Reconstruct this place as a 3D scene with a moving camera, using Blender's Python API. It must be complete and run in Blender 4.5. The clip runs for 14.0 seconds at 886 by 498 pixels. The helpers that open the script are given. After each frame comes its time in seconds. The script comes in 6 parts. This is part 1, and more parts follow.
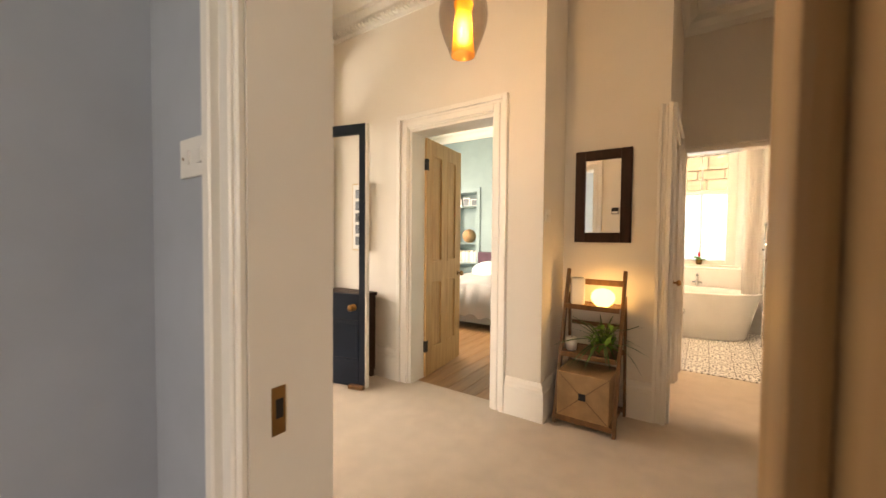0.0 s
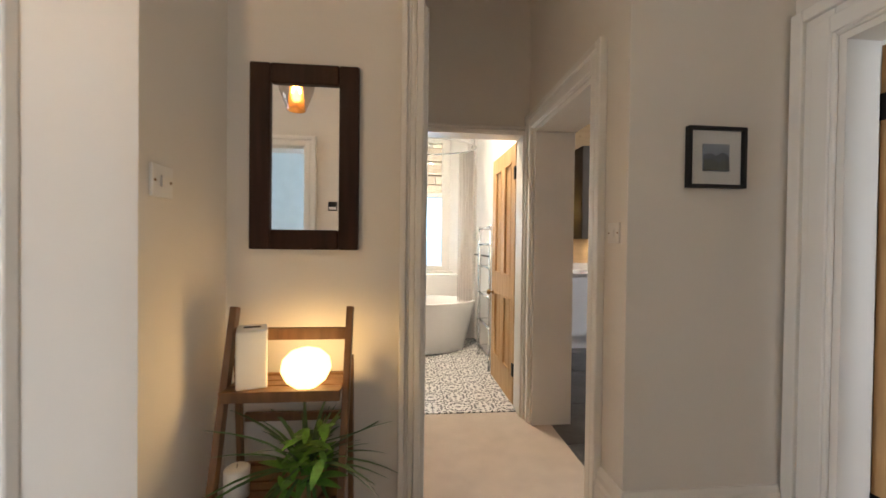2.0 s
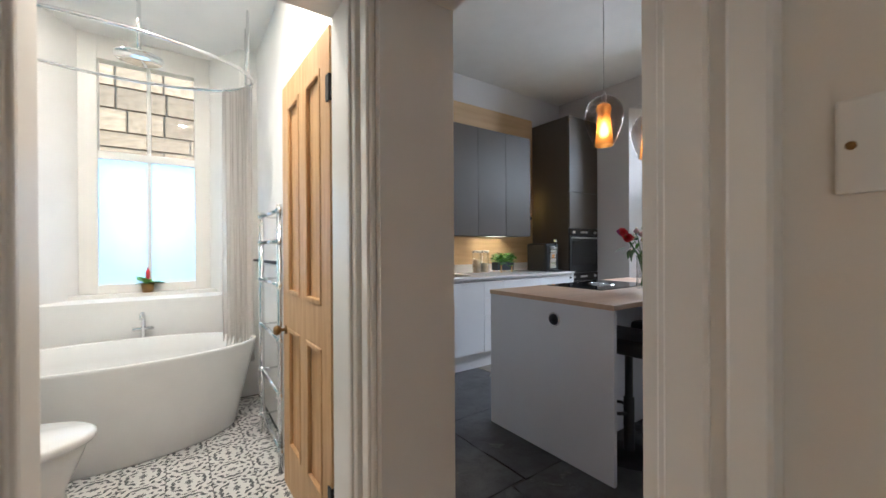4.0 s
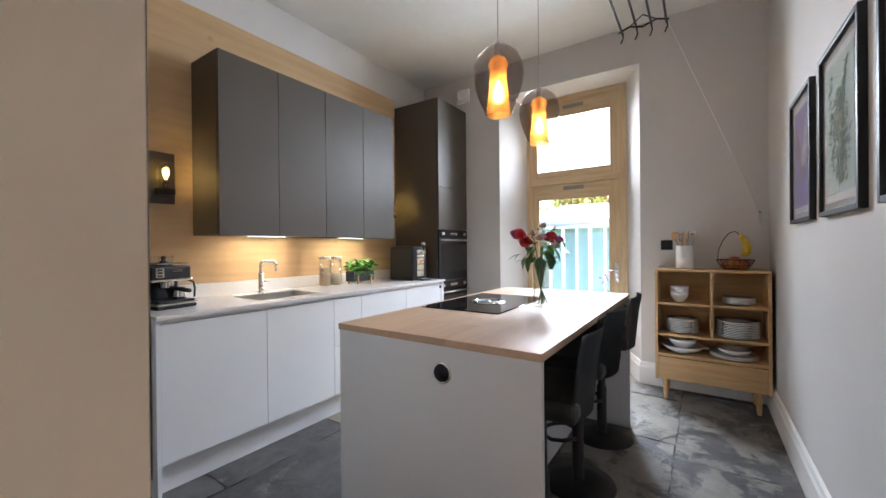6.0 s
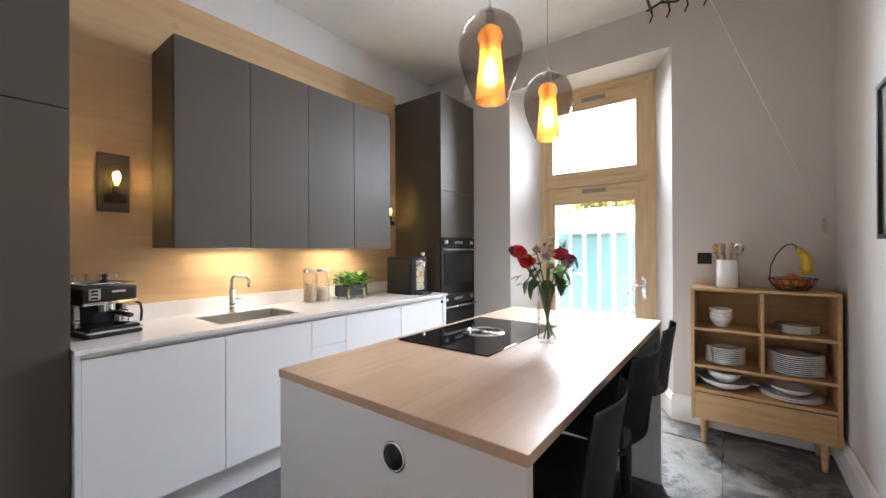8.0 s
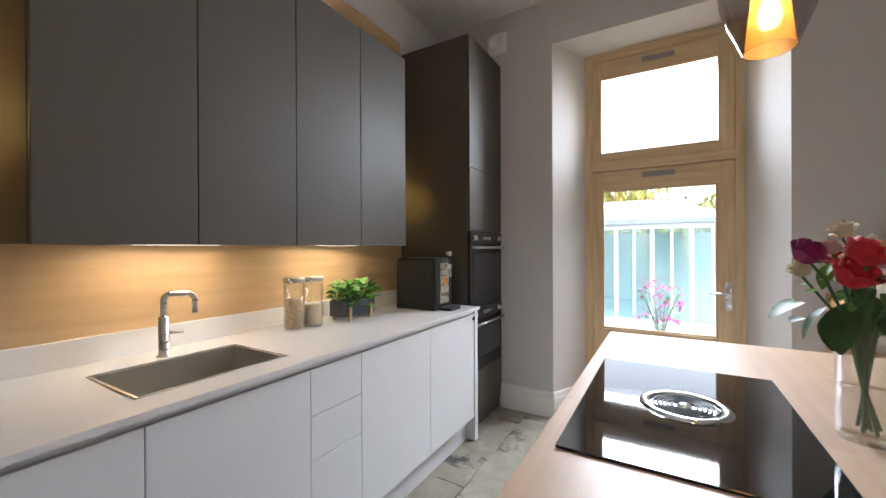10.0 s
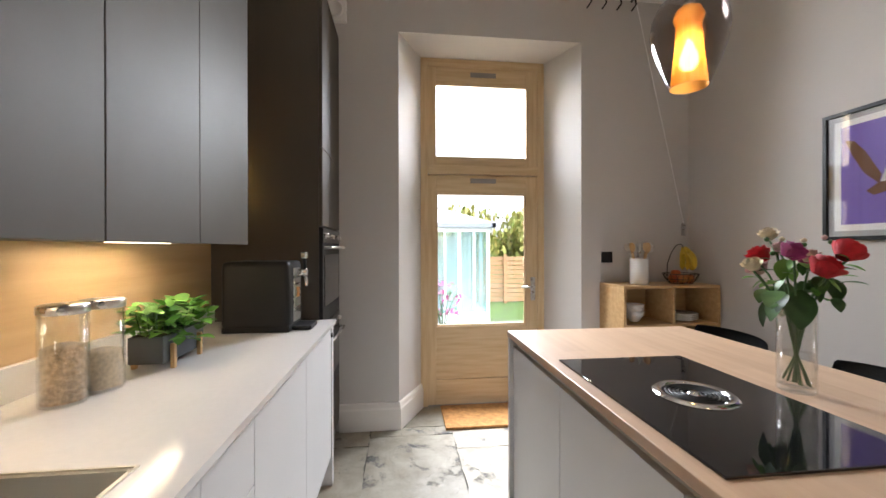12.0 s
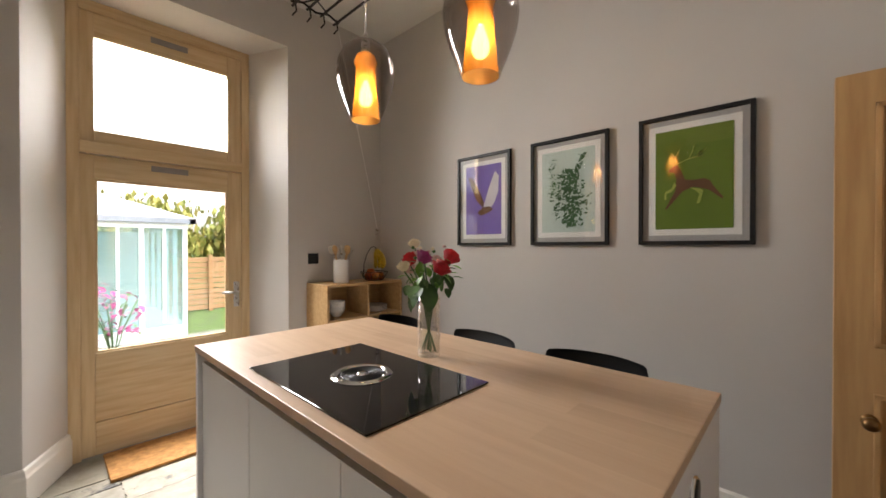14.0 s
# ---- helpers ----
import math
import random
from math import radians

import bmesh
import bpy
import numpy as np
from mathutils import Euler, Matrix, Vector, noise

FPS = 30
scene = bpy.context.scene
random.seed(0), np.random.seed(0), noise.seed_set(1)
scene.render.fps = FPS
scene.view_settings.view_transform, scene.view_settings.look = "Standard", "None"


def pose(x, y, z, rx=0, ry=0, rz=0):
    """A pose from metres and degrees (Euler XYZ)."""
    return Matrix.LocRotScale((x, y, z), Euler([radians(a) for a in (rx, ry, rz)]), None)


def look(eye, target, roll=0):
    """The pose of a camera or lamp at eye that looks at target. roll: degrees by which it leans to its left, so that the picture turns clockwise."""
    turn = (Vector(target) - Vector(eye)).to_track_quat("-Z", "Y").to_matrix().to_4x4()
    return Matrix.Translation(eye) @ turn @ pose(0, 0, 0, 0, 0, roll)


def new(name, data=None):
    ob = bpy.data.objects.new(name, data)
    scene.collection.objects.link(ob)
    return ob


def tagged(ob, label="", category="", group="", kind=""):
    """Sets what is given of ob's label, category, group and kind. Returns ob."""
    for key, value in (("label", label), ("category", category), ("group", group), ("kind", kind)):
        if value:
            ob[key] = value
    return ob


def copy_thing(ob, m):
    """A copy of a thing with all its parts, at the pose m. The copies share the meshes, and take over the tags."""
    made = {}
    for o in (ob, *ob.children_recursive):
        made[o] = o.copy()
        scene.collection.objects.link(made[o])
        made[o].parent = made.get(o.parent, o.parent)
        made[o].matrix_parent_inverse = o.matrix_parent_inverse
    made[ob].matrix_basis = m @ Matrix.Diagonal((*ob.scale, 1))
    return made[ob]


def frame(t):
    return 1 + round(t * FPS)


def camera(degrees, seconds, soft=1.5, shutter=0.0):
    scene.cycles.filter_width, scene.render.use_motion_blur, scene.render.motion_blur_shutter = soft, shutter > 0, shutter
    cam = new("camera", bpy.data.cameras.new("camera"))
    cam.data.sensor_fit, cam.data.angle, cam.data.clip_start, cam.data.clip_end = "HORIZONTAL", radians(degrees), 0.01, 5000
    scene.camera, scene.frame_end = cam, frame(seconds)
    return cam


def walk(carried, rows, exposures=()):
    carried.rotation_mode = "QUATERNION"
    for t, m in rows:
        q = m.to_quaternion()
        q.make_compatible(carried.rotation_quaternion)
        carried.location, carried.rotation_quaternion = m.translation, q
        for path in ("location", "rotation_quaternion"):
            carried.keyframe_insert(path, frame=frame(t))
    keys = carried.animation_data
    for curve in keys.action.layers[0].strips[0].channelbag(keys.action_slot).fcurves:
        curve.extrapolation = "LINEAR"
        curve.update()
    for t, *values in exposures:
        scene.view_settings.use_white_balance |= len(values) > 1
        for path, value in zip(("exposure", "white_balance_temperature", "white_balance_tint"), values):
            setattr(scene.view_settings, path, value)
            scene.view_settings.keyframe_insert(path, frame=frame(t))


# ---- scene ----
cam = camera(98.7, 14.0, shutter=0.15)
PATH = [
    (0, (0.318, -0.564, 1.261), (-0.82, 1.079, 1.196), 0.5),
    (0.5, (0.115, -0.265, 1.223), (-0.708, 1.557, 1.186), 0.3),
    (1, (0.05, 0.089, 1.23), (-0.406, 2.036, 1.198), 0.5),
    (1.5, (0.029, 0.499, 1.244), (-0.07, 2.497, 1.214), 0.6),
    (2, (0.063, 0.937, 1.253), (0.251, 2.928, 1.229), 0.7),
    (2.5, (0.11, 1.388, 1.253), (0.502, 3.349, 1.235), 0.7),
    (3, (0.191, 1.797, 1.246), (0.807, 3.7, 1.235), 0.7),
    (3.5, (0.295, 2.146, 1.235), (1.184, 3.937, 1.233), 0.7),
    (4, (0.434, 2.436, 1.22), (1.575, 4.079, 1.214), -0.3),
    (6.5, (1.228, 3.162, 1.263), (2.904, 4.254, 1.259), -0.4),
    (7, (1.334, 3.174, 1.276), (2.986, 4.3, 1.282), -0.4),
    (7.5, (1.424, 3.168, 1.316), (3.047, 4.337, 1.317), -0.4),
    (8, (1.526, 3.192, 1.333), (3.117, 4.403, 1.338), -0.3),
    (10.5, (2.069, 4.487, 1.335), (3.892, 5.31, 1.32), -0.2),
    (11, (2.116, 4.709, 1.326), (4.053, 5.209, 1.315), -0.1),
    (11.5, (2.156, 4.874, 1.336), (4.151, 5.013, 1.328), -0.1),
    (12, (2.172, 4.965, 1.332), (4.16, 4.745, 1.328), -0.1),
    (12.5, (2.122, 4.987, 1.351), (4.038, 4.411, 1.343), -0.3),
    (13, (2.075, 4.983, 1.354), (3.856, 4.074, 1.345), -0.2),
    (13.5, (2.044, 4.959, 1.361), (3.645, 3.76, 1.349), -0.3),
    (14, (2.054, 4.909, 1.362), (3.428, 3.456, 1.348), 0.0),
]
EXPOSURES = [(0, 0.88, 9300, 20), (0.5, 0.62, 7600, 15), (1.0, 0.5, 6700, 13), (2.0, 0.6, 6300, 12), (2.5, 0.68, 5900, 10), (3.0, 0.62, 5400, 9), (3.5, 0.5, 5500, 8), (4.2, 0.42, 5300, 8), (6.3, 1.15, 5700, 9), (8.2, 1.28, 5750, 9), (10.3, 0.6, 5900, 10), (12.0, 0.72, 6200, 11), (13.0, 0.65, 6500, 11), (14, 0.5, 6900, 12)]
walk(cam, [(t, look(eye, target, roll)) for t, eye, target, roll in PATH], EXPOSURES)

# ---- world and daylight ----
world = bpy.data.worlds.new("sky")
scene.world = world
world.use_nodes = True
wn = world.node_tree.nodes
sky = wn.new("ShaderNodeTexSky")
sky.sky_type, sky.sun_disc = "NISHITA", False
sky.sun_elevation, sky.sun_rotation, sky.dust_density = radians(58), radians(220), 4.0
wn["Background"].inputs[1].default_value = 0.15
haze = wn.new("ShaderNodeHueSaturation")
haze.inputs["Saturation"].default_value, haze.inputs["Value"].default_value = 0.2, 3.3
world.node_tree.links.new(sky.outputs[0], haze.inputs["Color"])
world.node_tree.links.new(haze.outputs[0], wn["Background"].inputs[0])

sun_data = bpy.data.lights.new("sun", "SUN")
sun_data.energy, sun_data.angle, sun_data.color = 1.1, radians(18), (1, 0.96, 0.9)
sun = new("sun", sun_data)
sun.matrix_world = look((-10, -12, 25), (0, 0, 0))


def window_light(name, eye, target, w, h, watts, color=(0.86, 0.93, 1.0)):
    d = bpy.data.lights.new(name, "AREA")
    d.shape, d.size, d.size_y, d.energy, d.color = "RECTANGLE", w, h, watts, color
    o = new(name, d)
    o.matrix_world = look(eye, target)
    return o


def bulb_light(name, at, watts, color=(1.0, 0.62, 0.28), radius=0.03):
    d = bpy.data.lights.new(name, "POINT")
    d.energy, d.color, d.shadow_soft_size = watts, color, radius
    o = new(name, d)
    o.location = at
    return o


window_light("kitchen_window_light", (6.05, 4.28, 2.7), (3.4, 4.2, 1.35), 1.5, 1.4, 240, (0.95, 0.97, 1.0))
window_light("kitchen_door_light", (6.7, 4.3, 3.55), (4.5, 3.95, 0.0), 1.6, 1.3, 120, (0.93, 0.96, 1.0))
window_light("bathroom_window_light", (0.25, 6.6, 1.45), (0.25, 4.4, 0.9), 0.7, 0.95, 5, (0.55, 0.78, 1.0))
# The bedroom's window is unseen; opening and lamp are added to light the room.
window_light("bedroom_unseen_window_light", (-4.85, 4.2, 1.8), (-2.0, 4.2, 0.6), 1.3, 1.8, 125, (1.0, 0.96, 0.92))
window_light("porch_window_light", (-3.7, -0.75, 3.0), (-3.0, 1.4, 0.6), 1.1, 0.9, 55)
# Added fill for the hall, shining through an opening made in the unseen west wall.
window_light("porch_west_fill_light", (-4.75, 1.0, 1.45), (-2.0, 1.1, 1.1), 0.9, 1.5, 62)
# Next three are added fill lamps; the wall openings before them are unseen inventions.
window_light("study_fill_light", (1.1, -3.35, 1.7), (-0.4, -0.2, 1.2), 1.0, 1.6, 24)
window_light("back_room_fill_light", (-1.37, -3.35, 1.7), (-1.8, 0, 1.3), 0.6, 1.6, 46)
window_light("side_room_fill_light", (2.05, -0.35, 1.7), (2.2, 2.2, 1.0), 0.4, 1.5, 20)
for nm, at, w in (("pendant_bulb", (2.81, 3.934, 2.04), 1.8), ("pendant_bulb", (3.42, 3.947, 2.04), 1.8), ("hall_bulb", (-0.71, 1.08, 2.3), 20)):
    bulb_light(nm, at, w, (1.0, 0.66, 0.36))
bulb_light("sconce_bulb", (2.115, 5.93, 1.755), 14.0, (1.0, 0.62, 0.2), 0.015)
bulb_light("sconce_bulb", (4.25, 5.93, 1.73), 7.0, (1.0, 0.62, 0.2), 0.015)
bulb_light("egg_lamp_bulb", (-0.26, 2.2, 0.885), 1.5, (1.0, 0.62, 0.25), 0.04)
for x in (2.75, 3.58):
    window_light("under_cabinet_light", (x, 5.86, 1.345), (x, 5.88, 0.9), 0.45, 0.05, 1.4, (1.0, 0.78, 0.5))
for x, y, w in ((0.5, 4.25, 26), (-0.3, 5.3, 13)):
    window_light("bathroom_downlight", (x, y, 2.84), (x, y, 0), 0.09, 0.09, w, (1.0, 0.82, 0.62))

# ---- materials ----
def links_of(m):
    return m.node_tree.nodes, m.node_tree.links


def surf(name, col, rough=0.6, metal=0.0, var=0.12, scale=5.0, bump=0.1, bscale=80.0, stretch=(1, 1, 1), col2=None, spec=0.5, coat=0.0, piece=0.0, sheen=0.0, edge=(0.35, 0.7)):
    """A painted, woven, stone or metal surface: colour drifting at two scales and fine relief."""
    m = bpy.data.materials.new(name)
    m.use_nodes = True
    n, l = links_of(m)
    b = n["Principled BSDF"]
    tc, mp = n.new("ShaderNodeTexCoord"), n.new("ShaderNodeMapping")
    mp.inputs["Scale"].default_value = stretch
    l.new(tc.outputs["Object"], mp.inputs[0])
    n1, n2 = n.new("ShaderNodeTexNoise"), n.new("ShaderNodeTexNoise")
    n1.inputs["Scale"].default_value, n1.inputs["Detail"].default_value = scale, 6
    n2.inputs["Scale"].default_value, n2.inputs["Detail"].default_value = bscale, 3
    l.new(mp.outputs[0], n1.inputs["Vector"])
    l.new(mp.outputs[0], n2.inputs["Vector"])
    mix = n.new("ShaderNodeMix")
    mix.data_type = "RGBA"
    c2 = col2 or tuple(c * (1 - 2 * var) for c in col)
    mix.inputs["A"].default_value, mix.inputs["B"].default_value = (*col, 1), (*c2, 1)
    ramp = n.new("ShaderNodeMapRange")
    ramp.inputs["From Min"].default_value, ramp.inputs["From Max"].default_value = edge
    l.new(n1.outputs["Fac"], ramp.inputs["Value"])
    l.new(ramp.outputs[0], mix.inputs["Factor"])
    out = mix.outputs["Result"]
    if piece:
        oi, hs, mr = n.new("ShaderNodeObjectInfo"), n.new("ShaderNodeHueSaturation"), n.new("ShaderNodeMapRange")
        mr.inputs["To Min"].default_value, mr.inputs["To Max"].default_value = 1 - piece, 1 + piece
        l.new(oi.outputs["Random"], mr.inputs["Value"])
        l.new(mr.outputs[0], hs.inputs["Value"])
        l.new(out, hs.inputs["Color"])
        out = hs.outputs[0]
    l.new(out, b.inputs["Base Color"])
    rr = n.new("ShaderNodeMapRange")
    rr.inputs["To Min"].default_value, rr.inputs["To Max"].default_value = rough * 0.85, min(1, rough * 1.15)
    l.new(n1.outputs["Fac"], rr.inputs["Value"])
    l.new(rr.outputs[0], b.inputs["Roughness"])
    b.inputs["Metallic"].default_value = metal
    b.inputs["Specular IOR Level"].default_value = spec
    b.inputs["Coat Weight"].default_value = coat
    b.inputs["Sheen Weight"].default_value = sheen
    if bump:
        bp = n.new("ShaderNodeBump")
        bp.inputs["Strength"].default_value, bp.inputs["Distance"].default_value = bump, 0.004
        l.new(n2.outputs["Fac"], bp.inputs["Height"])
        l.new(bp.outputs[0], b.inputs["Normal"])
    return m


def wood(name, light, dark, axis="z", rough=0.45, ring=9.0, knots=False, piece=0.0, planks=0.0):
    """Wood with grain drawn out along one axis."""
    st = {"x": (0.9, 11, 11), "y": (11, 0.9, 11), "z": (11, 11, 0.9)}[axis]
    m = surf(name, light, rough, 0, 0.1, ring / 3, 0.12, 26, st, dark, piece=piece)
    if knots or planks:
        n, l = links_of(m)
        b = n["Principled BSDF"]
        src = b.inputs["Base Color"].links[0].from_socket
        tc = n.new("ShaderNodeTexCoord")
        mx = n.new("ShaderNodeMix")
        mx.data_type, mx.blend_type = "RGBA", "MULTIPLY"
        mx.inputs["Factor"].default_value = 1.0
        rp = n.new("ShaderNodeValToRGB")
        if knots:
            vo = n.new("ShaderNodeTexVoronoi")
            vo.inputs["Scale"].default_value = 2.2
            l.new(tc.outputs["Object"], vo.inputs["Vector"])
            l.new(vo.outputs["Distance"], rp.inputs[0])
            rp.color_ramp.elements[0].color, rp.color_ramp.elements[0].position = (0.45, 0.28, 0.15, 1), 0.03
            rp.color_ramp.elements[1].color, rp.color_ramp.elements[1].position = (1, 1, 1, 1), 0.09
        else:
            br = n.new("ShaderNodeTexBrick")
            br.inputs["Scale"].default_value = 1.0
            br.inputs["Mortar Size"].default_value = 0.0
            br.inputs["Brick Width"].default_value, br.inputs["Row Height"].default_value = 0.55, planks
            br.inputs["Color1"].default_value, br.inputs["Color2"].default_value = (1, 1, 1, 1), (0.8, 0.76, 0.72, 1)
            l.new(tc.outputs["Object"], br.inputs["Vector"])
            l.new(br.outputs["Color"], rp.inputs[0])
            rp.color_ramp.elements[0].color, rp.color_ramp.elements[0].position = (0.86, 0.83, 0.8, 1), 0.75
        l.new(src, mx.inputs["A"])
        l.new(rp.outputs[0], mx.inputs["B"])
        l.new(mx.outputs["Result"], b.inputs["Base Color"])
    return m


def pane_glass(name, tint=(1, 1, 1), ior=1.45, haze=0.0, body=None):
    """Thin glass: clear, with Fresnel gloss."""
    m = bpy.data.materials.new(name)
    m.use_nodes = True
    n, l = links_of(m)
    n.remove(n["Principled BSDF"])
    tr, gl, fr, mx = n.new("ShaderNodeBsdfTransparent"), n.new("ShaderNodeBsdfGlossy"), n.new("ShaderNodeMapRange"), n.new("ShaderNodeMixShader")
    lw, pw = n.new("ShaderNodeLayerWeight"), n.new("ShaderNodeMath")
    pw.operation, pw.inputs[1].default_value = "POWER", 3.5
    l.new(lw.outputs["Facing"], pw.inputs[0])
    l.new(pw.outputs[0], fr.inputs["Value"])
    fr.inputs["To Min"].default_value, fr.inputs["To Max"].default_value = 0.1 * (ior - 1.0), 0.75
    tr.inputs[0].default_value, gl.inputs["Roughness"].default_value, lw.inputs[0].default_value = (*tint, 1), 0.02, 0.5
    base = tr
    if haze:
        tl, m2 = n.new("ShaderNodeBsdfTranslucent"), n.new("ShaderNodeMixShader")
        tl.inputs[0].default_value, m2.inputs[0].default_value = (*(body or tint), 1), haze
        l.new(tr.outputs[0], m2.inputs[1])
        l.new(tl.outputs[0], m2.inputs[2])
        base = m2
    l.new(fr.outputs[0], mx.inputs[0])
    l.new(base.outputs[0], mx.inputs[1])
    l.new(gl.outputs[0], mx.inputs[2])
    l.new(mx.outputs[0], n["Material Output"].inputs[0])
    return m


def glow(name, col, strength):
    m = bpy.data.materials.new(name)
    m.use_nodes = True
    n, l = links_of(m)
    b = n["Principled BSDF"]
    b.inputs["Base Color"].default_value = (*col, 1)
    b.inputs["Emission Color"].default_value, b.inputs["Emission Strength"].default_value = (*col, 1), strength
    return m


CREAM = surf("cream_wall_paint", (0.76, 0.715, 0.65), 0.85, var=0.03, scale=1.6, bump=0.06, bscale=220)
GREY = surf("warm_grey_wall_paint", (0.58, 0.55, 0.52), 0.85, var=0.03, scale=1.4, bump=0.06, bscale=220)
PALE = surf("pale_grey_wall_paint", (0.72, 0.71, 0.70), 0.85, var=0.03, scale=1.4, bump=0.05, bscale=220)
ICE = surf("pale_blue_wall_paint", (0.66, 0.72, 0.74), 0.85, var=0.03, bump=0.05)
TEAL = surf("teal_wall_paint", (0.25, 0.36, 0.38), 0.85, var=0.04, bump=0.05)
BLUE = surf("blue_grey_wall_paint", (0.36, 0.40, 0.46), 0.85, var=0.04, bump=0.05)
BATHWHITE = surf("white_bathroom_paint", (0.82, 0.80, 0.77), 0.75, var=0.02, bump=0.04)
CEIL = surf("white_ceiling_paint", (0.80, 0.79, 0.75), 0.9, var=0.02, bump=0.04)
TRIM = surf("white_gloss_trim", (0.80, 0.77, 0.72), 0.38, var=0.03, scale=3, bump=0.03)
CARPET = surf("beige_carpet", (0.58, 0.48, 0.38), 0.95, var=0.06, scale=7, bump=0.7, bscale=420, sheen=0.3)


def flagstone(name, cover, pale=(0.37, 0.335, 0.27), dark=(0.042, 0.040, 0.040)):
    """Riven stone: pale worn skin over dark slate, flaking in thin ledges; cover, the share left pale, also carries
    window glare.
    """
    m = bpy.data.materials.new(name)
    m.use_nodes = True
    n, l = links_of(m)
    b = n["Principled BSDF"]
    tc, oi, off = n.new("ShaderNodeTexCoord"), n.new("ShaderNodeObjectInfo"), n.new("ShaderNodeVectorMath")
    shift = n.new("ShaderNodeVectorMath")
    shift.operation, shift.inputs[1].default_value = "SCALE", (0, 0, 0)
    comb = n.new("ShaderNodeCombineXYZ")
    for i in range(3):
        l.new(oi.outputs["Random"], comb.inputs[i])
    l.new(comb.outputs[0], shift.inputs[0])
    shift.inputs["Scale"].default_value = 37.0
    l.new(tc.outputs["Object"], off.inputs[0])
    l.new(shift.outputs[0], off.inputs[1])

    def noise(scale, detail, rough, distort):
        k = n.new("ShaderNodeTexNoise")
        for key, v in (("Scale", scale), ("Detail", detail), ("Roughness", rough), ("Distortion", distort)):
            k.inputs[key].default_value = v
        l.new(off.outputs[0], k.inputs["Vector"])
        return k.outputs["Fac"]

    def spread(src, lo, hi, a=0.0, c=1.0):
        k = n.new("ShaderNodeMapRange")
        for key, v in (("From Min", lo), ("From Max", hi), ("To Min", a), ("To Max", c)):
            k.inputs[key].default_value = v
        l.new(src, k.inputs["Value"])
        return k.outputs[0]

    def blend(fac, one, two):
        k = n.new("ShaderNodeMix")
        k.data_type = "RGBA"
        l.new(fac, k.inputs["Factor"])
        for key, v in (("A", one), ("B", two)):
            if isinstance(v, tuple):
                k.inputs[key].default_value = (*v, 1)
            else:
                l.new(v, k.inputs[key])
        return k.outputs["Result"]
    patch, tone, ledge, grit = noise(3.6, 10, 0.68, 0.25), noise(6.0, 8, 0.65, 0.3), noise(3.4, 5, 0.5, 0.8), noise(60, 4, 0.6, 0)
    edge = 0.5 + (0.5 - cover) * 0.42
    mask = spread(patch, edge - 0.03, edge + 0.035)
    skin = blend(spread(tone, 0.35, 0.68), pale, tuple(c * f for c, f in zip(pale, (0.62, 0.60, 0.56))))
    slate = blend(spread(tone, 0.35, 0.7), dark, tuple(c * 2.6 for c in dark))
    hs = n.new("ShaderNodeHueSaturation")
    l.new(spread(oi.outputs["Random"], 0, 1, 0.82, 1.12), hs.inputs["Value"])
    l.new(blend(mask, slate, skin), hs.inputs["Color"])
    l.new(hs.outputs[0], b.inputs["Base Color"])
    l.new(spread(mask, 0, 1, 0.40, 0.46), b.inputs["Roughness"])
    steps, down = n.new("ShaderNodeMath"), n.new("ShaderNodeMath")
    steps.operation, steps.inputs[1].default_value = "MULTIPLY", 13.0
    down.operation = "FLOOR"
    l.new(ledge, steps.inputs[0])
    l.new(steps.outputs[0], down.inputs[0])
    total = None
    for src, gain in ((down.outputs[0], 0.5), (mask, 0.55), (tone, 0.8), (grit, 0.10)):
        k = n.new("ShaderNodeMath")
        k.operation, k.inputs[1].default_value = "MULTIPLY_ADD", gain
        l.new(src, k.inputs[0])
        k.inputs[2].default_value = 0.0
        if total is not None:
            l.new(total, k.inputs[2])
        total = k.outputs[0]
    bp = n.new("ShaderNodeBump")
    bp.inputs["Strength"].default_value, bp.inputs["Distance"].default_value = 0.95, 0.007
    l.new(total, bp.inputs["Height"])
    l.new(bp.outputs[0], b.inputs["Normal"])
    return m


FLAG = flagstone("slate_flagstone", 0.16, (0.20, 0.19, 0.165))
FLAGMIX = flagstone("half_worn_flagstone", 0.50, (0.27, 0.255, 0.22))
# Pale share here is wear plus window glare held in the colour.
FLAGPALE = flagstone("pale_worn_glare_flagstone", 0.74)
BED = surf("sandy_stone_bedding", (0.13, 0.12, 0.10), 0.9, var=0.2, scale=9)
SINKSTEEL = surf("dull_sink_steel", (0.62, 0.60, 0.56), 0.4, 1.0, var=0.06, scale=4, bump=0.05, bscale=200)
GROUT = surf("dark_grout", (0.04, 0.037, 0.034), 0.9)
PINE = wood("stripped_pine", (0.60, 0.37, 0.165), (0.48, 0.27, 0.11), "z", 0.5)
RAWPINE = wood("pale_raw_pine", (0.66, 0.50, 0.29), (0.55, 0.38, 0.20), "z", 0.5)
RAWPINE_Y = wood("pale_raw_pine_rail", (0.66, 0.50, 0.29), (0.55, 0.38, 0.20), "y", 0.5)
OAKTOP = wood("beech_worktop", (0.60, 0.42, 0.28), (0.55, 0.375, 0.245), "x", 0.4, planks=0.09)
OAK = wood("oak_veneer", (0.56, 0.36, 0.17), (0.45, 0.27, 0.11), "y", 0.45)
PLY = wood("pale_oiled_wood_panel", (0.62, 0.43, 0.23), (0.53, 0.35, 0.18), "x", 0.55, 5, knots=True)
DARKWOOD = wood("dark_walnut", (0.040, 0.018, 0.012), (0.020, 0.010, 0.007), "z", 0.45)
DARKWOOD.node_tree.nodes["Principled BSDF"].inputs["Specular IOR Level"].default_value = 0.15
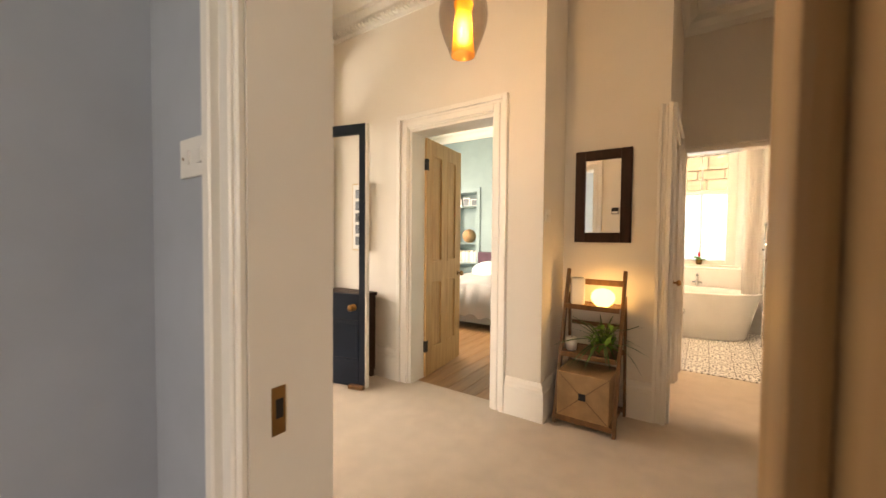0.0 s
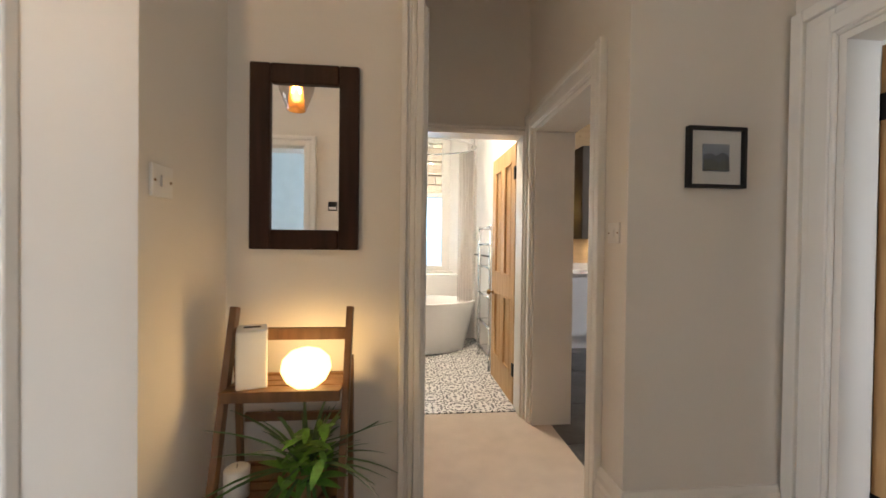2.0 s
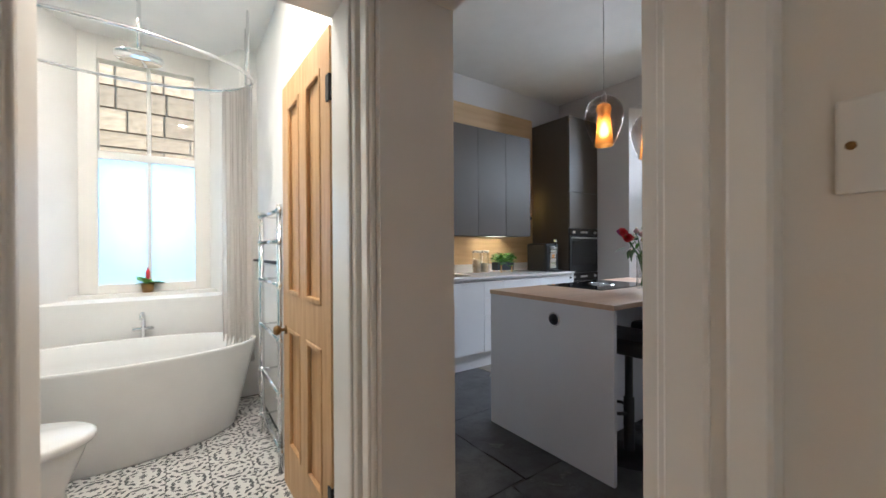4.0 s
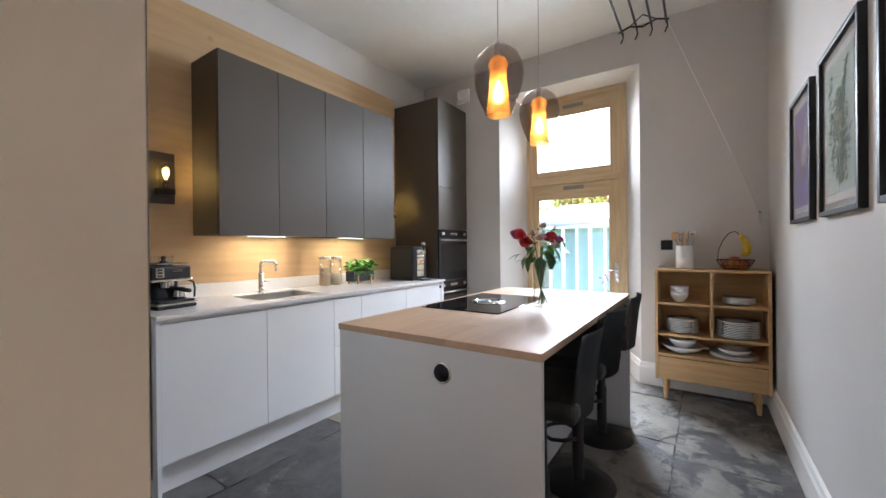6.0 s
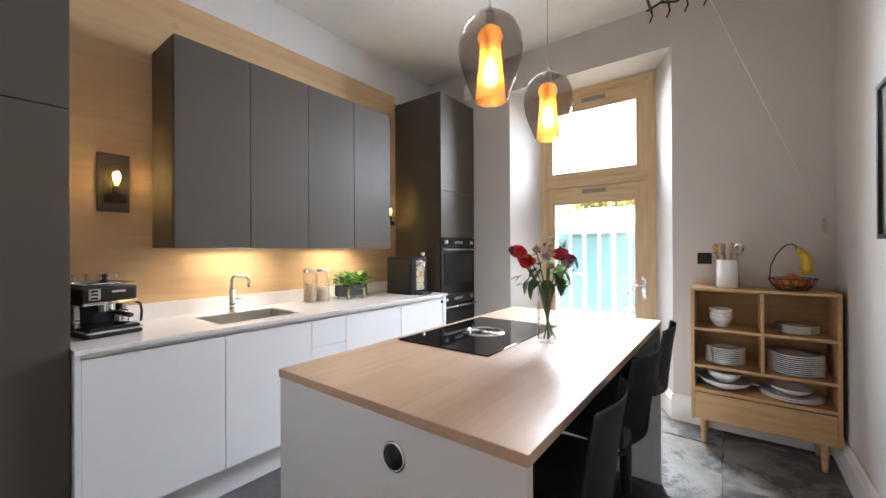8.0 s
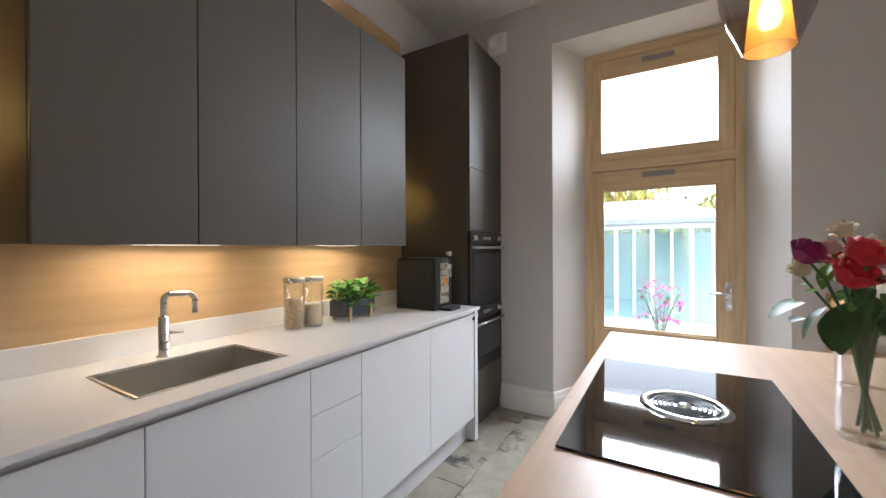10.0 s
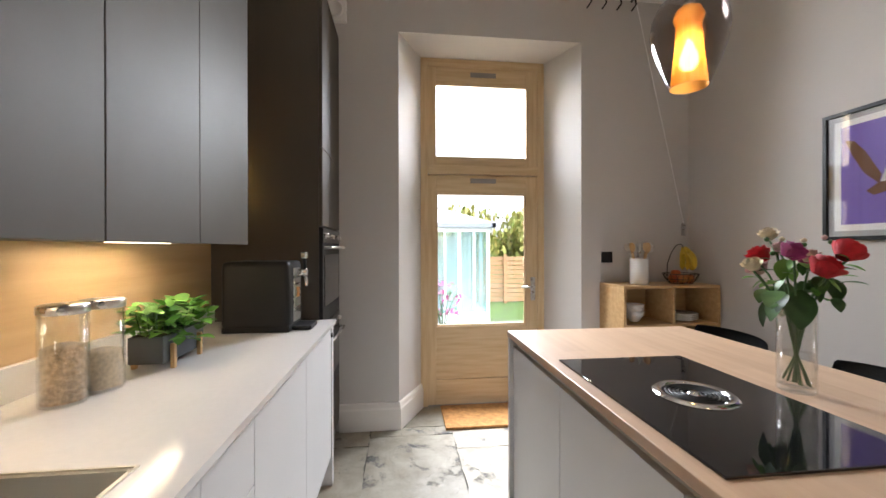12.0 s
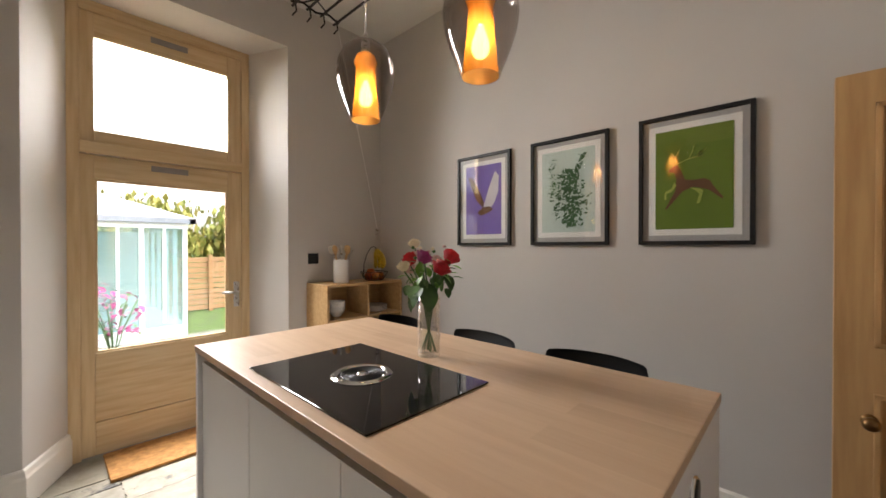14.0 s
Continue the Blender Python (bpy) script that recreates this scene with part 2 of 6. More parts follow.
MIDWOOD = wood("brown_stained_wood", (0.20, 0.095, 0.035), (0.12, 0.055, 0.02), "z", 0.45)
FLOORWOOD = wood("bedroom_floorboards", (0.34, 0.19, 0.09), (0.24, 0.125, 0.055), "y", 0.35, piece=0.25)
CHARCOAL = surf("matt_charcoal_laminate", (0.082, 0.068, 0.053), 0.56, var=0.04, scale=2, bump=0.0, spec=0.42)
WHITEUNIT = surf("matt_white_laminate", (0.74, 0.74, 0.75), 0.42, var=0.02, scale=2, bump=0.03)
QUARTZ = surf("white_quartz", (0.76, 0.74, 0.73), 0.14, var=0.015, scale=60, bump=0.0)
BLACK = surf("satin_black", (0.014, 0.014, 0.015), 0.42, var=0.1, bump=0.04, spec=0.3)
BLACKGLASS = surf("black_glass", (0.008, 0.008, 0.01), 0.04, var=0.05, bump=0.0, coat=0.5)
NAVY = surf("navy_door_paint", (0.008, 0.017, 0.036), 0.45, var=0.08, bump=0.05, spec=0.25)
LEATHER = surf("black_leather", (0.014, 0.015, 0.017), 0.45, var=0.1, scale=9, bump=0.35, bscale=160)
STEEL = surf("brushed_steel", (0.55, 0.53, 0.50), 0.28, 1.0, var=0.04, scale=4, bump=0.05, bscale=200, stretch=(1, 12, 12))
CHROME = surf("chrome", (0.75, 0.75, 0.75), 0.08, 1.0, var=0.02, bump=0)
BRASS = surf("aged_brass", (0.30, 0.17, 0.07), 0.35, 1.0, var=0.15, bump=0.1)
IRON = surf("black_iron", (0.03, 0.027, 0.025), 0.5, 0.7, var=0.2, bump=0.3)
# Black sconce plate tinted brown: the bulb's glow is put into its colour.
LAMPLIT = surf("lamplit_black_paint", (0.055, 0.042, 0.03), 0.5, var=0.15, bump=0.1)
CERAMIC = surf("white_glazed_ceramic", (0.80, 0.79, 0.77), 0.12, var=0.02, bump=0)
PLASTIC = surf("white_plastic", (0.78, 0.76, 0.72), 0.35, var=0.02, bump=0)
LINEN = surf("white_linen", (0.80, 0.78, 0.77), 0.95, var=0.04, scale=5, bump=0.4, bscale=40)
MINT = surf("mint_pillow_cotton", (0.55, 0.70, 0.68), 0.95, var=0.04, bump=0.3, bscale=60)
COIR = surf("orange_coir_mat", (0.50, 0.24, 0.075), 0.95, var=0.2, scale=30, bump=1.0, bscale=260)
CARD = surf("woven_tan_board", (0.36, 0.22, 0.11), 0.8, var=0.12, scale=12, bump=0.4, bscale=120)
LEAF = surf("green_leaf", (0.15, 0.36, 0.045), 0.5, var=0.25, scale=30, bump=0.2, piece=0.3)
DARKLEAF = surf("dark_green_leaf", (0.06, 0.15, 0.035), 0.5, var=0.25, scale=30, bump=0.2, piece=0.3)
STEM = surf("flower_stem", (0.07, 0.16, 0.05), 0.6, var=0.2)
RED = surf("red_petal", (0.66, 0.014, 0.03), 0.6, var=0.2, scale=40, bump=0.2)
MAGENTA = surf("magenta_petal", (0.42, 0.04, 0.20), 0.6, var=0.2, scale=40, bump=0.2)
IVORY = surf("ivory_petal", (0.75, 0.66, 0.48), 0.6, var=0.08, scale=40, bump=0.2)
PINK = surf("pale_pink_petal", (0.66, 0.42, 0.40), 0.6, var=0.1, scale=40, bump=0.2)
BANANA = surf("ripe_banana", (0.66, 0.46, 0.03), 0.5, var=0.15, scale=18, bump=0.05)
APPLE = surf("red_apple", (0.36, 0.05, 0.02), 0.35, var=0.3, scale=12, bump=0.05, col2=(0.5, 0.22, 0.05))
OATS = surf("rolled_oats", (0.66, 0.49, 0.31), 0.95, var=0.25, scale=90, bump=1.0, bscale=140)
RICE = surf("pale_grain", (0.76, 0.64, 0.46), 0.95, var=0.15, scale=120, bump=0.8, bscale=200)
PAPER = surf("white_mount_board", (0.80, 0.79, 0.76), 0.9, var=0.02, bump=0.05)
GLASS = pane_glass("clear_pane")
THINGLASS = pane_glass("clear_vessel_glass", (0.985, 0.99, 0.985), 1.4)
SMOKE = pane_glass("smoked_glass", (0.70, 0.65, 0.62), 1.5)
AMBER = pane_glass("amber_frosted_glass", (1.0, 0.74, 0.40), 1.3, haze=0.6, body=(0.95, 0.42, 0.08))
FROST = pane_glass("frosted_pane", (0.85, 0.94, 1.0), 1.4, haze=0.8)
CURTAIN = pane_glass("sheer_cream_curtain", (1.0, 0.97, 0.94), 1.1, haze=0.8)
VENT = surf("taupe_vent_plastic", (0.27, 0.25, 0.23), 0.6, var=0.05)
PEARL = glow("lit_pearl_bulb", (1.0, 0.72, 0.36), 14)
FILAMENT = glow("lit_amber_filament", (1.0, 0.58, 0.10), 7)
BULB = glow("lit_bulb", (1.0, 0.62, 0.24), 10)
EGG = glow("lit_opal_glass", (1.0, 0.70, 0.26), 2.3)
LED = glow("lit_led_strip", (1.0, 0.86, 0.62), 3)
MIRROR = surf("silvered_mirror", (0.86, 0.86, 0.85), 0.015, 1.0, var=0.0, bump=0)


def tile_pattern():
    """Cement tiles with a scrolled dark motif on white, 0.2 m square."""
    m = surf("patterned_cement_tile", (0.74, 0.72, 0.69), 0.4, var=0.05, bump=0.05)
    n, l = links_of(m)
    b = n["Principled BSDF"]
    src = b.inputs["Base Color"].links[0].from_socket
    tc = n.new("ShaderNodeTexCoord")

    def math_node(op, a, c=None):
        k = n.new("ShaderNodeMath")
        k.operation = op
        for i, v in enumerate((a, c)):
            if v is None:
                continue
            if isinstance(v, (int, float)):
                k.inputs[i].default_value = v
            else:
                l.new(v, k.inputs[i])
        return k.outputs[0]
    sx = n.new("ShaderNodeSeparateXYZ")
    l.new(tc.outputs["Object"], sx.inputs[0])
    ax, ay = math_node("ABSOLUTE", sx.outputs[0]), math_node("ABSOLUTE", sx.outputs[1])
    r = math_node("SQRT", math_node("ADD", math_node("MULTIPLY", ax, ax), math_node("MULTIPLY", ay, ay)))
    cx, cy = math_node("SUBTRACT", 0.1, ax), math_node("SUBTRACT", 0.1, ay)
    r2 = math_node("SQRT", math_node("ADD", math_node("MULTIPLY", cx, cx), math_node("MULTIPLY", cy, cy)))
    w1 = math_node("SINE", math_node("ADD", math_node("MULTIPLY", r, 190.0), math_node("MULTIPLY", math_node("SINE", math_node("MULTIPLY", math_node("ARCTAN2", ax, ay), 8.0)), 1.6)))
    w2 = math_node("SINE", math_node("ADD", math_node("MULTIPLY", r2, 150.0), math_node("MULTIPLY", ax, 60.0)))
    s = math_node("GREATER_THAN", math_node("ADD", w1, w2), 0.55)
    mx = n.new("ShaderNodeMix")
    mx.data_type = "RGBA"
    mx.inputs["B"].default_value = (0.07, 0.07, 0.075, 1)
    l.new(s, mx.inputs["Factor"])
    l.new(src, mx.inputs["A"])
    l.new(mx.outputs["Result"], b.inputs["Base Color"])
    return m


TILE = tile_pattern()

# ---- mesh helpers ----
def box(bm, x0, x1, y0, y1, z0, z1, bevel=0.0, seg=2):
    vs = [bm.verts.new((x, y, z)) for x in (x0, x1) for y in (y0, y1) for z in (z0, z1)]
    quads = ((0, 1, 3, 2), (4, 6, 7, 5), (0, 4, 5, 1), (2, 3, 7, 6), (0, 2, 6, 4), (1, 5, 7, 3))
    fs = [bm.faces.new([vs[i] for i in q]) for q in quads]
    if bevel:
        es = list({e for f in fs for e in f.edges})
        bmesh.ops.bevel(bm, geom=es, offset=bevel, segments=seg, affect="EDGES", profile=0.6)
    return bm


def boxes(*rows, bevel=0.0, seg=2):
    bm = bmesh.new()
    for r in rows:
        box(bm, *r, bevel=bevel, seg=seg)
    return bm


def lathe(profile, seg=24, closed=False, at=(0, 0, 0), squash=1.0):
    """A turned shape from (radius, height) pairs."""
    bm = bmesh.new()
    rings = []
    for r, z in profile:
        if r < 1e-5:
            rings.append([bm.verts.new((at[0], at[1], at[2] + z))])
        else:
            rings.append([bm.verts.new((at[0] + r * math.cos(2 * math.pi * i / seg), at[1] + squash * r * math.sin(2 * math.pi * i / seg), at[2] + z)) for i in range(seg)])
    for a, b in zip(rings, rings[1:]):
        for i in range(seg):
            j = (i + 1) % seg
            if len(a) == 1 and len(b) == 1:
                continue
            if len(a) == 1:
                bm.faces.new((a[0], b[j], b[i]))
            elif len(b) == 1:
                bm.faces.new((a[i], a[j], b[0]))
            else:
                bm.faces.new((a[i], a[j], b[j], b[i]))
    bmesh.ops.recalc_face_normals(bm, faces=bm.faces)
    for f in bm.faces:
        f.smooth = True
    return bm


def tube(points, r=0.01, seg=10, bm=None, taper=None):
    """A round bar along points."""
    bm = bm or bmesh.new()
    pts = [Vector(p) for p in points]
    prev = None
    last = None
    for i, p in enumerate(pts):
        d = (pts[min(i + 1, len(pts) - 1)] - pts[max(i - 1, 0)]).normalized()
        u = prev if prev is not None else (Vector((0, 0, 1)) if abs(d.z) < 0.9 else Vector((1, 0, 0)))
        u = (u - d * u.dot(d)).normalized()
        v = d.cross(u)
        prev = u
        rr = r if taper is None else r + (taper - r) * i / max(1, len(pts) - 1)
        ring = [bm.verts.new(p + rr * (math.cos(2 * math.pi * k / seg) * u + math.sin(2 * math.pi * k / seg) * v)) for k in range(seg)]
        if last:
            for k in range(seg):
                f = bm.faces.new((last[k], last[(k + 1) % seg], ring[(k + 1) % seg], ring[k]))
                f.smooth = True
        else:
            bm.faces.new(ring[::-1])
        last = ring
    bm.faces.new(last)
    return bm


def arc(c, r, a0, a1, n=10, plane="xz"):
    out = []
    for i in range(n + 1):
        a = radians(a0 + (a1 - a0) * i / n)
        p, q = r * math.cos(a), r * math.sin(a)
        out.append({"xz": (c[0] + p, c[1], c[2] + q), "yz": (c[0], c[1] + p, c[2] + q), "xy": (c[0] + p, c[1] + q, c[2])}[plane])
    return out


def mesh_of(name, bm, material):
    me = bpy.data.meshes.new(name)
    bmesh.ops.recalc_face_normals(bm, faces=bm.faces)
    bm.to_mesh(me)
    bm.free()
    me.materials.append(material)
    return me


def bars(name, rows, material, parent, bevel=0.004):
    """Straight members, each a part of its own."""
    for r in rows:
        part(name, boxes(r, bevel=bevel), material, parent)


def part(name, bm, material, parent=None, label=""):
    """One mesh object, under a thing or a part where one is given."""
    o = new(name, mesh_of(name, bm, material))
    if parent is not None:
        o.parent = parent
    if label:
        tagged(o, label)
    return o


def thing(name, x, y, z, rz, label, category, group=""):
    e = new(name)
    e.empty_display_size = 0.05
    e.matrix_world = pose(x, y, z, 0, 0, rz)
    return tagged(e, label, category, group)


def setting(name, bm, material, label, category):
    return tagged(part(name, bm, material), label, category, kind="structure")


def slot_wall(axis, at0, at1, lo, hi, z0, z1, holes=()):
    """A wall of real thickness along x or y, with openings (lo, hi, z0, z1) right through it."""
    bm = bmesh.new()

    def put(a, b, c, d):
        if b - a > 1e-4 and d - c > 1e-4:
            if axis == "x":
                box(bm, a, b, at0, at1, c, d)
            else:
                box(bm, at0, at1, a, b, c, d)
    cur = lo
    for a, b, c, d in sorted(holes):
        put(cur, a, z0, z1)
        put(a, b, z0, c)
        put(a, b, d, z1)
        cur = b
    put(cur, hi, z0, z1)
    return bm


def run_profile(pts, profile, bm=None):
    """A moulding: a profile (out, up) carried along a plan line; out is to the right of the way."""
    bm = bm or bmesh.new()
    P = [Vector((p[0], p[1])) for p in pts]
    rings = []
    for i, p in enumerate(P):
        d0 = (P[i] - P[i - 1]).normalized() if i else (P[1] - P[0]).normalized()
        d1 = (P[i + 1] - P[i]).normalized() if i + 1 < len(P) else d0
        n0, n1 = Vector((d0.y, -d0.x)), Vector((d1.y, -d1.x))
        m = (n0 + n1)
        m = m / max(0.3, m.dot(n0))
        rings.append([bm.verts.new((p.x + m.x * o, p.y + m.y * o, u)) for o, u in profile])
    k = len(profile)
    for a, b in zip(rings, rings[1:]):
        for j in range(k):
            bm.faces.new((a[j], a[(j + 1) % k], b[(j + 1) % k], b[j]))
    bm.faces.new(rings[0])
    bm.faces.new(rings[-1][::-1])
    return bm


SKIRT = [(0, 0), (0.022, 0), (0.022, 0.15), (0.016, 0.165), (0.012, 0.19), (0.004, 0.20), (0, 0.20)]
SKIRT_TALL = [(0, 0), (0.03, 0), (0.03, 0.20), (0.022, 0.215), (0.02, 0.24), (0.008, 0.262), (0, 0.265)]
CORNICE = [(0, 0), (0, -0.16), (0.015, -0.16), (0.02, -0.11), (0.05, -0.06), (0.10, -0.03), (0.105, 0)]


def cornice(name, pts, z, label):
    return setting(name, run_profile(pts, [(o, z + u) for o, u in CORNICE]), CEIL, label, "cornice")


def architrave(name, axis, face, lo, hi, top, out, width=0.13, label="white moulded wooden door architrave", low=0.0):
    """Three mitred mouldings round an opening, on the face of a wall; out is +1 or -1."""
    centre = ((lo + hi) / 2, face) if axis == "x" else (face, (lo + hi) / 2)
    group = tagged(thing(name, *centre, 0, 0, label, "architrave"), kind="structure")
    steps = ((0.0, width, 0.018), (0.012, width * 0.52, 0.027), (width * 0.7, width + 0.004, 0.038))
    members = ("leg", lambda a, b: (lo - b, lo - a, low, top + b)), ("leg", lambda a, b: (hi + a, hi + b, low, top + b)), ("head", lambda a, b: (lo - a, hi + a, top + a, top + b))
    for member, span in members:
        bm = bmesh.new()
        for a, b, d in steps:
            x0, x1, z0, z1 = span(a, b)
            f0, f1 = sorted((face, face + out * d))
            if axis == "x":
                box(bm, x0 - centre[0], x1 - centre[0], f0 - face, f1 - face, z0, z1, 0.004, 1)
            else:
                box(bm, f0 - face, f1 - face, x0 - centre[1], x1 - centre[1], z0, z1, 0.004, 1)
        part(member, bm, TRIM, group)
    return group


def lining(name, axis, f0, f1, lo, hi, top, t=0.025):
    bm = bmesh.new()
    for a, b, c, d in ((lo, lo + t, 0, top), (hi - t, hi, 0, top), (lo + t, hi - t, top - t, top)):
        if axis == "x":
            box(bm, a, b, f0, f1, c, d)
        else:
            box(bm, f0, f1, a, b, c, d)
    return setting(name, bm, TRIM, "white gloss wooden door lining", "door lining")


def panel_door(name, hx, hy, rz, width, height, label, material=None, knob_mat=None, knob_z=0.88, knob_in=0.055, thick=0.042):
    """A four-panel door leaf that hangs from its hinge line at local x = 0 and runs along +x."""
    material, knob_mat = material or PINE, knob_mat or BRASS
    d = tagged(thing(name, hx, hy, 0.008, rz, label, "door"), kind="")
    h = thick / 2
    st, mid = 0.105, width / 2
    z1, z2, z3, z4 = 0.22, height * 0.40, height * 0.40 + 0.17, height - 0.12
    rows = [(0, st, -h, h, 0, height), (width - st, width, -h, h, 0, height), (st, width - st, -h, h, 0, z1), (st, width - st, -h, h, z2, z3), (st, width - st, -h, h, z4, height),
            (mid - 0.05, mid + 0.05, -h, h, z1, z2), (mid - 0.05, mid + 0.05, -h, h, z3, z4)]
    part("door_frame", boxes(*rows), material, d)
    for xa, xb in ((st, mid - 0.05), (mid + 0.05, width - st)):
        for za, zb in ((z1, z2), (z3, z4)):
            p = part("door_panel", boxes((xa, xb, -h + 0.014, h - 0.014, za, zb)), material, d)
            bm = bmesh.new()
            for s in (-1, 1):
                y0, y1 = sorted((s * (h - 0.014), s * (h + 0.004)))
                for r in ((xa, xa + 0.022, za, zb), (xb - 0.022, xb, za, zb), (xa, xb, za, za + 0.022), (xa, xb, zb - 0.022, zb)):
                    box(bm, r[0], r[1], y0, y1, r[2], r[3], 0.006, 2)
            part("bead", bm, material, p)
    for s in (-1, 1):
        k = lathe([(0.0, 0.062), (0.018, 0.06), (0.026, 0.048), (0.024, 0.034), (0.010, 0.026), (0.009, 0.008), (0.024, 0.006), (0.025, 0)], 16)
        bmesh.ops.transform(k, matrix=pose(width - knob_in, s * h, knob_z, -90 * s), verts=k.verts)
        part("door_knob", k, knob_mat, d, "aged brass door knob")
    for z in (0.22, height - 0.28):
        part("hinge", boxes((-0.006, 0.03, -h - 0.006, h + 0.006, z, z + 0.1), bevel=0.003), IRON, d, "black iron butt hinge")
    return d

# ---- the setting ----
H = 3.28


def prism(poly, z0, z1, bm=None):
    bm = bm or bmesh.new()
    a = [bm.verts.new((x, y, z0)) for x, y in poly]
    b = [bm.verts.new((x, y, z1)) for x, y in poly]
    k = len(poly)
    bm.faces.new(a[::-1])
    bm.faces.new(b)
    for i in range(k):
        bm.faces.new((a[i], a[(i + 1) % k], b[(i + 1) % k], b[i]))
    return bm


# hall
setting("hall_floor", boxes((-2.75, 1.66, -0.08, 1.93, -0.06, 0.0), (-0.59, 1.66, 1.93, 2.385, -0.06, 0.0), (0.0, 1.08, 2.385, 3.72, -0.06, 0.0), (-1.76, -0.95, 1.93, 2.03, -0.06, 0)), CARPET, "beige wool carpet on the hall floor", "carpet")
setting("hall_ceiling", boxes((-2.9, 1.8, -0.2, 2.5, H, H + 0.1), (-0.2, 1.1, 2.5, 3.75, H, H + 0.1)), CEIL, "white plaster hall ceiling", "ceiling")
setting("wall_hall_south", slot_wall("x", -0.08, 0.02, -2.9, 1.8, 0, H, [(-1.72, -0.91, 0, 2.18), (-0.425, 0.42, 0, 2.08)]), CREAM, "cream painted hall wall with two doorways", "wall")
setting("wall_study_north", slot_wall("x", -0.18, -0.08, -0.915, 1.8, 0, H, [(-0.425, 0.42, 0, 2.08)]), BLUE, "blue-grey painted wall beside a doorway", "wall")
setting("wall_bedroom_side", slot_wall("x", 1.93, 2.03, -2.74, -0.59, 0, H, [(-1.76, -0.95, 0, 2.16)]), CREAM, "cream painted hall wall with an open doorway", "wall")
setting("wall_bedroom_inner", slot_wall("x", 2.03, 2.13, -4.8, -0.75, 0, H, [(-1.76, -0.95, 0, 2.16)]), TEAL, "teal painted inner bedroom wall", "wall")
setting("wall_hall_return", boxes((-0.75, -0.59, 2.03, 2.385, 0, H)), CREAM, "cream painted return of the hall wall", "wall")
setting("wall_mirror", boxes((-0.75, 0.10, 2.385, 2.50, 0, H)), CREAM, "cream painted hall wall behind the mirror", "wall")
setting("wall_passage_west", slot_wall("y", -0.06, 0.10, 2.50, 3.65, 0, H, [(2.52, 3.27, 0, 2.05)]), CREAM, "cream painted passage wall with a pine door", "wall")
setting("wall_bathroom_door", slot_wall("x", 3.65, 3.73, -0.06, 0.94, 0, H, [(0.12, 0.918, 0, 2.08)]), CREAM, "cream painted wall above the bathroom doorway", "wall")
setting("wall_bathroom_inner", slot_wall("x", 3.73, 3.80, -0.85, 0.98, 0, H, [(0.12, 0.918, 0, 2.08)]), BATHWHITE, "white painted inner bathroom wall", "wall")
setting("wall_passage_east", slot_wall("y", 0.94, 1.08, 2.385, 3.80, 0, H, [(2.675, 3.525, 0, 2.065)]), CREAM, "cream painted passage wall with a wide kitchen doorway", "wall")
setting("wall_kitchen_west", slot_wall("y", 1.08, 1.22, 2.52, 6.3, 0, H, [(2.675, 3.525, 0, 2.065)]), GREY, "warm grey painted kitchen wall with a doorway", "wall")
setting("wall_picture_hall", boxes((1.08, 1.66, 2.385, 2.52, 0, H)), CREAM, "cream painted hall wall with a small picture", "wall")
setting("wall_kitchen_south", boxes((1.22, 5.4, 2.52, 2.665, 0, H), (1.66, 1.8, 2.385, 2.52, 0, H)), GREY, "warm grey painted kitchen wall with framed prints", "wall")
setting("wall_hall_east", slot_wall("y", 1.66, 1.80, 0.02, 2.385, 0, H, [(1.40, 2.22, 0, 2.05)]), CREAM, "cream painted hall wall with a doorway", "wall")

# glazed screen and porch
bm = bmesh.new()
for y0, y1, z0, z1 in ((0.02, 0.12, 0, H), (1.40, 1.50, 0, H), (1.86, 1.93, 0, H), (0.12, 1.40, 2.14, 2.26), (1.50, 1.86, 2.14, 2.30), (0.12, 1.40, 2.86, H), (1.50, 1.86, 2.82, H), (0.60, 0.68, 2.26, 2.86), (0.12, 0.60, 0, 2.14), (1.50, 1.86, 0, 0.78)):
    box(bm, -2.80, -2.72, y0, y1, z0, z1, 0.006, 1)
setting("entrance_screen", bm, TRIM, "white painted glazed screen round the front door", "glazed screen")
setting("screen_glass", boxes((-2.763, -2.757, 1.50, 1.86, 0.78, 2.14), (-2.763, -2.757, 1.50, 1.86, 2.30, 2.82), (-2.763, -2.757, 0.12, 0.60, 2.26, 2.86), (-2.763, -2.757, 0.68, 1.40, 2.26, 2.86)), GLASS, "clear glass panes of the entrance screen", "window glass").visible_shadow = False
setting("porch_wall_north", boxes((-4.6, -2.8, 1.93, 2.03, 0, H)), CREAM, "cream painted porch wall", "wall")
setting("porch_wall_south", slot_wall("x", 0.0, 0.1, -4.6, -2.8, 0, H, [(-4.4, -3.1, 0.5, 2.3)]), CREAM, "cream painted porch wall with a window", "wall")
setting("porch_wall_west", slot_wall("y", -4.7, -4.6, 0.0, 2.03, 0, H, [(0.5, 1.5, 0.65, 2.25)]), CREAM, "cream painted porch wall with an unseen opening for fill light", "wall")
setting("porch_floor", boxes((-4.7, -2.75, 0, 2.0, -0.06, -0.002)), GROUT, "dark tiled porch floor", "floor")
setting("porch_ceiling", boxes((-4.7, -2.9, 0, 2.03, H, H + 0.1)), CEIL, "white porch ceiling", "ceiling")
w = tagged(thing("window_porch", -3.75, 0.05, 0.5, 0, "white framed porch window onto greenery", "window"), kind="structure")
bars("window_frame", ((-0.65, -0.58, -0.05, 0.05, 0, 1.8), (0.58, 0.65, -0.05, 0.05, 0, 1.8), (-0.58, 0.58, -0.05, 0.05, 1.72, 1.8), (-0.58, 0.58, -0.05, 0.05, 0, 0.08)), TRIM, w)
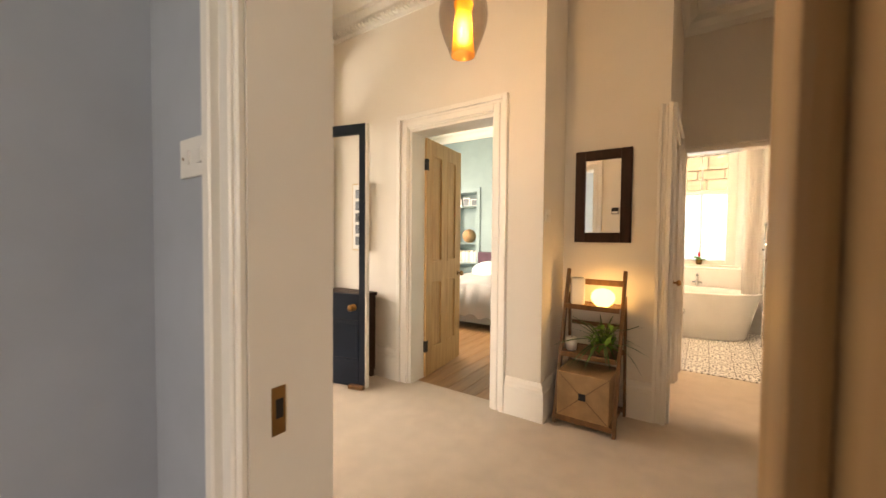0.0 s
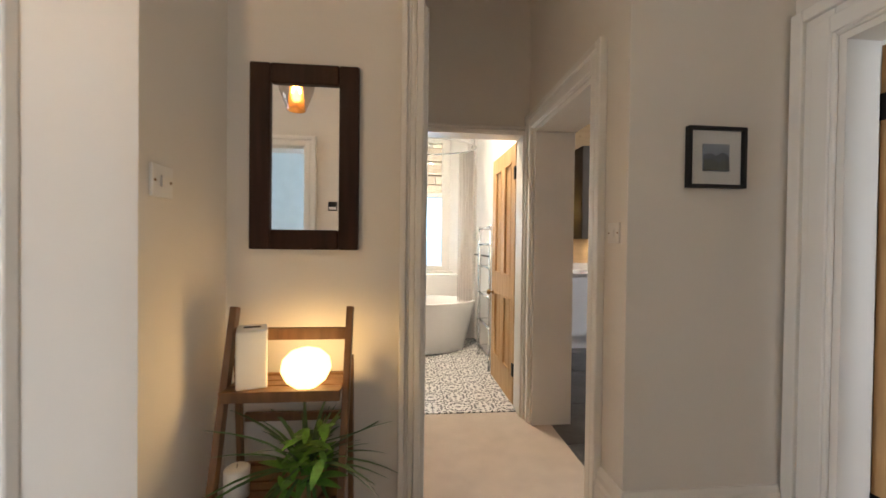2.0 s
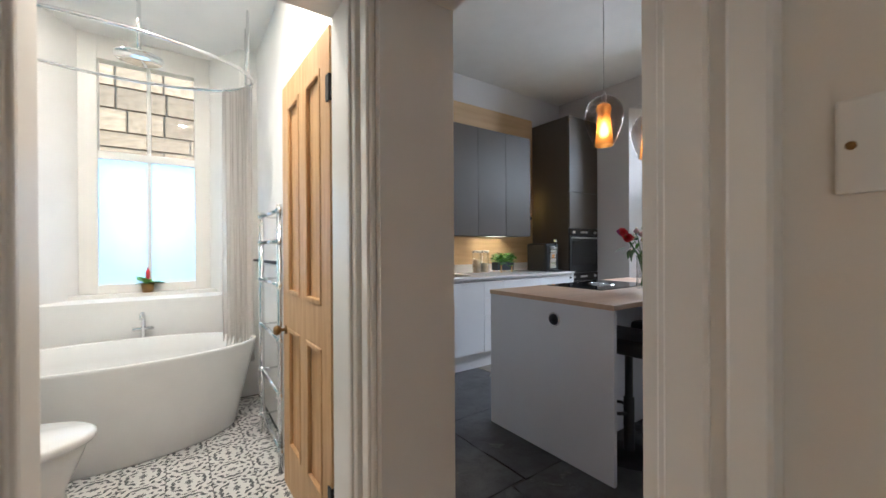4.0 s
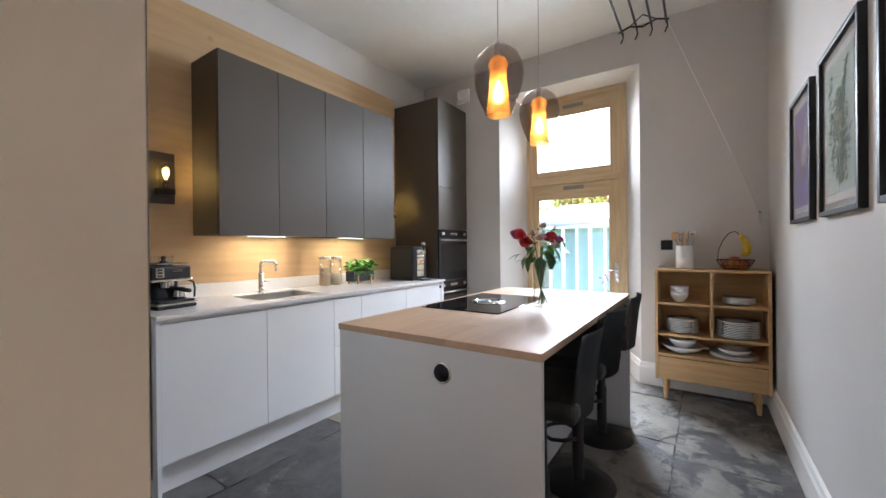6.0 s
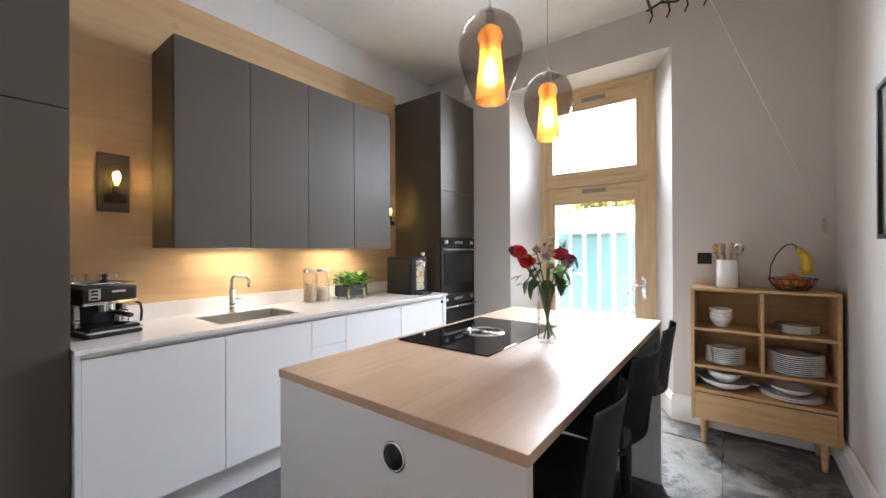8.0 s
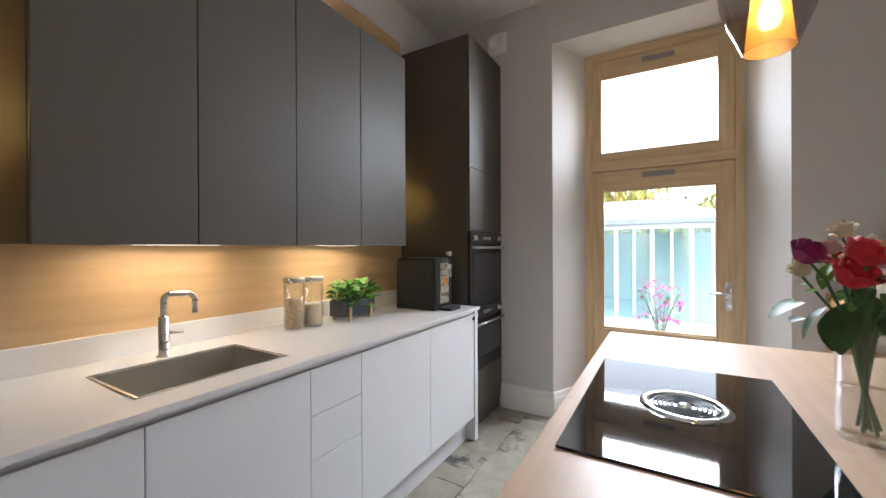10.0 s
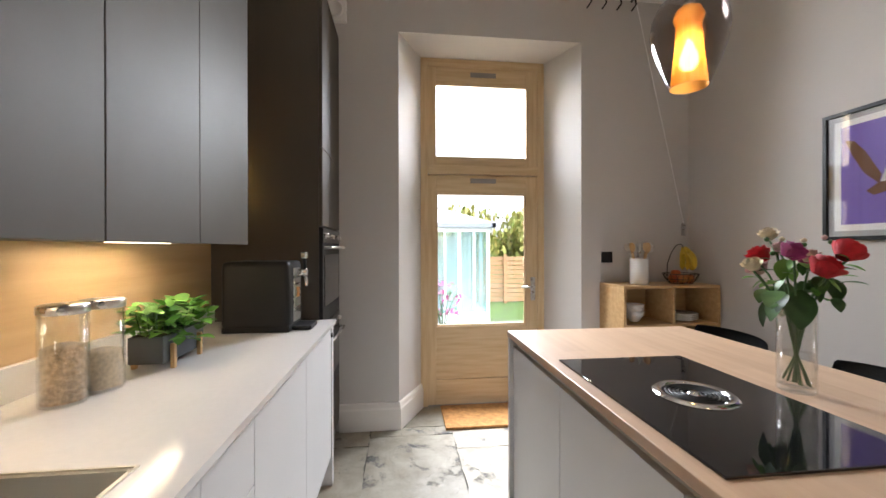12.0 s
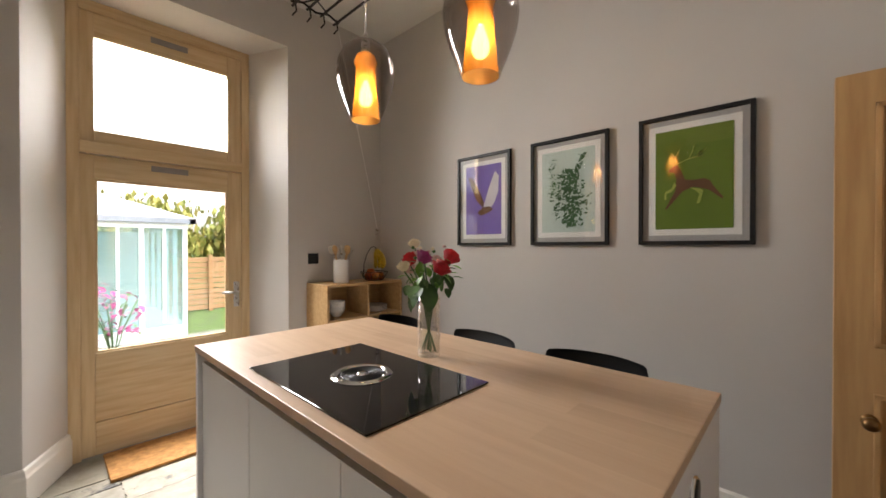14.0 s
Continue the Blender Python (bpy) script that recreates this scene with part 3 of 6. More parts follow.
part("pane", boxes((-0.58, 0.58, -0.003, 0.003, 0.08, 1.72)), GLASS, w).visible_shadow = False
pm = thing("porch_mirror", -3.44, 1.93, 0.78, 0, "tall pine-framed mirror on the porch wall", "mirror")
bars("frame", ((-0.30, -0.235, -0.035, 0, 0, 1.24), (0.235, 0.30, -0.035, 0, 0, 1.24), (-0.235, 0.235, -0.035, 0, 1.175, 1.24), (-0.235, 0.235, -0.035, 0, 0, 0.065)), PINE, pm)
part("mirror_glass", boxes((-0.235, 0.235, -0.014, -0.006, 0.065, 1.175)), MIRROR, pm)

# back room beyond the hall's second south doorway
setting("wall_back_room_north", slot_wall("x", -0.18, -0.08, -2.9, -0.915, 0, H, [(-1.72, -0.915, 0, 2.18)]), ICE, "pale blue painted wall beside a doorway", "wall")
setting("back_room_floor", boxes((-2.8, -0.95, -3.3, -0.08, -0.06, -0.001)), CARPET, "beige carpet of the back room", "carpet")
setting("back_room_ceiling", boxes((-2.8, -0.95, -3.3, -0.2, H, H + 0.1)), CEIL, "white back room ceiling", "ceiling")
setting("back_room_wall_west", boxes((-2.9, -2.8, -3.3, -0.18, 0, H)), ICE, "pale blue painted wall", "wall")
setting("back_room_wall_east", boxes((-0.91, -0.885, -3.2, -0.18, 0, H)), ICE, "pale blue painted wall", "wall")
setting("back_room_wall_south", slot_wall("x", -3.3, -3.2, -2.8, -0.95, 0, H, [(-1.68, -1.05, 0.8, 2.5)]), ICE, "pale blue painted wall with an unseen opening for fill light", "wall")

# study behind the start
setting("study_floor", boxes((-0.95, 1.8, -3.3, -0.08, -0.06, -0.001)), CARPET, "beige carpet of the room behind", "carpet")
setting("study_ceiling", boxes((-0.95, 1.8, -3.3, -0.2, H, H + 0.1)), CEIL, "white plaster ceiling", "ceiling")
setting("study_wall_west", boxes((-0.885, -0.86, -3.2, -0.18, 0, H)), BLUE, "blue-grey painted wall", "wall")
setting("study_wall_east", boxes((1.8, 1.9, -3.3, -0.08, 0, H)), BLUE, "blue-grey painted wall", "wall")
setting("study_wall_south", slot_wall("x", -3.3, -3.2, -0.95, 1.8, 0, H, [(0.55, 1.65, 0.8, 2.5)]), BLUE, "blue-grey painted wall with an unseen opening for fill light", "wall")

# room east of the hall
setting("side_room_floor", boxes((1.66, 4.3, -0.2, 2.385, -0.06, -0.001)), CARPET, "beige carpet of the side room", "carpet")
setting("side_room_wall_south", slot_wall("x", -0.3, -0.2, 1.8, 4.3, 0, H, [(1.84, 2.26, 0.9, 2.5)]), CREAM, "cream painted side room wall with an unseen opening for fill light", "wall")
setting("side_room_wall_north", boxes((1.8, 4.3, 2.3, 2.384, 0, H)), CREAM, "cream painted side room wall", "wall")
setting("side_room_wall_east", boxes((4.2, 4.3, -0.2, 2.3, 0, H)), CREAM, "cream painted side room wall", "wall")
setting("side_room_ceiling", boxes((1.8, 4.3, -0.3, 2.4, H, H + 0.1)), CEIL, "white side room ceiling", "ceiling")

# bedroom
setting("bedroom_ceiling", boxes((-4.8, -0.75, 2.03, 6.0, H, H + 0.1)), CEIL, "white bedroom ceiling", "ceiling")
setting("wall_bedroom_north", slot_wall("x", 5.8, 6.1, -4.8, -0.75, 0, H, [(-3.95, -3.31, 0.30, 2.12)]), TEAL, "teal painted bedroom wall with a shelved alcove", "wall")
setting("alcove_back", boxes((-3.95, -3.31, 6.08, 6.10, 0.30, 2.12)), TEAL, "teal painted alcove back", "wall")
setting("wall_bedroom_west", slot_wall("y", -4.8, -4.7, 2.13, 5.8, 0, H, [(3.5, 4.9, 0.8, 2.8)]), TEAL, "teal painted wall with an unseen window opening", "wall")
setting("wall_bedroom_east", boxes((-0.85, -0.75, 2.13, 5.8, 0, H)), TEAL, "teal painted bedroom wall", "wall")
cornice("bedroom_cornice", [(-4.7, 5.8), (-0.85, 5.8)], H, "white plaster bedroom cornice")
bm = bmesh.new()
for a, b, c, d in ((-4.03, -3.95, 0.30, 2.2), (-3.31, -3.23, 0.30, 2.2), (-3.95, -3.31, 2.12, 2.2)):
    box(bm, a, b, 5.775, 5.80, c, d, 0.004, 1)
setting("alcove_trim", bm, TEAL, "teal painted frame of the alcove", "trim")

# bathroom
BH = 2.86
setting("bathroom_ceiling", boxes((-0.85, 1.08, 3.80, 6.4, BH, BH + 0.1)), BATHWHITE, "white bathroom ceiling", "ceiling")
setting("wall_bathroom_east", boxes((0.98, 1.08, 3.80, 6.45, 0, BH)), BATHWHITE, "white bathroom wall", "wall")
setting("wall_bathroom_west", boxes((-0.95, -0.85, 3.73, 6.45, 0, BH)), BATHWHITE, "white bathroom wall", "wall")
bm = prism([(-0.85, 5.95), (-0.42, 5.95), (-0.18, 6.32), (-0.18, 6.45), (-0.85, 6.45)], 0, BH)
prism([(0.85, 5.95), (0.98, 5.95), (0.98, 6.45), (0.66, 6.45), (0.66, 6.32)], 0, BH, bm)
prism([(-0.42, 5.95), (0.85, 5.95), (0.66, 6.32), (0.66, 6.45), (-0.18, 6.45), (-0.18, 6.32)], 0, 0.85, bm)
setting("wall_bathroom_north", bm, BATHWHITE, "white tiled bathroom wall with a deep window recess", "wall")
setting("tile_band", boxes((-0.85, -0.42, 5.94, 5.952, 1.115, 1.135), (0.85, 0.975, 5.94, 5.952, 1.115, 1.135), (0.966, 0.982, 5.0, 5.94, 1.115, 1.135)), BLACK, "dark border strip of the bathroom tiling", "trim")
w = tagged(thing("window_bathroom", 0.24, 6.36, 0.85, 0, "white sash window with a frosted lower pane", "window"), kind="structure")
bars("window_frame", ((-0.42, -0.31, -0.05, 0.05, 0.03, 2.01), (0.31, 0.42, -0.05, 0.05, 0.03, 2.01), (-0.31, 0.31, -0.05, 0.05, 0.03, 0.10), (-0.31, 0.31, -0.05, 0.05, 1.83, 2.01), (-0.31, 0.31, -0.045, 0.045, 1.07, 1.13), (-0.012, 0.012, -0.03, 0.03, 0.10, 1.07), (-0.012, 0.012, -0.03, 0.03, 1.13, 1.83)), TRIM, w)
part("window_sill", boxes((-0.47, 0.47, -0.12, 0.05, 0.0, 0.03), bevel=0.006), TRIM, w)
part("pane", boxes((-0.31, 0.31, -0.004, 0.004, 0.10, 1.07)), FROST, w, "frosted lower pane").visible_shadow = False
part("pane", boxes((-0.31, 0.31, -0.004, 0.004, 1.13, 1.83)), GLASS, w).visible_shadow = False

# kitchen
setting("floor_kitchen", boxes((1.08, 5.4, 2.6, 6.1, -0.08, -0.012)), BED, "sandy bed under the flagstones", "floor")
setting("ceiling_kitchen", boxes((1.08, 5.4, 2.52, 6.3, H, H + 0.1)), CEIL, "white kitchen ceiling", "ceiling")
setting("wall_kitchen_north", boxes((1.22, 5.4, 6.03, 6.3, 0, H)), PALE, "pale grey painted kitchen wall", "wall")
bm = prism([(5.0, 4.98), (5.36, 4.80), (5.46, 4.80), (5.46, 6.03), (5.0, 6.03)], 0, H)
prism([(5.0, 2.665), (5.46, 2.665), (5.46, 3.73), (5.36, 3.73), (5.0, 3.568)], 0, H, bm)
prism([(5.0, 3.568), (5.36, 3.73), (5.46, 3.73), (5.46, 4.80), (5.36, 4.80), (5.0, 4.98)], 2.93, H, bm)
setting("wall_kitchen_east", bm, GREY, "warm grey painted wall with a deep splayed doorway", "wall")
setting("wood_backing", boxes((1.85, 4.41, 6.012, 6.03, 0.92, 2.945)), PLY, "pale knotty wood panelling behind the worktop", "wall panel")
setting("door_threshold", boxes((5.0, 5.46, 3.57, 4.97, -0.08, -0.013)), BED, "stone threshold", "floor")

# mouldings
bm = run_profile([(-2.72, 1.93), (-1.88, 1.93)], SKIRT_TALL)
run_profile([(-0.85, 1.93), (-0.59, 1.93), (-0.59, 2.385)], SKIRT_TALL, bm)
run_profile([(-0.59, 2.385), (0.035, 2.385)], SKIRT_TALL, bm)
run_profile([(0.94, 2.60), (0.94, 2.385), (1.62, 2.385)], SKIRT_TALL, bm)
run_profile([(-0.57, 0.02), (-0.80, 0.02)], SKIRT_TALL, bm)
run_profile([(-1.83, 0.02), (-2.72, 0.02)], SKIRT_TALL, bm)
run_profile([(1.66, 0.02), (1.66, 1.26)][::-1], SKIRT_TALL, bm)
setting("baseboard_hall", bm, TRIM, "tall white moulded hall skirting", "skirting")
bm = run_profile([(5.36, 4.80), (5.0, 4.98), (5.0, 5.41)][::-1], SKIRT)
run_profile([(5.0, 2.665), (5.0, 3.568), (5.36, 3.73)][::-1], SKIRT, bm)
run_profile([(1.99, 2.665), (5.0, 2.665)][::-1], SKIRT, bm)
setting("baseboard_kitchen", bm, TRIM, "white kitchen skirting board", "skirting")
cornice("cornice_hall", [(-2.72, 0.02), (-2.72, 1.93), (-0.59, 1.93), (-0.59, 2.385), (0.10, 2.385), (0.10, 3.65), (0.94, 3.65), (0.94, 2.385), (1.66, 2.385), (1.66, 0.02), (-2.72, 0.02)], H, "ornate white plaster hall cornice")
bm = bmesh.new()
for i in range(48):
    box(bm, -2.68 + i * 0.043, -2.655 + i * 0.043, 1.86, 1.925, H - 0.13, H - 0.10)
setting("cornice_dentils", bm, CEIL, "small plaster dentils of the hall cornice", "cornice")
architrave("architrave_study", "x", 0.02, -0.44, 0.42, 2.08, 1)
architrave("architrave_back_room", "x", 0.02, -1.70, -0.93, 2.16, 1, 0.11)
architrave("architrave_study_inner", "x", -0.18, -0.402, 0.42, 2.08, -1, 0.095)
architrave("architrave_bedroom", "x", 1.93, -1.757, -0.97, 2.157, -1, 0.115)
architrave("architrave_west_door", "y", 0.10, 2.52, 3.27, 2.05, 1, 0.11)
bm = bmesh.new()
for x0, x1, d in ((0.036, 0.058, 0.03), (0.058, 0.072, 0.016), (0.072, 0.092, 0.024), (0.092, 0.118, 0.034)):
    box(bm, x0, x1, 2.385 - d, 2.385 + (0.02 if x0 > 0.09 else 0), 0, 2.16, 0.005, 2)
setting("corner_trim", bm, TRIM, "white fluted wooden trim on the passage corner", "trim")
architrave("architrave_bathroom", "x", 3.65, 0.145, 0.892, 2.06, -1, 0.045)
architrave("architrave_kitchen", "y", 0.94, 2.675, 3.525, 2.065, -1, 0.115)
architrave("architrave_side_room", "y", 1.66, 1.40, 2.22, 2.05, -1, 0.15)
for nm, ax, f0, f1, lo, hi, top in (("lining_study", "x", -0.18, 0.02, -0.425, 0.42, 2.08), ("lining_back_room", "x", -0.18, 0.02, -1.72, -0.91, 2.18), ("lining_bedroom", "x", 1.93, 2.13, -1.76, -0.95, 2.16), ("lining_west_door", "y", -0.06, 0.10, 2.52, 3.27, 2.05),
                                ("lining_bathroom", "x", 3.65, 3.80, 0.12, 0.918, 2.08), ("lining_kitchen", "y", 0.94, 1.22, 2.675, 3.525, 2.065), ("lining_side_room", "y", 1.66, 1.80, 1.40, 2.22, 2.05)):
    lining(nm, ax, f0, f1, lo, hi, top)

# doors
panel_door("door_study", 0.375, -0.20, -90, 0.76, 2.04, "stripped pine panelled door standing open in the study")
panel_door("door_back_room", -1.695, -0.20, -96, 0.76, 2.13, "stripped pine panelled door, open into the pale back room")
panel_door("door_bedroom", -1.735, 2.11, 97, 0.70, 2.115, "stripped pine four-panel door, open into the bedroom")
panel_door("door_west", 0.068, 2.545, 90, 0.70, 2.01, "stripped pine four-panel door, closed in the passage")
panel_door("door_bathroom", 0.915, 3.83, 91, 0.715, 2.04, "golden stripped pine door, open against the bathroom wall", knob_z=0.80)
panel_door("door_kitchen", 1.245, 2.735, 2, 0.72, 2.01, "stripped pine kitchen door, folded back against the wall", knob_z=0.70, knob_in=0.095)
panel_door("door_side_room", 1.83, 2.19, 8, 0.78, 2.01, "stripped pine door, open into the side room")

fd = thing("front_door", -2.74, 1.44, 0.01, 14, "navy blue half-glazed front door standing open", "door")
part("door_frame", boxes((0, 0.06, -0.022, 0.022, 0, 2.16), (0.74, 0.80, -0.022, 0.022, 0, 2.16), (0.06, 0.74, -0.022, 0.022, 2.08, 2.16), (0.06, 0.74, -0.022, 0.022, 0.0, 0.20), (0.06, 0.74, -0.022, 0.022, 0.55, 0.77), bevel=0.004), NAVY, fd)
p = part("door_panel", boxes((0.06, 0.74, -0.01, 0.01, 0.20, 0.55)), NAVY, fd)
part("bead", boxes((0.06, 0.74, -0.026, -0.01, 0.52, 0.55), (0.06, 0.74, -0.026, -0.01, 0.20, 0.23), (0.06, 0.09, -0.026, -0.01, 0.23, 0.52), (0.71, 0.74, -0.026, -0.01, 0.23, 0.52), bevel=0.005), NAVY, p)
part("edge_strip", boxes((0.80, 0.812, -0.022, 0.022, 0, 2.16)), TRIM, fd, "white painted door edge")
part("pane", boxes((0.06, 0.74, -0.003, 0.003, 0.77, 2.08)), GLASS, fd, "clear glass pane").visible_shadow = False
k = lathe([(0, 0.06), (0.022, 0.058), (0.03, 0.045), (0.012, 0.03), (0.01, 0.008), (0.03, 0.004), (0.03, 0)], 16)
bmesh.ops.transform(k, matrix=pose(0.69, -0.022, 0.66, 90), verts=k.verts)
part("door_knob", k, BRASS, fd, "worn brass knob")
part("wedge", boxes((0.66, 0.80, -0.06, -0.02, -0.008, 0.02)), MIDWOOD, fd, "wooden draught strip")

# kitchen glazed door
gd = tagged(thing("door_garden", 5.385, 4.265, 0.0, 0, "pale pine glazed garden door with a transom window", "door"), kind="structure")
bars("jamb", ((-0.03, 0.06, 0.475, 0.535, 0, 2.93), (-0.03, 0.06, -0.535, -0.475, 0, 2.93)), RAWPINE, gd)
part("head", boxes((-0.03, 0.06, -0.475, 0.475, 2.86, 2.93), bevel=0.004), RAWPINE_Y, gd)
part("transom", boxes((-0.05, 0.06, -0.475, 0.475, 1.955, 2.03), bevel=0.006), RAWPINE_Y, gd)
tw = part("window", boxes((-0.02, 0.04, -0.375, 0.405, 2.705, 2.86), bevel=0.005), RAWPINE_Y, gd, "hinged transom sash")
bars("stile", ((-0.02, 0.04, 0.405, 0.475, 2.03, 2.86), (-0.02, 0.04, -0.475, -0.375, 2.03, 2.86)), RAWPINE, tw)
bars("rail", ((-0.02, 0.04, -0.375, 0.405, 2.03, 2.108),), RAWPINE_Y, tw)
part("pane", boxes((0.006, 0.012, -0.375, 0.405, 2.108, 2.705)), GLASS, tw).visible_shadow = False
lf = part("leaf", boxes((-0.002, 0.02, -0.375, 0.405, 0.22, 0.54)), RAWPINE_Y, gd, "glazed pine leaf with a solid lower panel")
bars("stile", ((-0.02, 0.03, 0.405, 0.475, 0.01, 1.95), (-0.02, 0.03, -0.475, -0.375, 0.01, 1.95)), RAWPINE, lf)
bars("rail", ((-0.02, 0.03, -0.375, 0.405, 1.80, 1.95), (-0.02, 0.03, -0.375, 0.405, 0.54, 0.67), (-0.02, 0.03, -0.375, 0.405, 0.01, 0.22)), RAWPINE_Y, lf)
bars("bead", ((-0.012, -0.001, -0.375, 0.405, 0.67, 0.685), (-0.012, -0.001, -0.375, 0.405, 1.785, 1.80), (-0.012, -0.001, 0.39, 0.405, 0.685, 1.785), (-0.012, -0.001, -0.375, -0.36, 0.685, 1.785)), RAWPINE, lf, 0.003)
part("pane", boxes((0.004, 0.010, -0.375, 0.405, 0.67, 1.80)), GLASS, lf).visible_shadow = False
part("vent", boxes((-0.026, -0.018, -0.11, 0.11, 1.885, 1.925), bevel=0.002), VENT, lf, "grey trickle vent")
part("vent", boxes((-0.026, -0.018, -0.11, 0.11, 2.785, 2.825), bevel=0.002), VENT, tw, "grey trickle vent")
h = part("handle", boxes((-0.03, -0.018, -0.455, -0.415, 0.88, 1.08), bevel=0.004), STEEL, lf, "steel lever handle on a plate")
part("lever", tube([(-0.02, -0.435, 1.0), (-0.07, -0.435, 1.0), (-0.075, -0.42, 1.0), (-0.075, -0.32, 1.0)], 0.009), STEEL, h)
# ---- kitchen ----
def front(name, parent, x0, x1, z0, z1, y, material, t=0.02):
    return part(name, boxes((x0, x1, y, y + t, z0, z1), bevel=0.0025), material, parent)


def base_unit(x0, x1, splits, label, top=0.895):
    """A handleless base cabinet; fronts face -y."""
    u = thing("base_cabinet", x0, 5.356, 0, 0, label, "kitchen cabinet", "white base cabinets")
    w = x1 - x0
    part("carcass", boxes((0, w, 0.022, 0.65, 0.16, top)), WHITEUNIT, u)
    part("plinth", boxes((0, w, 0.06, 0.075, 0.0, 0.16)), WHITEUNIT, u)
    part("handle_channel", boxes((0, w, 0.004, 0.02, 0.884, 0.904)), WHITEUNIT, u)
    zs = [0.165, *splits, 0.88]
    for a, b in zip(zs, zs[1:]):
        front("drawer_front" if splits else "door", u, 0.0015, w - 0.0015, a + 0.0015, b - 0.0015, 0, WHITEUNIT)
    return u


for a, b, sp in ((1.872, 2.44, ()), (2.44, 2.965, ()), (2.965, 3.24, (0.53, 0.70)), (3.24, 3.80, ()), (3.80, 4.36, ())):
    base_unit(a, b, sp, "matt white handleless drawer unit under the worktop" if sp else "matt white handleless base cabinet under the worktop", 0.70 if a == 2.44 else 0.895)
e = thing("end_panel", 1.852, 5.35, 0, 0, "white end panel of the base cabinets", "panel")
part("panel", boxes((0, 0.02, 0, 0.67, 0, 0.905), bevel=0.002), WHITEUNIT, e)
e = thing("end_panel", 4.36, 5.35, 0, 0, "white end panel beside the oven tower", "panel")
part("panel", boxes((0, 0.045, 0, 0.67, 0, 0.905), bevel=0.002), WHITEUNIT, e)
part("badge", boxes((-0.035, -0.008, -0.007, 0.0, 0.84, 0.862)), BLACK, e)

SX0, SX1, SY0, SY1 = 2.46, 2.935, 5.455, 5.80
wt = thing("worktop", 0, 0, 0, 0, "white quartz worktop with an undermounted sink cut-out", "worktop")
bm = bmesh.new()
loops = []
for xa, xb, ya, yb in ((1.85, 4.41, 5.335, 6.012), (SX0, SX1, SY0, SY1)):
    for z in (0.925, 0.905):
        loops.append([bm.verts.new(p) for p in ((xa, ya, z), (xb, ya, z), (xb, yb, z), (xa, yb, z))])
for a, b in ((0, 1), (0, 2), (1, 3), (2, 3)):
    for i in range(4):
        bm.faces.new((loops[a][i], loops[a][(i + 1) % 4], loops[b][(i + 1) % 4], loops[b][i]))
part("slab", bm, QUARTZ, wt)
part("upstand", boxes((1.85, 4.41, 5.992, 6.012, 0.925, 1.02), bevel=0.002), QUARTZ, wt)
sk = thing("sink", (SX0 + SX1) / 2, (SY0 + SY1) / 2, 0.72, 0, "brushed steel sink set in the white worktop", "sink")
a, b = (SX1 - SX0) / 2, (SY1 - SY0) / 2
bm = bmesh.new()
t = 0.008
rings = [[bm.verts.new((sx * (a - d), sy * (b - d), z)) for sx, sy in ((-1, -1), (1, -1), (1, 1), (-1, 1))] for d, z in ((0, 0), (0, 0.205), (t, 0.205), (t, 0.022), (t + 0.014, t))]
bm.faces.new(rings[0][::-1])
bm.faces.new(rings[-1])
for lower, upper in zip(rings, rings[1:]):
    for i in range(4):
        bm.faces.new((lower[i], lower[(i + 1) % 4], upper[(i + 1) % 4], upper[i]))
part("bowl", bm, SINKSTEEL, sk)
part("rim", boxes((-a - 0.005, a + 0.005, -b - 0.005, -b, 0.2055, 0.209), (-a - 0.005, a + 0.005, b, b + 0.005, 0.2055, 0.209), (-a - 0.005, -a, -b, b, 0.2055, 0.209), (a, a + 0.005, -b, b, 0.2055, 0.209)), SINKSTEEL, sk)
part("overflow", boxes((-a + t, -a + 0.011, 0.02, 0.10, 0.15, 0.156), (-a + t, -a + 0.011, 0.02, 0.10, 0.165, 0.171)), BLACK, sk)
part("drain", lathe([(0, 0.012), (0.03, 0.012), (0.042, 0.009)], 20), CHROME, sk)

tp = thing("tap", 2.70, 5.865, 0.925, 0, "brushed steel square-necked mixer tap", "tap")
part("body", lathe([(0.026, 0), (0.024, 0.005), (0.018, 0.008), (0.018, 0.15), (0.013, 0.155), (0, 0.155)], 20), STEEL, tp)
pts = [(0, 0, 0.15), (0, 0, 0.205)] + [(0, -0.03 + 0.03 * math.cos(radians(u)), 0.21 + 0.03 * math.sin(radians(u))) for u in range(0, 91, 15)]
pts += [(0, -0.085, 0.24)] + [(0, -0.085 - 0.028 * math.sin(radians(u)), 0.212 + 0.028 * math.cos(radians(u))) for u in range(15, 91, 15)] + [(0, -0.113, 0.165)]
bm = tube(pts, 0.011, 12)
bmesh.ops.transform(bm, matrix=pose(0, 0, 0, 0, 0, 38), verts=bm.verts)
part("spout", bm, STEEL, tp)
part("lever", tube([(0.015, -0.01, 0.09), (0.06, -0.02, 0.088)], 0.006), STEEL, tp)

fr = thing("tall_cabinet", 1.22, 5.40, 0, 0, "tall charcoal built-in fridge cabinet", "kitchen cabinet")
part("carcass", boxes((0.0, 0.63, 0.022, 0.63, 0, 2.86)), CHARCOAL, fr)
part("door", boxes((0.002, 0.628, 0, 0.02, 0.1, 1.928), bevel=0.002), CHARCOAL, fr)
part("door", boxes((0.002, 0.628, 0, 0.02, 1.932, 2.86), bevel=0.002), CHARCOAL, fr)

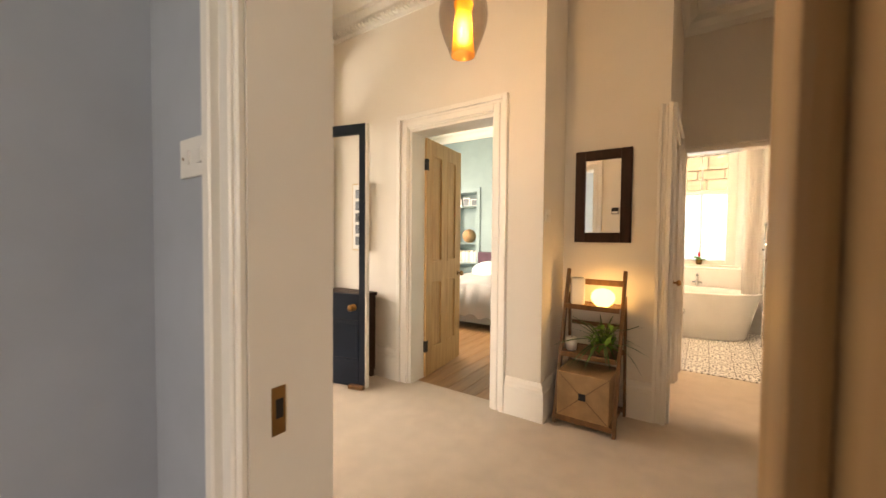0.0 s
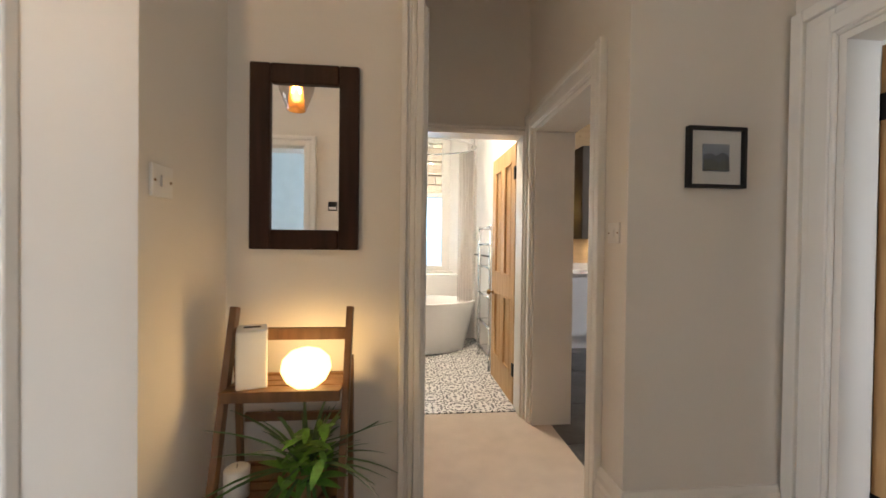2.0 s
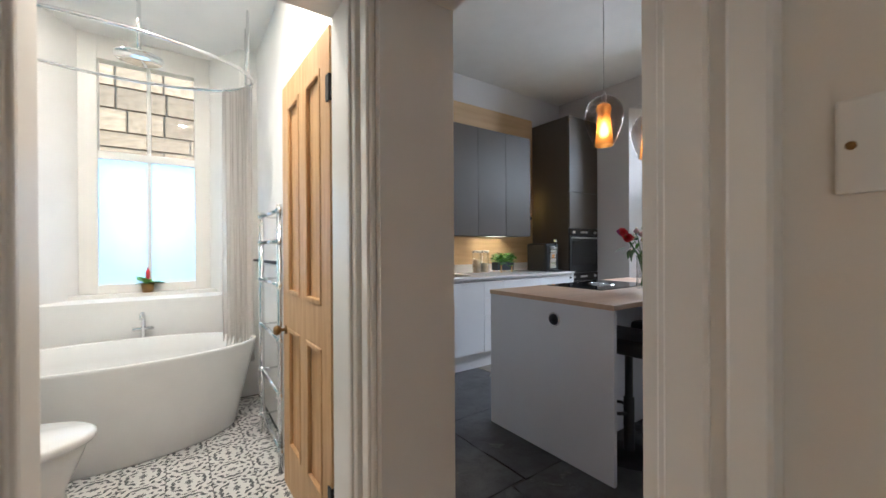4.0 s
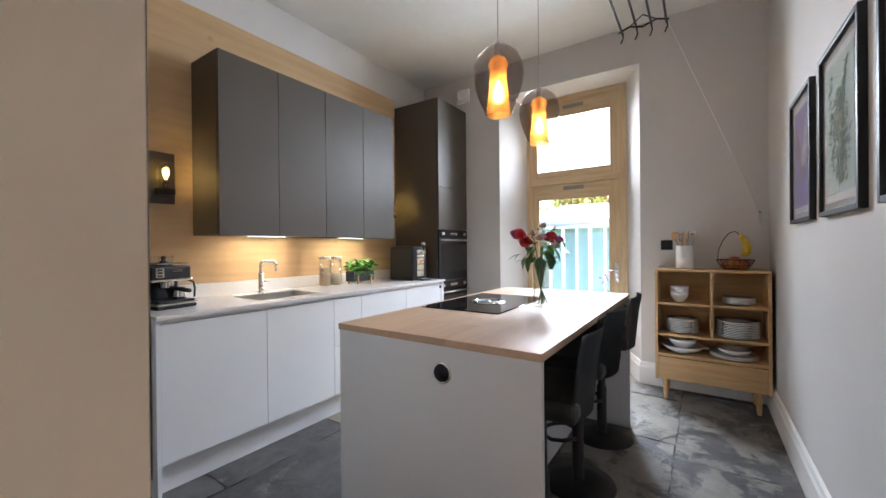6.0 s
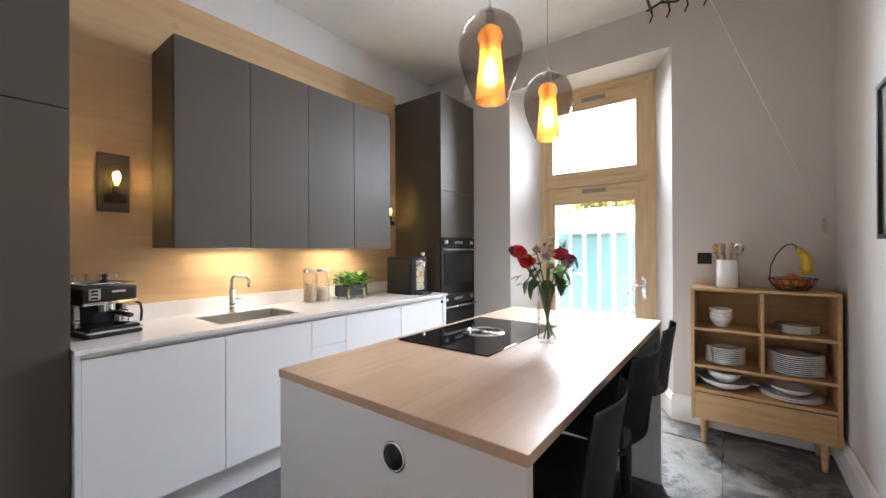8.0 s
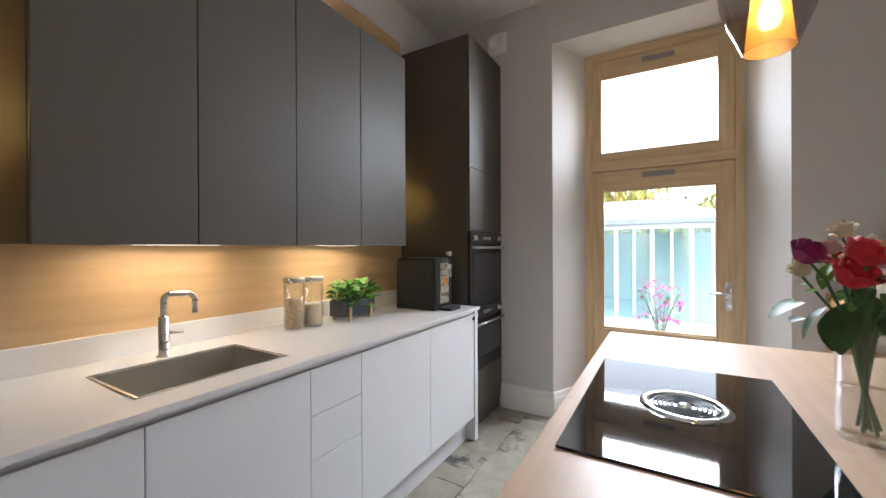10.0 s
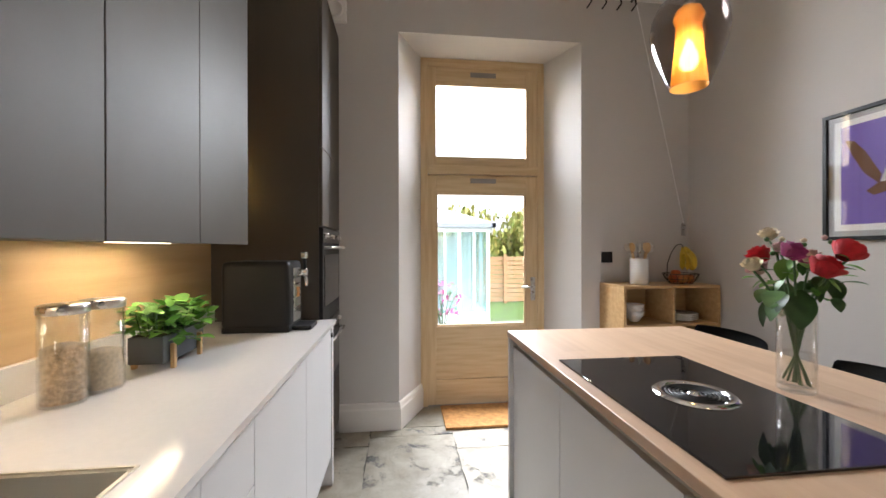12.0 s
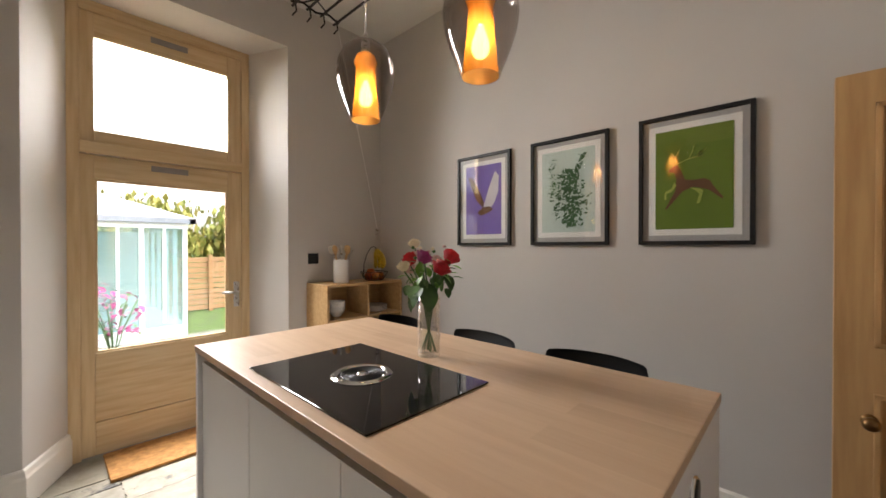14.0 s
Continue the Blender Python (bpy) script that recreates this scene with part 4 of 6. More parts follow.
uc = thing("wall_cabinet", 2.30, 5.649, 1.354, 0, "long charcoal four-door wall cabinet", "kitchen cabinet")
part("carcass", boxes((0, 1.673, 0.022, 0.363, 0.0, 1.19)), CHARCOAL, uc)
xs = [0, 0.42, 0.84, 1.26, 1.673]
for a, b in zip(xs, xs[1:]):
    part("door", boxes((a + 0.002, b - 0.002, 0, 0.02, -0.004, 1.19), bevel=0.002), CHARCOAL, uc)
for x in (0.45, 1.28):
    part("light_strip", boxes((x - 0.15, x + 0.15, 0.19, 0.21, -0.003, -0.0005)), LED, uc, "lit warm LED strip")

ov = thing("oven_tower", 4.41, 5.41, 0, 0, "tall charcoal cabinet with two built-in black ovens", "kitchen cabinet")
part("carcass", boxes((0, 0.588, 0.022, 0.618, 0.0, 2.854)), CHARCOAL, ov)
for a, b in ((0.10, 0.425), (1.462, 1.908), (1.912, 2.854)):
    part("door", boxes((0.002, 0.586, 0, 0.02, a, b), bevel=0.002), CHARCOAL, ov)
for z0, z1, nm in ((0.90, 1.455, "oven"), (0.43, 0.895, "oven")):
    o = part(nm, boxes((0.004, 0.584, 0.0, 0.022, z0, z1), bevel=0.003), BLACK, ov, "black built-in oven")
    part("control_panel", boxes((0.006, 0.582, -0.003, 0.0, z1 - 0.09, z1 - 0.006)), BLACKGLASS, o)
    part("display", boxes((0.22, 0.36, -0.005, -0.003, z1 - 0.06, z1 - 0.035)), STEEL, o)
    part("window", boxes((0.05, 0.54, -0.004, 0.0, z0 + 0.09, z1 - 0.16)), BLACKGLASS, o)
    for x in (0.07, 0.51):
        k = lathe([(0, 0.02), (0.016, 0.02), (0.018, 0)], 16)
        bmesh.ops.transform(k, matrix=pose(x, -0.003, z1 - 0.048, 90), verts=k.verts)
        part("knob", k, STEEL, o)
    part("handle", tube([(0.04, -0.002, z1 - 0.118), (0.04, -0.04, z1 - 0.118), (0.545, -0.04, z1 - 0.118), (0.545, -0.002, z1 - 0.118)], 0.009), STEEL, o)

# island
il = thing("kitchen_island", 2.228, 3.516, 0, 0, "white kitchen island with a beech top and seating overhang", "kitchen island")
L, W = 1.776, 0.929
part("worktop", boxes((0, L, 0, W, 0.897, 0.925), bevel=0.003), OAKTOP, il, "pale beech worktop")
part("end_panel", boxes((0.004, 0.03, 0.004, W - 0.004, 0, 0.897), bevel=0.002), WHITEUNIT, il)
part("end_panel", boxes((L - 0.03, L - 0.004, 0.004, W - 0.004, 0, 0.897), bevel=0.002), WHITEUNIT, il)
part("back_panel", boxes((0.03, L - 0.03, 0.33, 0.35, 0, 0.897)), WHITEUNIT, il)
part("carcass", boxes((0.03, L - 0.03, 0.35, W - 0.045, 0.1, 0.86)), WHITEUNIT, il)
part("plinth", boxes((0.03, L - 0.03, 0.80, W - 0.08, 0, 0.1)), WHITEUNIT, il)
xs = [0.032, 0.62, 1.2, L - 0.032]
for i, (a, b) in enumerate(zip(xs, xs[1:])):
    for z0, z1 in (((0.11, 0.48), (0.483, 0.855)) if i == 1 else ((0.11, 0.855),)):
        part("door", boxes((a + 0.002, b - 0.002, W - 0.043, W - 0.022, z0, z1), bevel=0.002), WHITEUNIT, il)
k = lathe([(0, 0.004), (0.032, 0.004), (0.036, 0.007), (0.04, 0.004), (0.041, 0)], 24)
bmesh.ops.transform(k, matrix=pose(0.004, 0.375, 0.80, 0, -90), verts=k.verts)
so = part("socket_ring", k, CHROME, il, "round pop-out socket with a chrome ring")
k = lathe([(0, 0.007), (0.031, 0.007), (0.031, 0.0)], 24)
bmesh.ops.transform(k, matrix=pose(0.002, 0.375, 0.80, 0, -90), verts=k.verts)
part("socket_face", k, BLACK, so)

hb = thing("induction_hob", 2.778, 3.931, 0.925, 0, "black glass induction hob with a round centre extractor", "hob")
part("glass", boxes((0, 0.708, 0, 0.47, 0.0, 0.006), bevel=0.002), BLACKGLASS, hb)
vent = part("extractor_ring", lathe([(0.078, 0.006), (0.08, 0.012), (0.095, 0.013), (0.103, 0.006)], 40, at=(0.354, 0.235, 0)), CHROME, hb, "polished steel extractor ring")
for r in (0.026, 0.036, 0.046, 0.056, 0.066):
    part("grille_ring", lathe([(r, 0.0075), (r + 0.003, 0.0105), (r + 0.006, 0.0075)], 40, at=(0.354, 0.235, 0)), BLACK, vent)
part("grille_hub", lathe([(0, 0.013), (0.012, 0.013), (0.018, 0.007)], 24, at=(0.354, 0.235, 0)), CHROME, vent)


# pendants
def pendant(x, y, bottom, ceiling, label):
    p = thing("pendant_lamp", x, y, bottom, 0, label, "pendant lamp", "glass pendant lamps")
    outer = [(0.062, 0.0), (0.075, 0.035), (0.098, 0.09), (0.117, 0.15), (0.124, 0.20), (0.118, 0.25), (0.098, 0.295), (0.065, 0.325), (0.03, 0.338), (0.018, 0.34)]
    s = part("shade", lathe(outer, 32), SMOKE, p, "smoked glass outer shade")
    s.visible_shadow = False
    inner = [(0.060, 0.002), (0.054, 0.06), (0.046, 0.13), (0.042, 0.19), (0.04, 0.22), (0.05, 0.245), (0.042, 0.275), (0.02, 0.29)]
    i = part("inner_shade", lathe(inner, 28), AMBER, p, "amber frosted inner glass")
    i.visible_shadow = False
    part("bulb", lathe([(0, 0.06), (0.02, 0.068), (0.03, 0.09), (0.028, 0.115), (0.016, 0.145), (0.012, 0.16)], 16), PEARL, p, "lit warm bulb")
    part("lamp_holder", lathe([(0.0, 0.165), (0.016, 0.165), (0.018, 0.22), (0.018, 0.34), (0.012, 0.36), (0.004, 0.375)], 16), STEEL, p)
    part("cable", tube([(0, 0, 0.37), (0, 0, ceiling - bottom - 0.02)], 0.003, 8), STEEL, p)
    part("ceiling_rose", lathe([(0, ceiling - bottom - 0.035), (0.035, ceiling - bottom - 0.035), (0.05, ceiling - bottom - 0.015), (0.05, ceiling - bottom)], 24), STEEL, p)
    return p


pendant(2.81, 3.934, 1.905, H, "smoked glass pendant with a lit amber inner shade")
pendant(3.42, 3.947, 1.90, H, "smoked glass pendant with a lit amber inner shade")
pendant(-0.71, 1.08, 2.165, H, "smoked glass pendant lamp lit in the hall")


# stools
def stool():
    s = thing("bar_stool", 2.60, 3.60, 0, 0, "black leather bar stool with a curved back", "bar stool", "bar stools along the island")
    bm = boxes((-0.20, 0.20, -0.18, 0.2, 0.62, 0.71), bevel=0.04, seg=4)
    part("seat", bm, LEATHER, s, "padded black leather seat")
    bm = bmesh.new()
    rows = []
    n = 12
    for j, (z, lean, half) in enumerate(((0.62, 0.0, 0.17), (0.72, -0.01, 0.19), (0.85, -0.025, 0.195), (0.91, -0.035, 0.192), (0.938, -0.04, 0.186), (0.948, -0.04, 0.176))):
        row = []
        for i in range(n + 1):
            u = -1 + 2 * i / n
            bow = 0.045 * u * u
            row.append((u * half, -0.20 + lean + bow, z - (0.006 * u ** 4 if j > 2 else 0)))
        rows.append(row)
    f = [[bm.verts.new(p) for p in r] for r in rows]
    for a, b in zip(f, f[1:]):
        for i in range(n):
            bm.faces.new((a[i], a[i + 1], b[i + 1], b[i])).smooth = True
    bmesh.ops.solidify(bm, geom=bm.faces[:], thickness=0.055)
    part("backrest", bm, LEATHER, s, "curved black leather backrest")
    part("column", lathe([(0.03, 0.02), (0.03, 0.33), (0.022, 0.335), (0.022, 0.62), (0.06, 0.62)], 20), BLACK, s, "black gas-lift column")
    part("base", lathe([(0.0, 0.022), (0.04, 0.022), (0.10, 0.016), (0.185, 0.008), (0.19, 0.0)], 32), BLACK, s, "round black base plate")
    part("footrest", tube([(0.03, 0, 0.24), (0.09, 0.05, 0.24)] + arc((0, 0.06, 0.24), 0.12, 20, 160, 10, "xy") + [(-0.09, 0.05, 0.24), (-0.03, 0, 0.24)], 0.010), BLACK, s, "black footrest loop")
    return s


st = stool()
st.matrix_basis = pose(2.62, 3.66, 0, 0, 0, 4)
copy_thing(st, pose(3.17, 3.66, 0, 0, 0, -3))
copy_thing(st, pose(3.765, 3.66, 0, 0, 0, 2))

# oak sideboard
sb = thing("sideboard", 4.66, 2.69, 0, 0, "oak open shelving unit with crockery on short legs", "shelf unit")
D, WY_, Z0, Z1 = 0.325, 0.735, 0.165, 1.065
part("top", boxes((0, D, 0, WY_, Z1 - 0.02, Z1), bevel=0.005), OAK, sb)
part("side", boxes((0, D, 0, 0.02, Z0, Z1 - 0.02)), OAK, sb)
part("side", boxes((0, D, WY_ - 0.02, WY_, Z0, Z1 - 0.02)), OAK, sb)
part("back", boxes((D - 0.012, D, 0.02, WY_ - 0.02, Z0, Z1 - 0.02)), OAK, sb)
part("divider", boxes((0.006, D - 0.012, 0.345, 0.363, 0.54, Z1 - 0.02)), OAK, sb)
for z in (0.36, 0.522, 0.775):
    part("shelf", boxes((0.004, D - 0.012, 0.02, WY_ - 0.02, z, z + 0.018)), OAK, sb)
part("drawer_front", boxes((0.0, 0.02, 0.022, WY_ - 0.022, Z0 + 0.012, 0.352), bevel=0.003), OAK, sb)
part("bottom", boxes((0.02, D, 0.02, WY_ - 0.02, Z0, Z0 + 0.012)), OAK, sb)
for x in (0.05, D - 0.05):
    for y in (0.07, WY_ - 0.07):
        part("leg", lathe([(0.014, 0), (0.022, Z0)], 16, at=(x, y, 0)), OAK, sb)


def bowl(x, y, z, r, h, label, rz=0):
    b = lathe([(0, 0.004), (r * 0.45, 0.0), (r * 0.5, 0.005), (r * 0.85, h * 0.5), (r, h), (r * 0.96, h), (r * 0.8, h * 0.5), (r * 0.45, 0.012), (0, 0.01)], 28)
    o = part("bowl", b, CERAMIC)
    o.matrix_world = pose(x, y, z, 0, 0, rz)
    return tagged(o, label, "bowl", "white crockery")


PLATE = None


def plates(x, y, z, r, n, label):
    global PLATE
    PLATE = PLATE or mesh_of("plate", lathe([(0, 0.003), (0.62, 0.0), (0.66, 0.004), (1.0, 0.016), (0.995, 0.02), (0.64, 0.009), (0, 0.008)], 28), CERAMIC)
    for i in range(n):
        o = new("plate", PLATE)
        o.matrix_world = pose(x + random.uniform(-0.002, 0.002), y + random.uniform(-0.002, 0.002), z + i * 0.0125) @ Matrix.Diagonal((r, r, 1, 1))
        tagged(o, label, "plate", "white crockery")


for i in range(3):
    bowl(4.80, 3.26, 0.793 + i * 0.026, 0.068, 0.075, "white ribbed bowl stacked on an oak shelf")
plates(4.81, 2.87, 0.793, 0.105, 4, "white side plate stacked on an oak shelf")
plates(4.81, 3.24, 0.540, 0.115, 9, "white dinner plate stacked on an oak shelf")
plates(4.81, 2.88, 0.540, 0.14, 10, "large white dinner plate stacked on an oak shelf")
dish = bowl(4.80, 3.24, 0.378, 0.15, 0.06, "wide white serving dish with two lug handles")
for side in (-1, 1):
    lug = boxes((-0.032, 0.032, *sorted((side * 0.143, side * 0.182)), 0.05, 0.059), bevel=0.004)
    part("handle", lug, CERAMIC, dish)
bowl(4.80, 3.24, 0.415, 0.10, 0.075, "white mixing bowl nested in a serving dish")
plates(4.81, 2.90, 0.378, 0.155, 2, "large white platter on an oak shelf")
bowl(4.81, 2.90, 0.405, 0.11, 0.045, "shallow white bowl on a platter")

ut = thing("utensil_pot", 4.80, 3.22, 1.065, 0, "white ceramic pot full of kitchen utensils", "utensil pot")
ut.scale = (1.25, 1.25, 1.3)
part("pot", lathe([(0, 0.004), (0.047, 0.0), (0.05, 0.004), (0.05, 0.145), (0.046, 0.145), (0.046, 0.01), (0, 0.01)], 28), CERAMIC, ut)
for i in range(8):
    a = i * 0.785 + 0.3
    dx, dy = 0.035 * math.cos(a), 0.035 * math.sin(a)
    u = part("utensil", tube([(dx * 0.4, dy * 0.4, 0.02), (dx * 1.5, dy * 1.5, 0.19)], 0.005, 8), STEEL if i % 2 else OAK, ut)
    hd = lathe([(0, -0.03), (0.018, -0.015), (0.024, 0.005), (0.018, 0.025), (0, 0.032)], 12, squash=0.35)
    bmesh.ops.transform(hd, matrix=pose(dx * 1.6, dy * 1.6, 0.205, 10 * math.sin(a), 12 * math.cos(a), math.degrees(a)), verts=hd.verts)
    part("head", hd, STEEL if i % 2 else OAK, u)

fb = thing("fruit_basket", 4.80, 2.89, 1.065, 90, "black wire fruit basket with apples and hanging bananas", "fruit basket")
bm = bmesh.new()
for r, z in ((0.075, 0.004), (0.10, 0.035), (0.12, 0.075)):
    tube(arc((0, 0, z), r, 0, 360, 28, "xy"), 0.0028, 6, bm)
for i in range(18):
    a = i * 20
    c, s_ = math.cos(radians(a)), math.sin(radians(a))
    tube([(0.075 * c, 0.075 * s_, 0.004), (0.10 * c, 0.10 * s_, 0.035), (0.12 * c, 0.12 * s_, 0.075)], 0.002, 5, bm)
part("wire_bowl", bm, BLACK, fb)
part("banana_hook", tube([(0.11, 0, 0.06), (0.105, 0, 0.15), (0.075, 0, 0.23), (0.035, 0, 0.285), (0.0, 0, 0.295), (-0.02, 0, 0.28), (-0.02, 0, 0.265)], 0.0035, 8), BLACK, fb)
for i in range(4):
    fan = (i - 1.5) * 0.55
    pts = []
    for k in range(9):
        u = k / 8
        out = 0.012 + 0.052 * math.sin(math.pi * 0.75 * u)
        pts.append((-0.02 - out * math.cos(fan), out * 1.3 * math.sin(fan), 0.272 - 0.17 * u))
    bm = tube(pts[:3], 0.008, 10, taper=0.017)
    tube(pts[2:8], 0.0185, 10, bm)
    tube(pts[7:], 0.0175, 10, bm, taper=0.006)
    part("banana", bm, BANANA, fb)
for i in range(6):
    a = i * 60
    o = lathe([(0, 0.006), (0.02, 0.0), (0.034, 0.02), (0.036, 0.038), (0.026, 0.058), (0.008, 0.062), (0, 0.054)], 16, at=((0.058 * math.cos(radians(a))) if i < 5 else 0, 0.058 * math.sin(radians(a)), 0.008 + (0.03 if i == 5 else 0)))
    part("apple", o, APPLE, fb)


# prints
def framed(name, x0, x1, z0, z1, face, out, label, mount=0.06, bar=0.02, depth=0.025, frame_mat=None, bg=None, axis="x", reveal=True):
    """A framed print flat on a wall: bars, mount, printed field, glass. Returns the thing; local x along the wall, z up, -y out."""
    p = thing(name, (x0 + x1) / 2, face, (z0 + z1) / 2, 0 if out < 0 else 180, label, "framed print")
    w, h = (x1 - x0) / 2, (z1 - z0) / 2
    part("frame", boxes((-w, -w + bar, -depth, 0, -h, h), (w - bar, w, -depth, 0, -h, h), (-w + bar, w - bar, -depth, 0, -h, -h + bar), (-w + bar, w - bar, -depth, 0, h - bar, h), bevel=0.002), frame_mat or BLACK, p)
    part("mount", boxes((-w + bar, w - bar, -0.008, -0.002, -h + bar, h - bar)), bg[0] if bg else PAPER, p)
    if reveal:
        part("sheet", boxes((-w + bar + 0.028, w - bar - 0.028, -0.0105, -0.008, -h + bar + 0.028, h - bar - 0.028)), PAPER, p)
    a, b = w - bar - mount, h - bar - mount
    part("print", boxes((-a, a, -0.013, -0.0105 if reveal else -0.008, -b, b)), bg[1], p)
    g = part("glazing", boxes((-w + bar, w - bar, -0.018, -0.016, -h + bar, h - bar)), GLASS, p)
    g.visible_shadow = False
    return p


GREYMOUNT = surf("grey_mount_board", (0.42, 0.41, 0.40), 0.9, var=0.02)
PURPLE = surf("purple_ink", (0.19, 0.13, 0.42), 0.85, var=0.02)
SAGE = surf("pale_sage_ink", (0.52, 0.62, 0.57), 0.85, var=0.02)
OLIVE = surf("olive_green_ink", (0.13, 0.20, 0.02), 0.85, var=0.03)
INKBROWN = surf("brown_ink", (0.16, 0.07, 0.03), 0.85, var=0.1)
INKGREEN = surf("dark_green_ink", (0.06, 0.14, 0.06), 0.85, var=0.2)
INKWHITE = surf("grey_white_ink", (0.62, 0.60, 0.62), 0.85, var=0.1)


def flat(poly, y, bm=None):
    bm = bm or bmesh.new()
    a = [bm.verts.new((x, y - 0.001, z)) for x, z in poly]
    b = [bm.verts.new((x, y, z)) for x, z in poly]
    bm.faces.new(a)
    bm.faces.new(b[::-1])
    k = len(poly)
    for i in range(k):
        bm.faces.new((a[i], b[i], b[(i + 1) % k], a[(i + 1) % k]))
    return bm


p1 = framed("framed_print", 3.52, 4.00, 1.37, 2.035, 2.665, 1, "black-framed purple print of a flying bird", bg=(GREYMOUNT, PURPLE))
part("wing", flat([(0.0, -0.06), (-0.06, 0.0), (-0.11, 0.10), (-0.14, 0.18), (-0.10, 0.17), (-0.05, 0.10), (0.01, -0.02)][::-1], -0.0135), INKBROWN, p1)
part("wing", flat([(0.0, -0.07), (0.03, 0.02), (0.07, 0.12), (0.11, 0.20), (0.14, 0.16), (0.135, 0.05), (0.10, -0.03), (0.05, -0.08)], -0.0135), INKWHITE, p1)
part("bird_body", flat([(-0.05, -0.09), (0.0, -0.055), (0.06, -0.05), (0.09, -0.075), (0.04, -0.10), (-0.02, -0.115)], -0.0145), INKBROWN, p1)
p2 = framed("framed_print", 2.86, 3.36, 1.37, 2.035, 2.665, 1, "black-framed sage print of a leafy map", bg=(GREYMOUNT, SAGE))
random.seed(4)
bm = bmesh.new()


def map_leaf(x, z, size, k):
    a = random.gauss(0.6, 0.9)
    c, d = math.cos(a) * size, math.sin(a) * size
    flat([(x - c, z - d), (x + d * 0.42, z - c * 0.42), (x + c, z + d), (x - d * 0.42, z + c * 0.42)], -0.0135 - 0.000004 * k, bm)


for i in range(430):
    t = random.random()
    wide = 0.02 + 0.055 * math.sin(math.pi * min(1, 0.12 + 0.8 * t)) + (0.02 if 0.35 < t < 0.6 else 0)
    map_leaf(0.03 - 0.025 * t + max(-1.5, min(1.5, random.gauss(0, 0.62))) * wide, -0.215 + 0.345 * t, random.uniform(0.008, 0.018), i)
for i in range(60):
    t = random.random()
    map_leaf(0.055 + 0.05 * t + random.gauss(0, 0.009), 0.10 + 0.115 * t, random.uniform(0.006, 0.012), 430 + i)
for cx, cz, spread, n in ((-0.10, 0.16, 0.014, 22), (-0.088, 0.06, 0.014, 26), (-0.10, 0.0, 0.010, 16), (-0.07, -0.12, 0.012, 18)):
    for i in range(n):
        map_leaf(cx + random.gauss(0, spread), cz + random.gauss(0, spread * 1.8), random.uniform(0.005, 0.010), 490 + i)
tagged(part("leaf_motif", bm, INKGREEN, p2), kind="stuff")
p3 = framed("framed_print", 2.21, 2.70, 1.37, 2.035, 2.665, 1, "black-framed green print of a leaping stag", bg=(GREYMOUNT, OLIVE))
INKLIME = surf("pale_lime_ink", (0.36, 0.42, 0.08), 0.85, var=0.05)
part("stag", flat([(-0.064, 0.073), (-0.046, 0.038), (-0.032, -0.004), (0.01, -0.010), (0.048, -0.006), (0.072, -0.018), (0.085, -0.045), (0.127, -0.107), (0.122, -0.113), (0.069, -0.066), (0.035, -0.052), (0.005, -0.044), (-0.042, -0.063), (-0.113, -0.151), (-0.12, -0.149), (-0.074, -0.057), (-0.069, 0.0), (-0.078, 0.035), (-0.102, 0.040), (-0.104, 0.052), (-0.082, 0.068)], -0.0135), INKBROWN, p3)
bm = flat([(-0.079, -0.012), (-0.068, -0.03), (-0.09, -0.062), (-0.113, -0.068), (-0.113, -0.10), (-0.123, -0.10), (-0.121, -0.06), (-0.09, -0.044)], -0.0138)
flat([(-0.01, -0.046), (0.03, -0.054), (0.047, -0.066), (0.032, -0.126), (0.018, -0.128), (0.03, -0.082), (0.012, -0.062)], -0.0138, bm)
part("pale_leg", bm, INKLIME, p3)
bm = bmesh.new()
for q in ([(-0.064, 0.078), (-0.026, 0.094), (0.021, 0.107), (0.058, 0.141)], [(-0.016, 0.097), (0.0, 0.13), (0.007, 0.161)], [(0.02, 0.107), (0.03, 0.13)], [(-0.07, 0.078), (-0.075, 0.11), (-0.055, 0.15)], [(-0.074, 0.11), (-0.09, 0.135)], [(0.0, 0.10), (0.045, 0.105)]):
    tube([(x, -0.0145, z) for x, z in q], 0.0022, 5, bm)
part("antlers", bm, INKLIME, p3)
# ---- kitchen worktop things ----
def sconce(x, z):
    s = thing("wall_sconce", x, 6.012, z, 0, "black wall sconce with a lit bare filament bulb", "wall lamp", "black wall sconces")
    part("back_plate", boxes((-0.072, 0.072, -0.018, 0, -0.165, 0.165), bevel=0.003), LAMPLIT, s)
    part("arm", boxes((-0.045, 0.045, -0.10, -0.018, -0.115, -0.075), bevel=0.004), IRON, s)
    part("lamp_holder", lathe([(0.0, -0.075), (0.02, -0.075), (0.02, -0.03), (0, -0.03)], 16, at=(0, -0.075, 0)), IRON, s)
    b = part("bulb", lathe([(0.012, -0.03), (0.02, -0.005), (0.03, 0.03), (0.027, 0.055), (0.012, 0.07), (0, 0.073)], 20, at=(0, -0.075, 0)), THINGLASS, s, "clear glass bulb")
    b.visible_shadow = False
    part("filament", lathe([(0.005, -0.015), (0.014, 0.008), (0.019, 0.034), (0.01, 0.055), (0, 0.058)], 12, at=(0, -0.075, 0)), FILAMENT, b, "glowing amber filament")
    d = part("glass_dome", lathe([(0.052, -0.072), (0.052, 0.045), (0.045, 0.07), (0.028, 0.088), (0, 0.094)], 24, at=(0, -0.078, 0)), THINGLASS, s, "clear glass dome over the bulb")
    d.visible_shadow = False


sconce(2.115, 1.725)
sconce(4.25, 1.70)

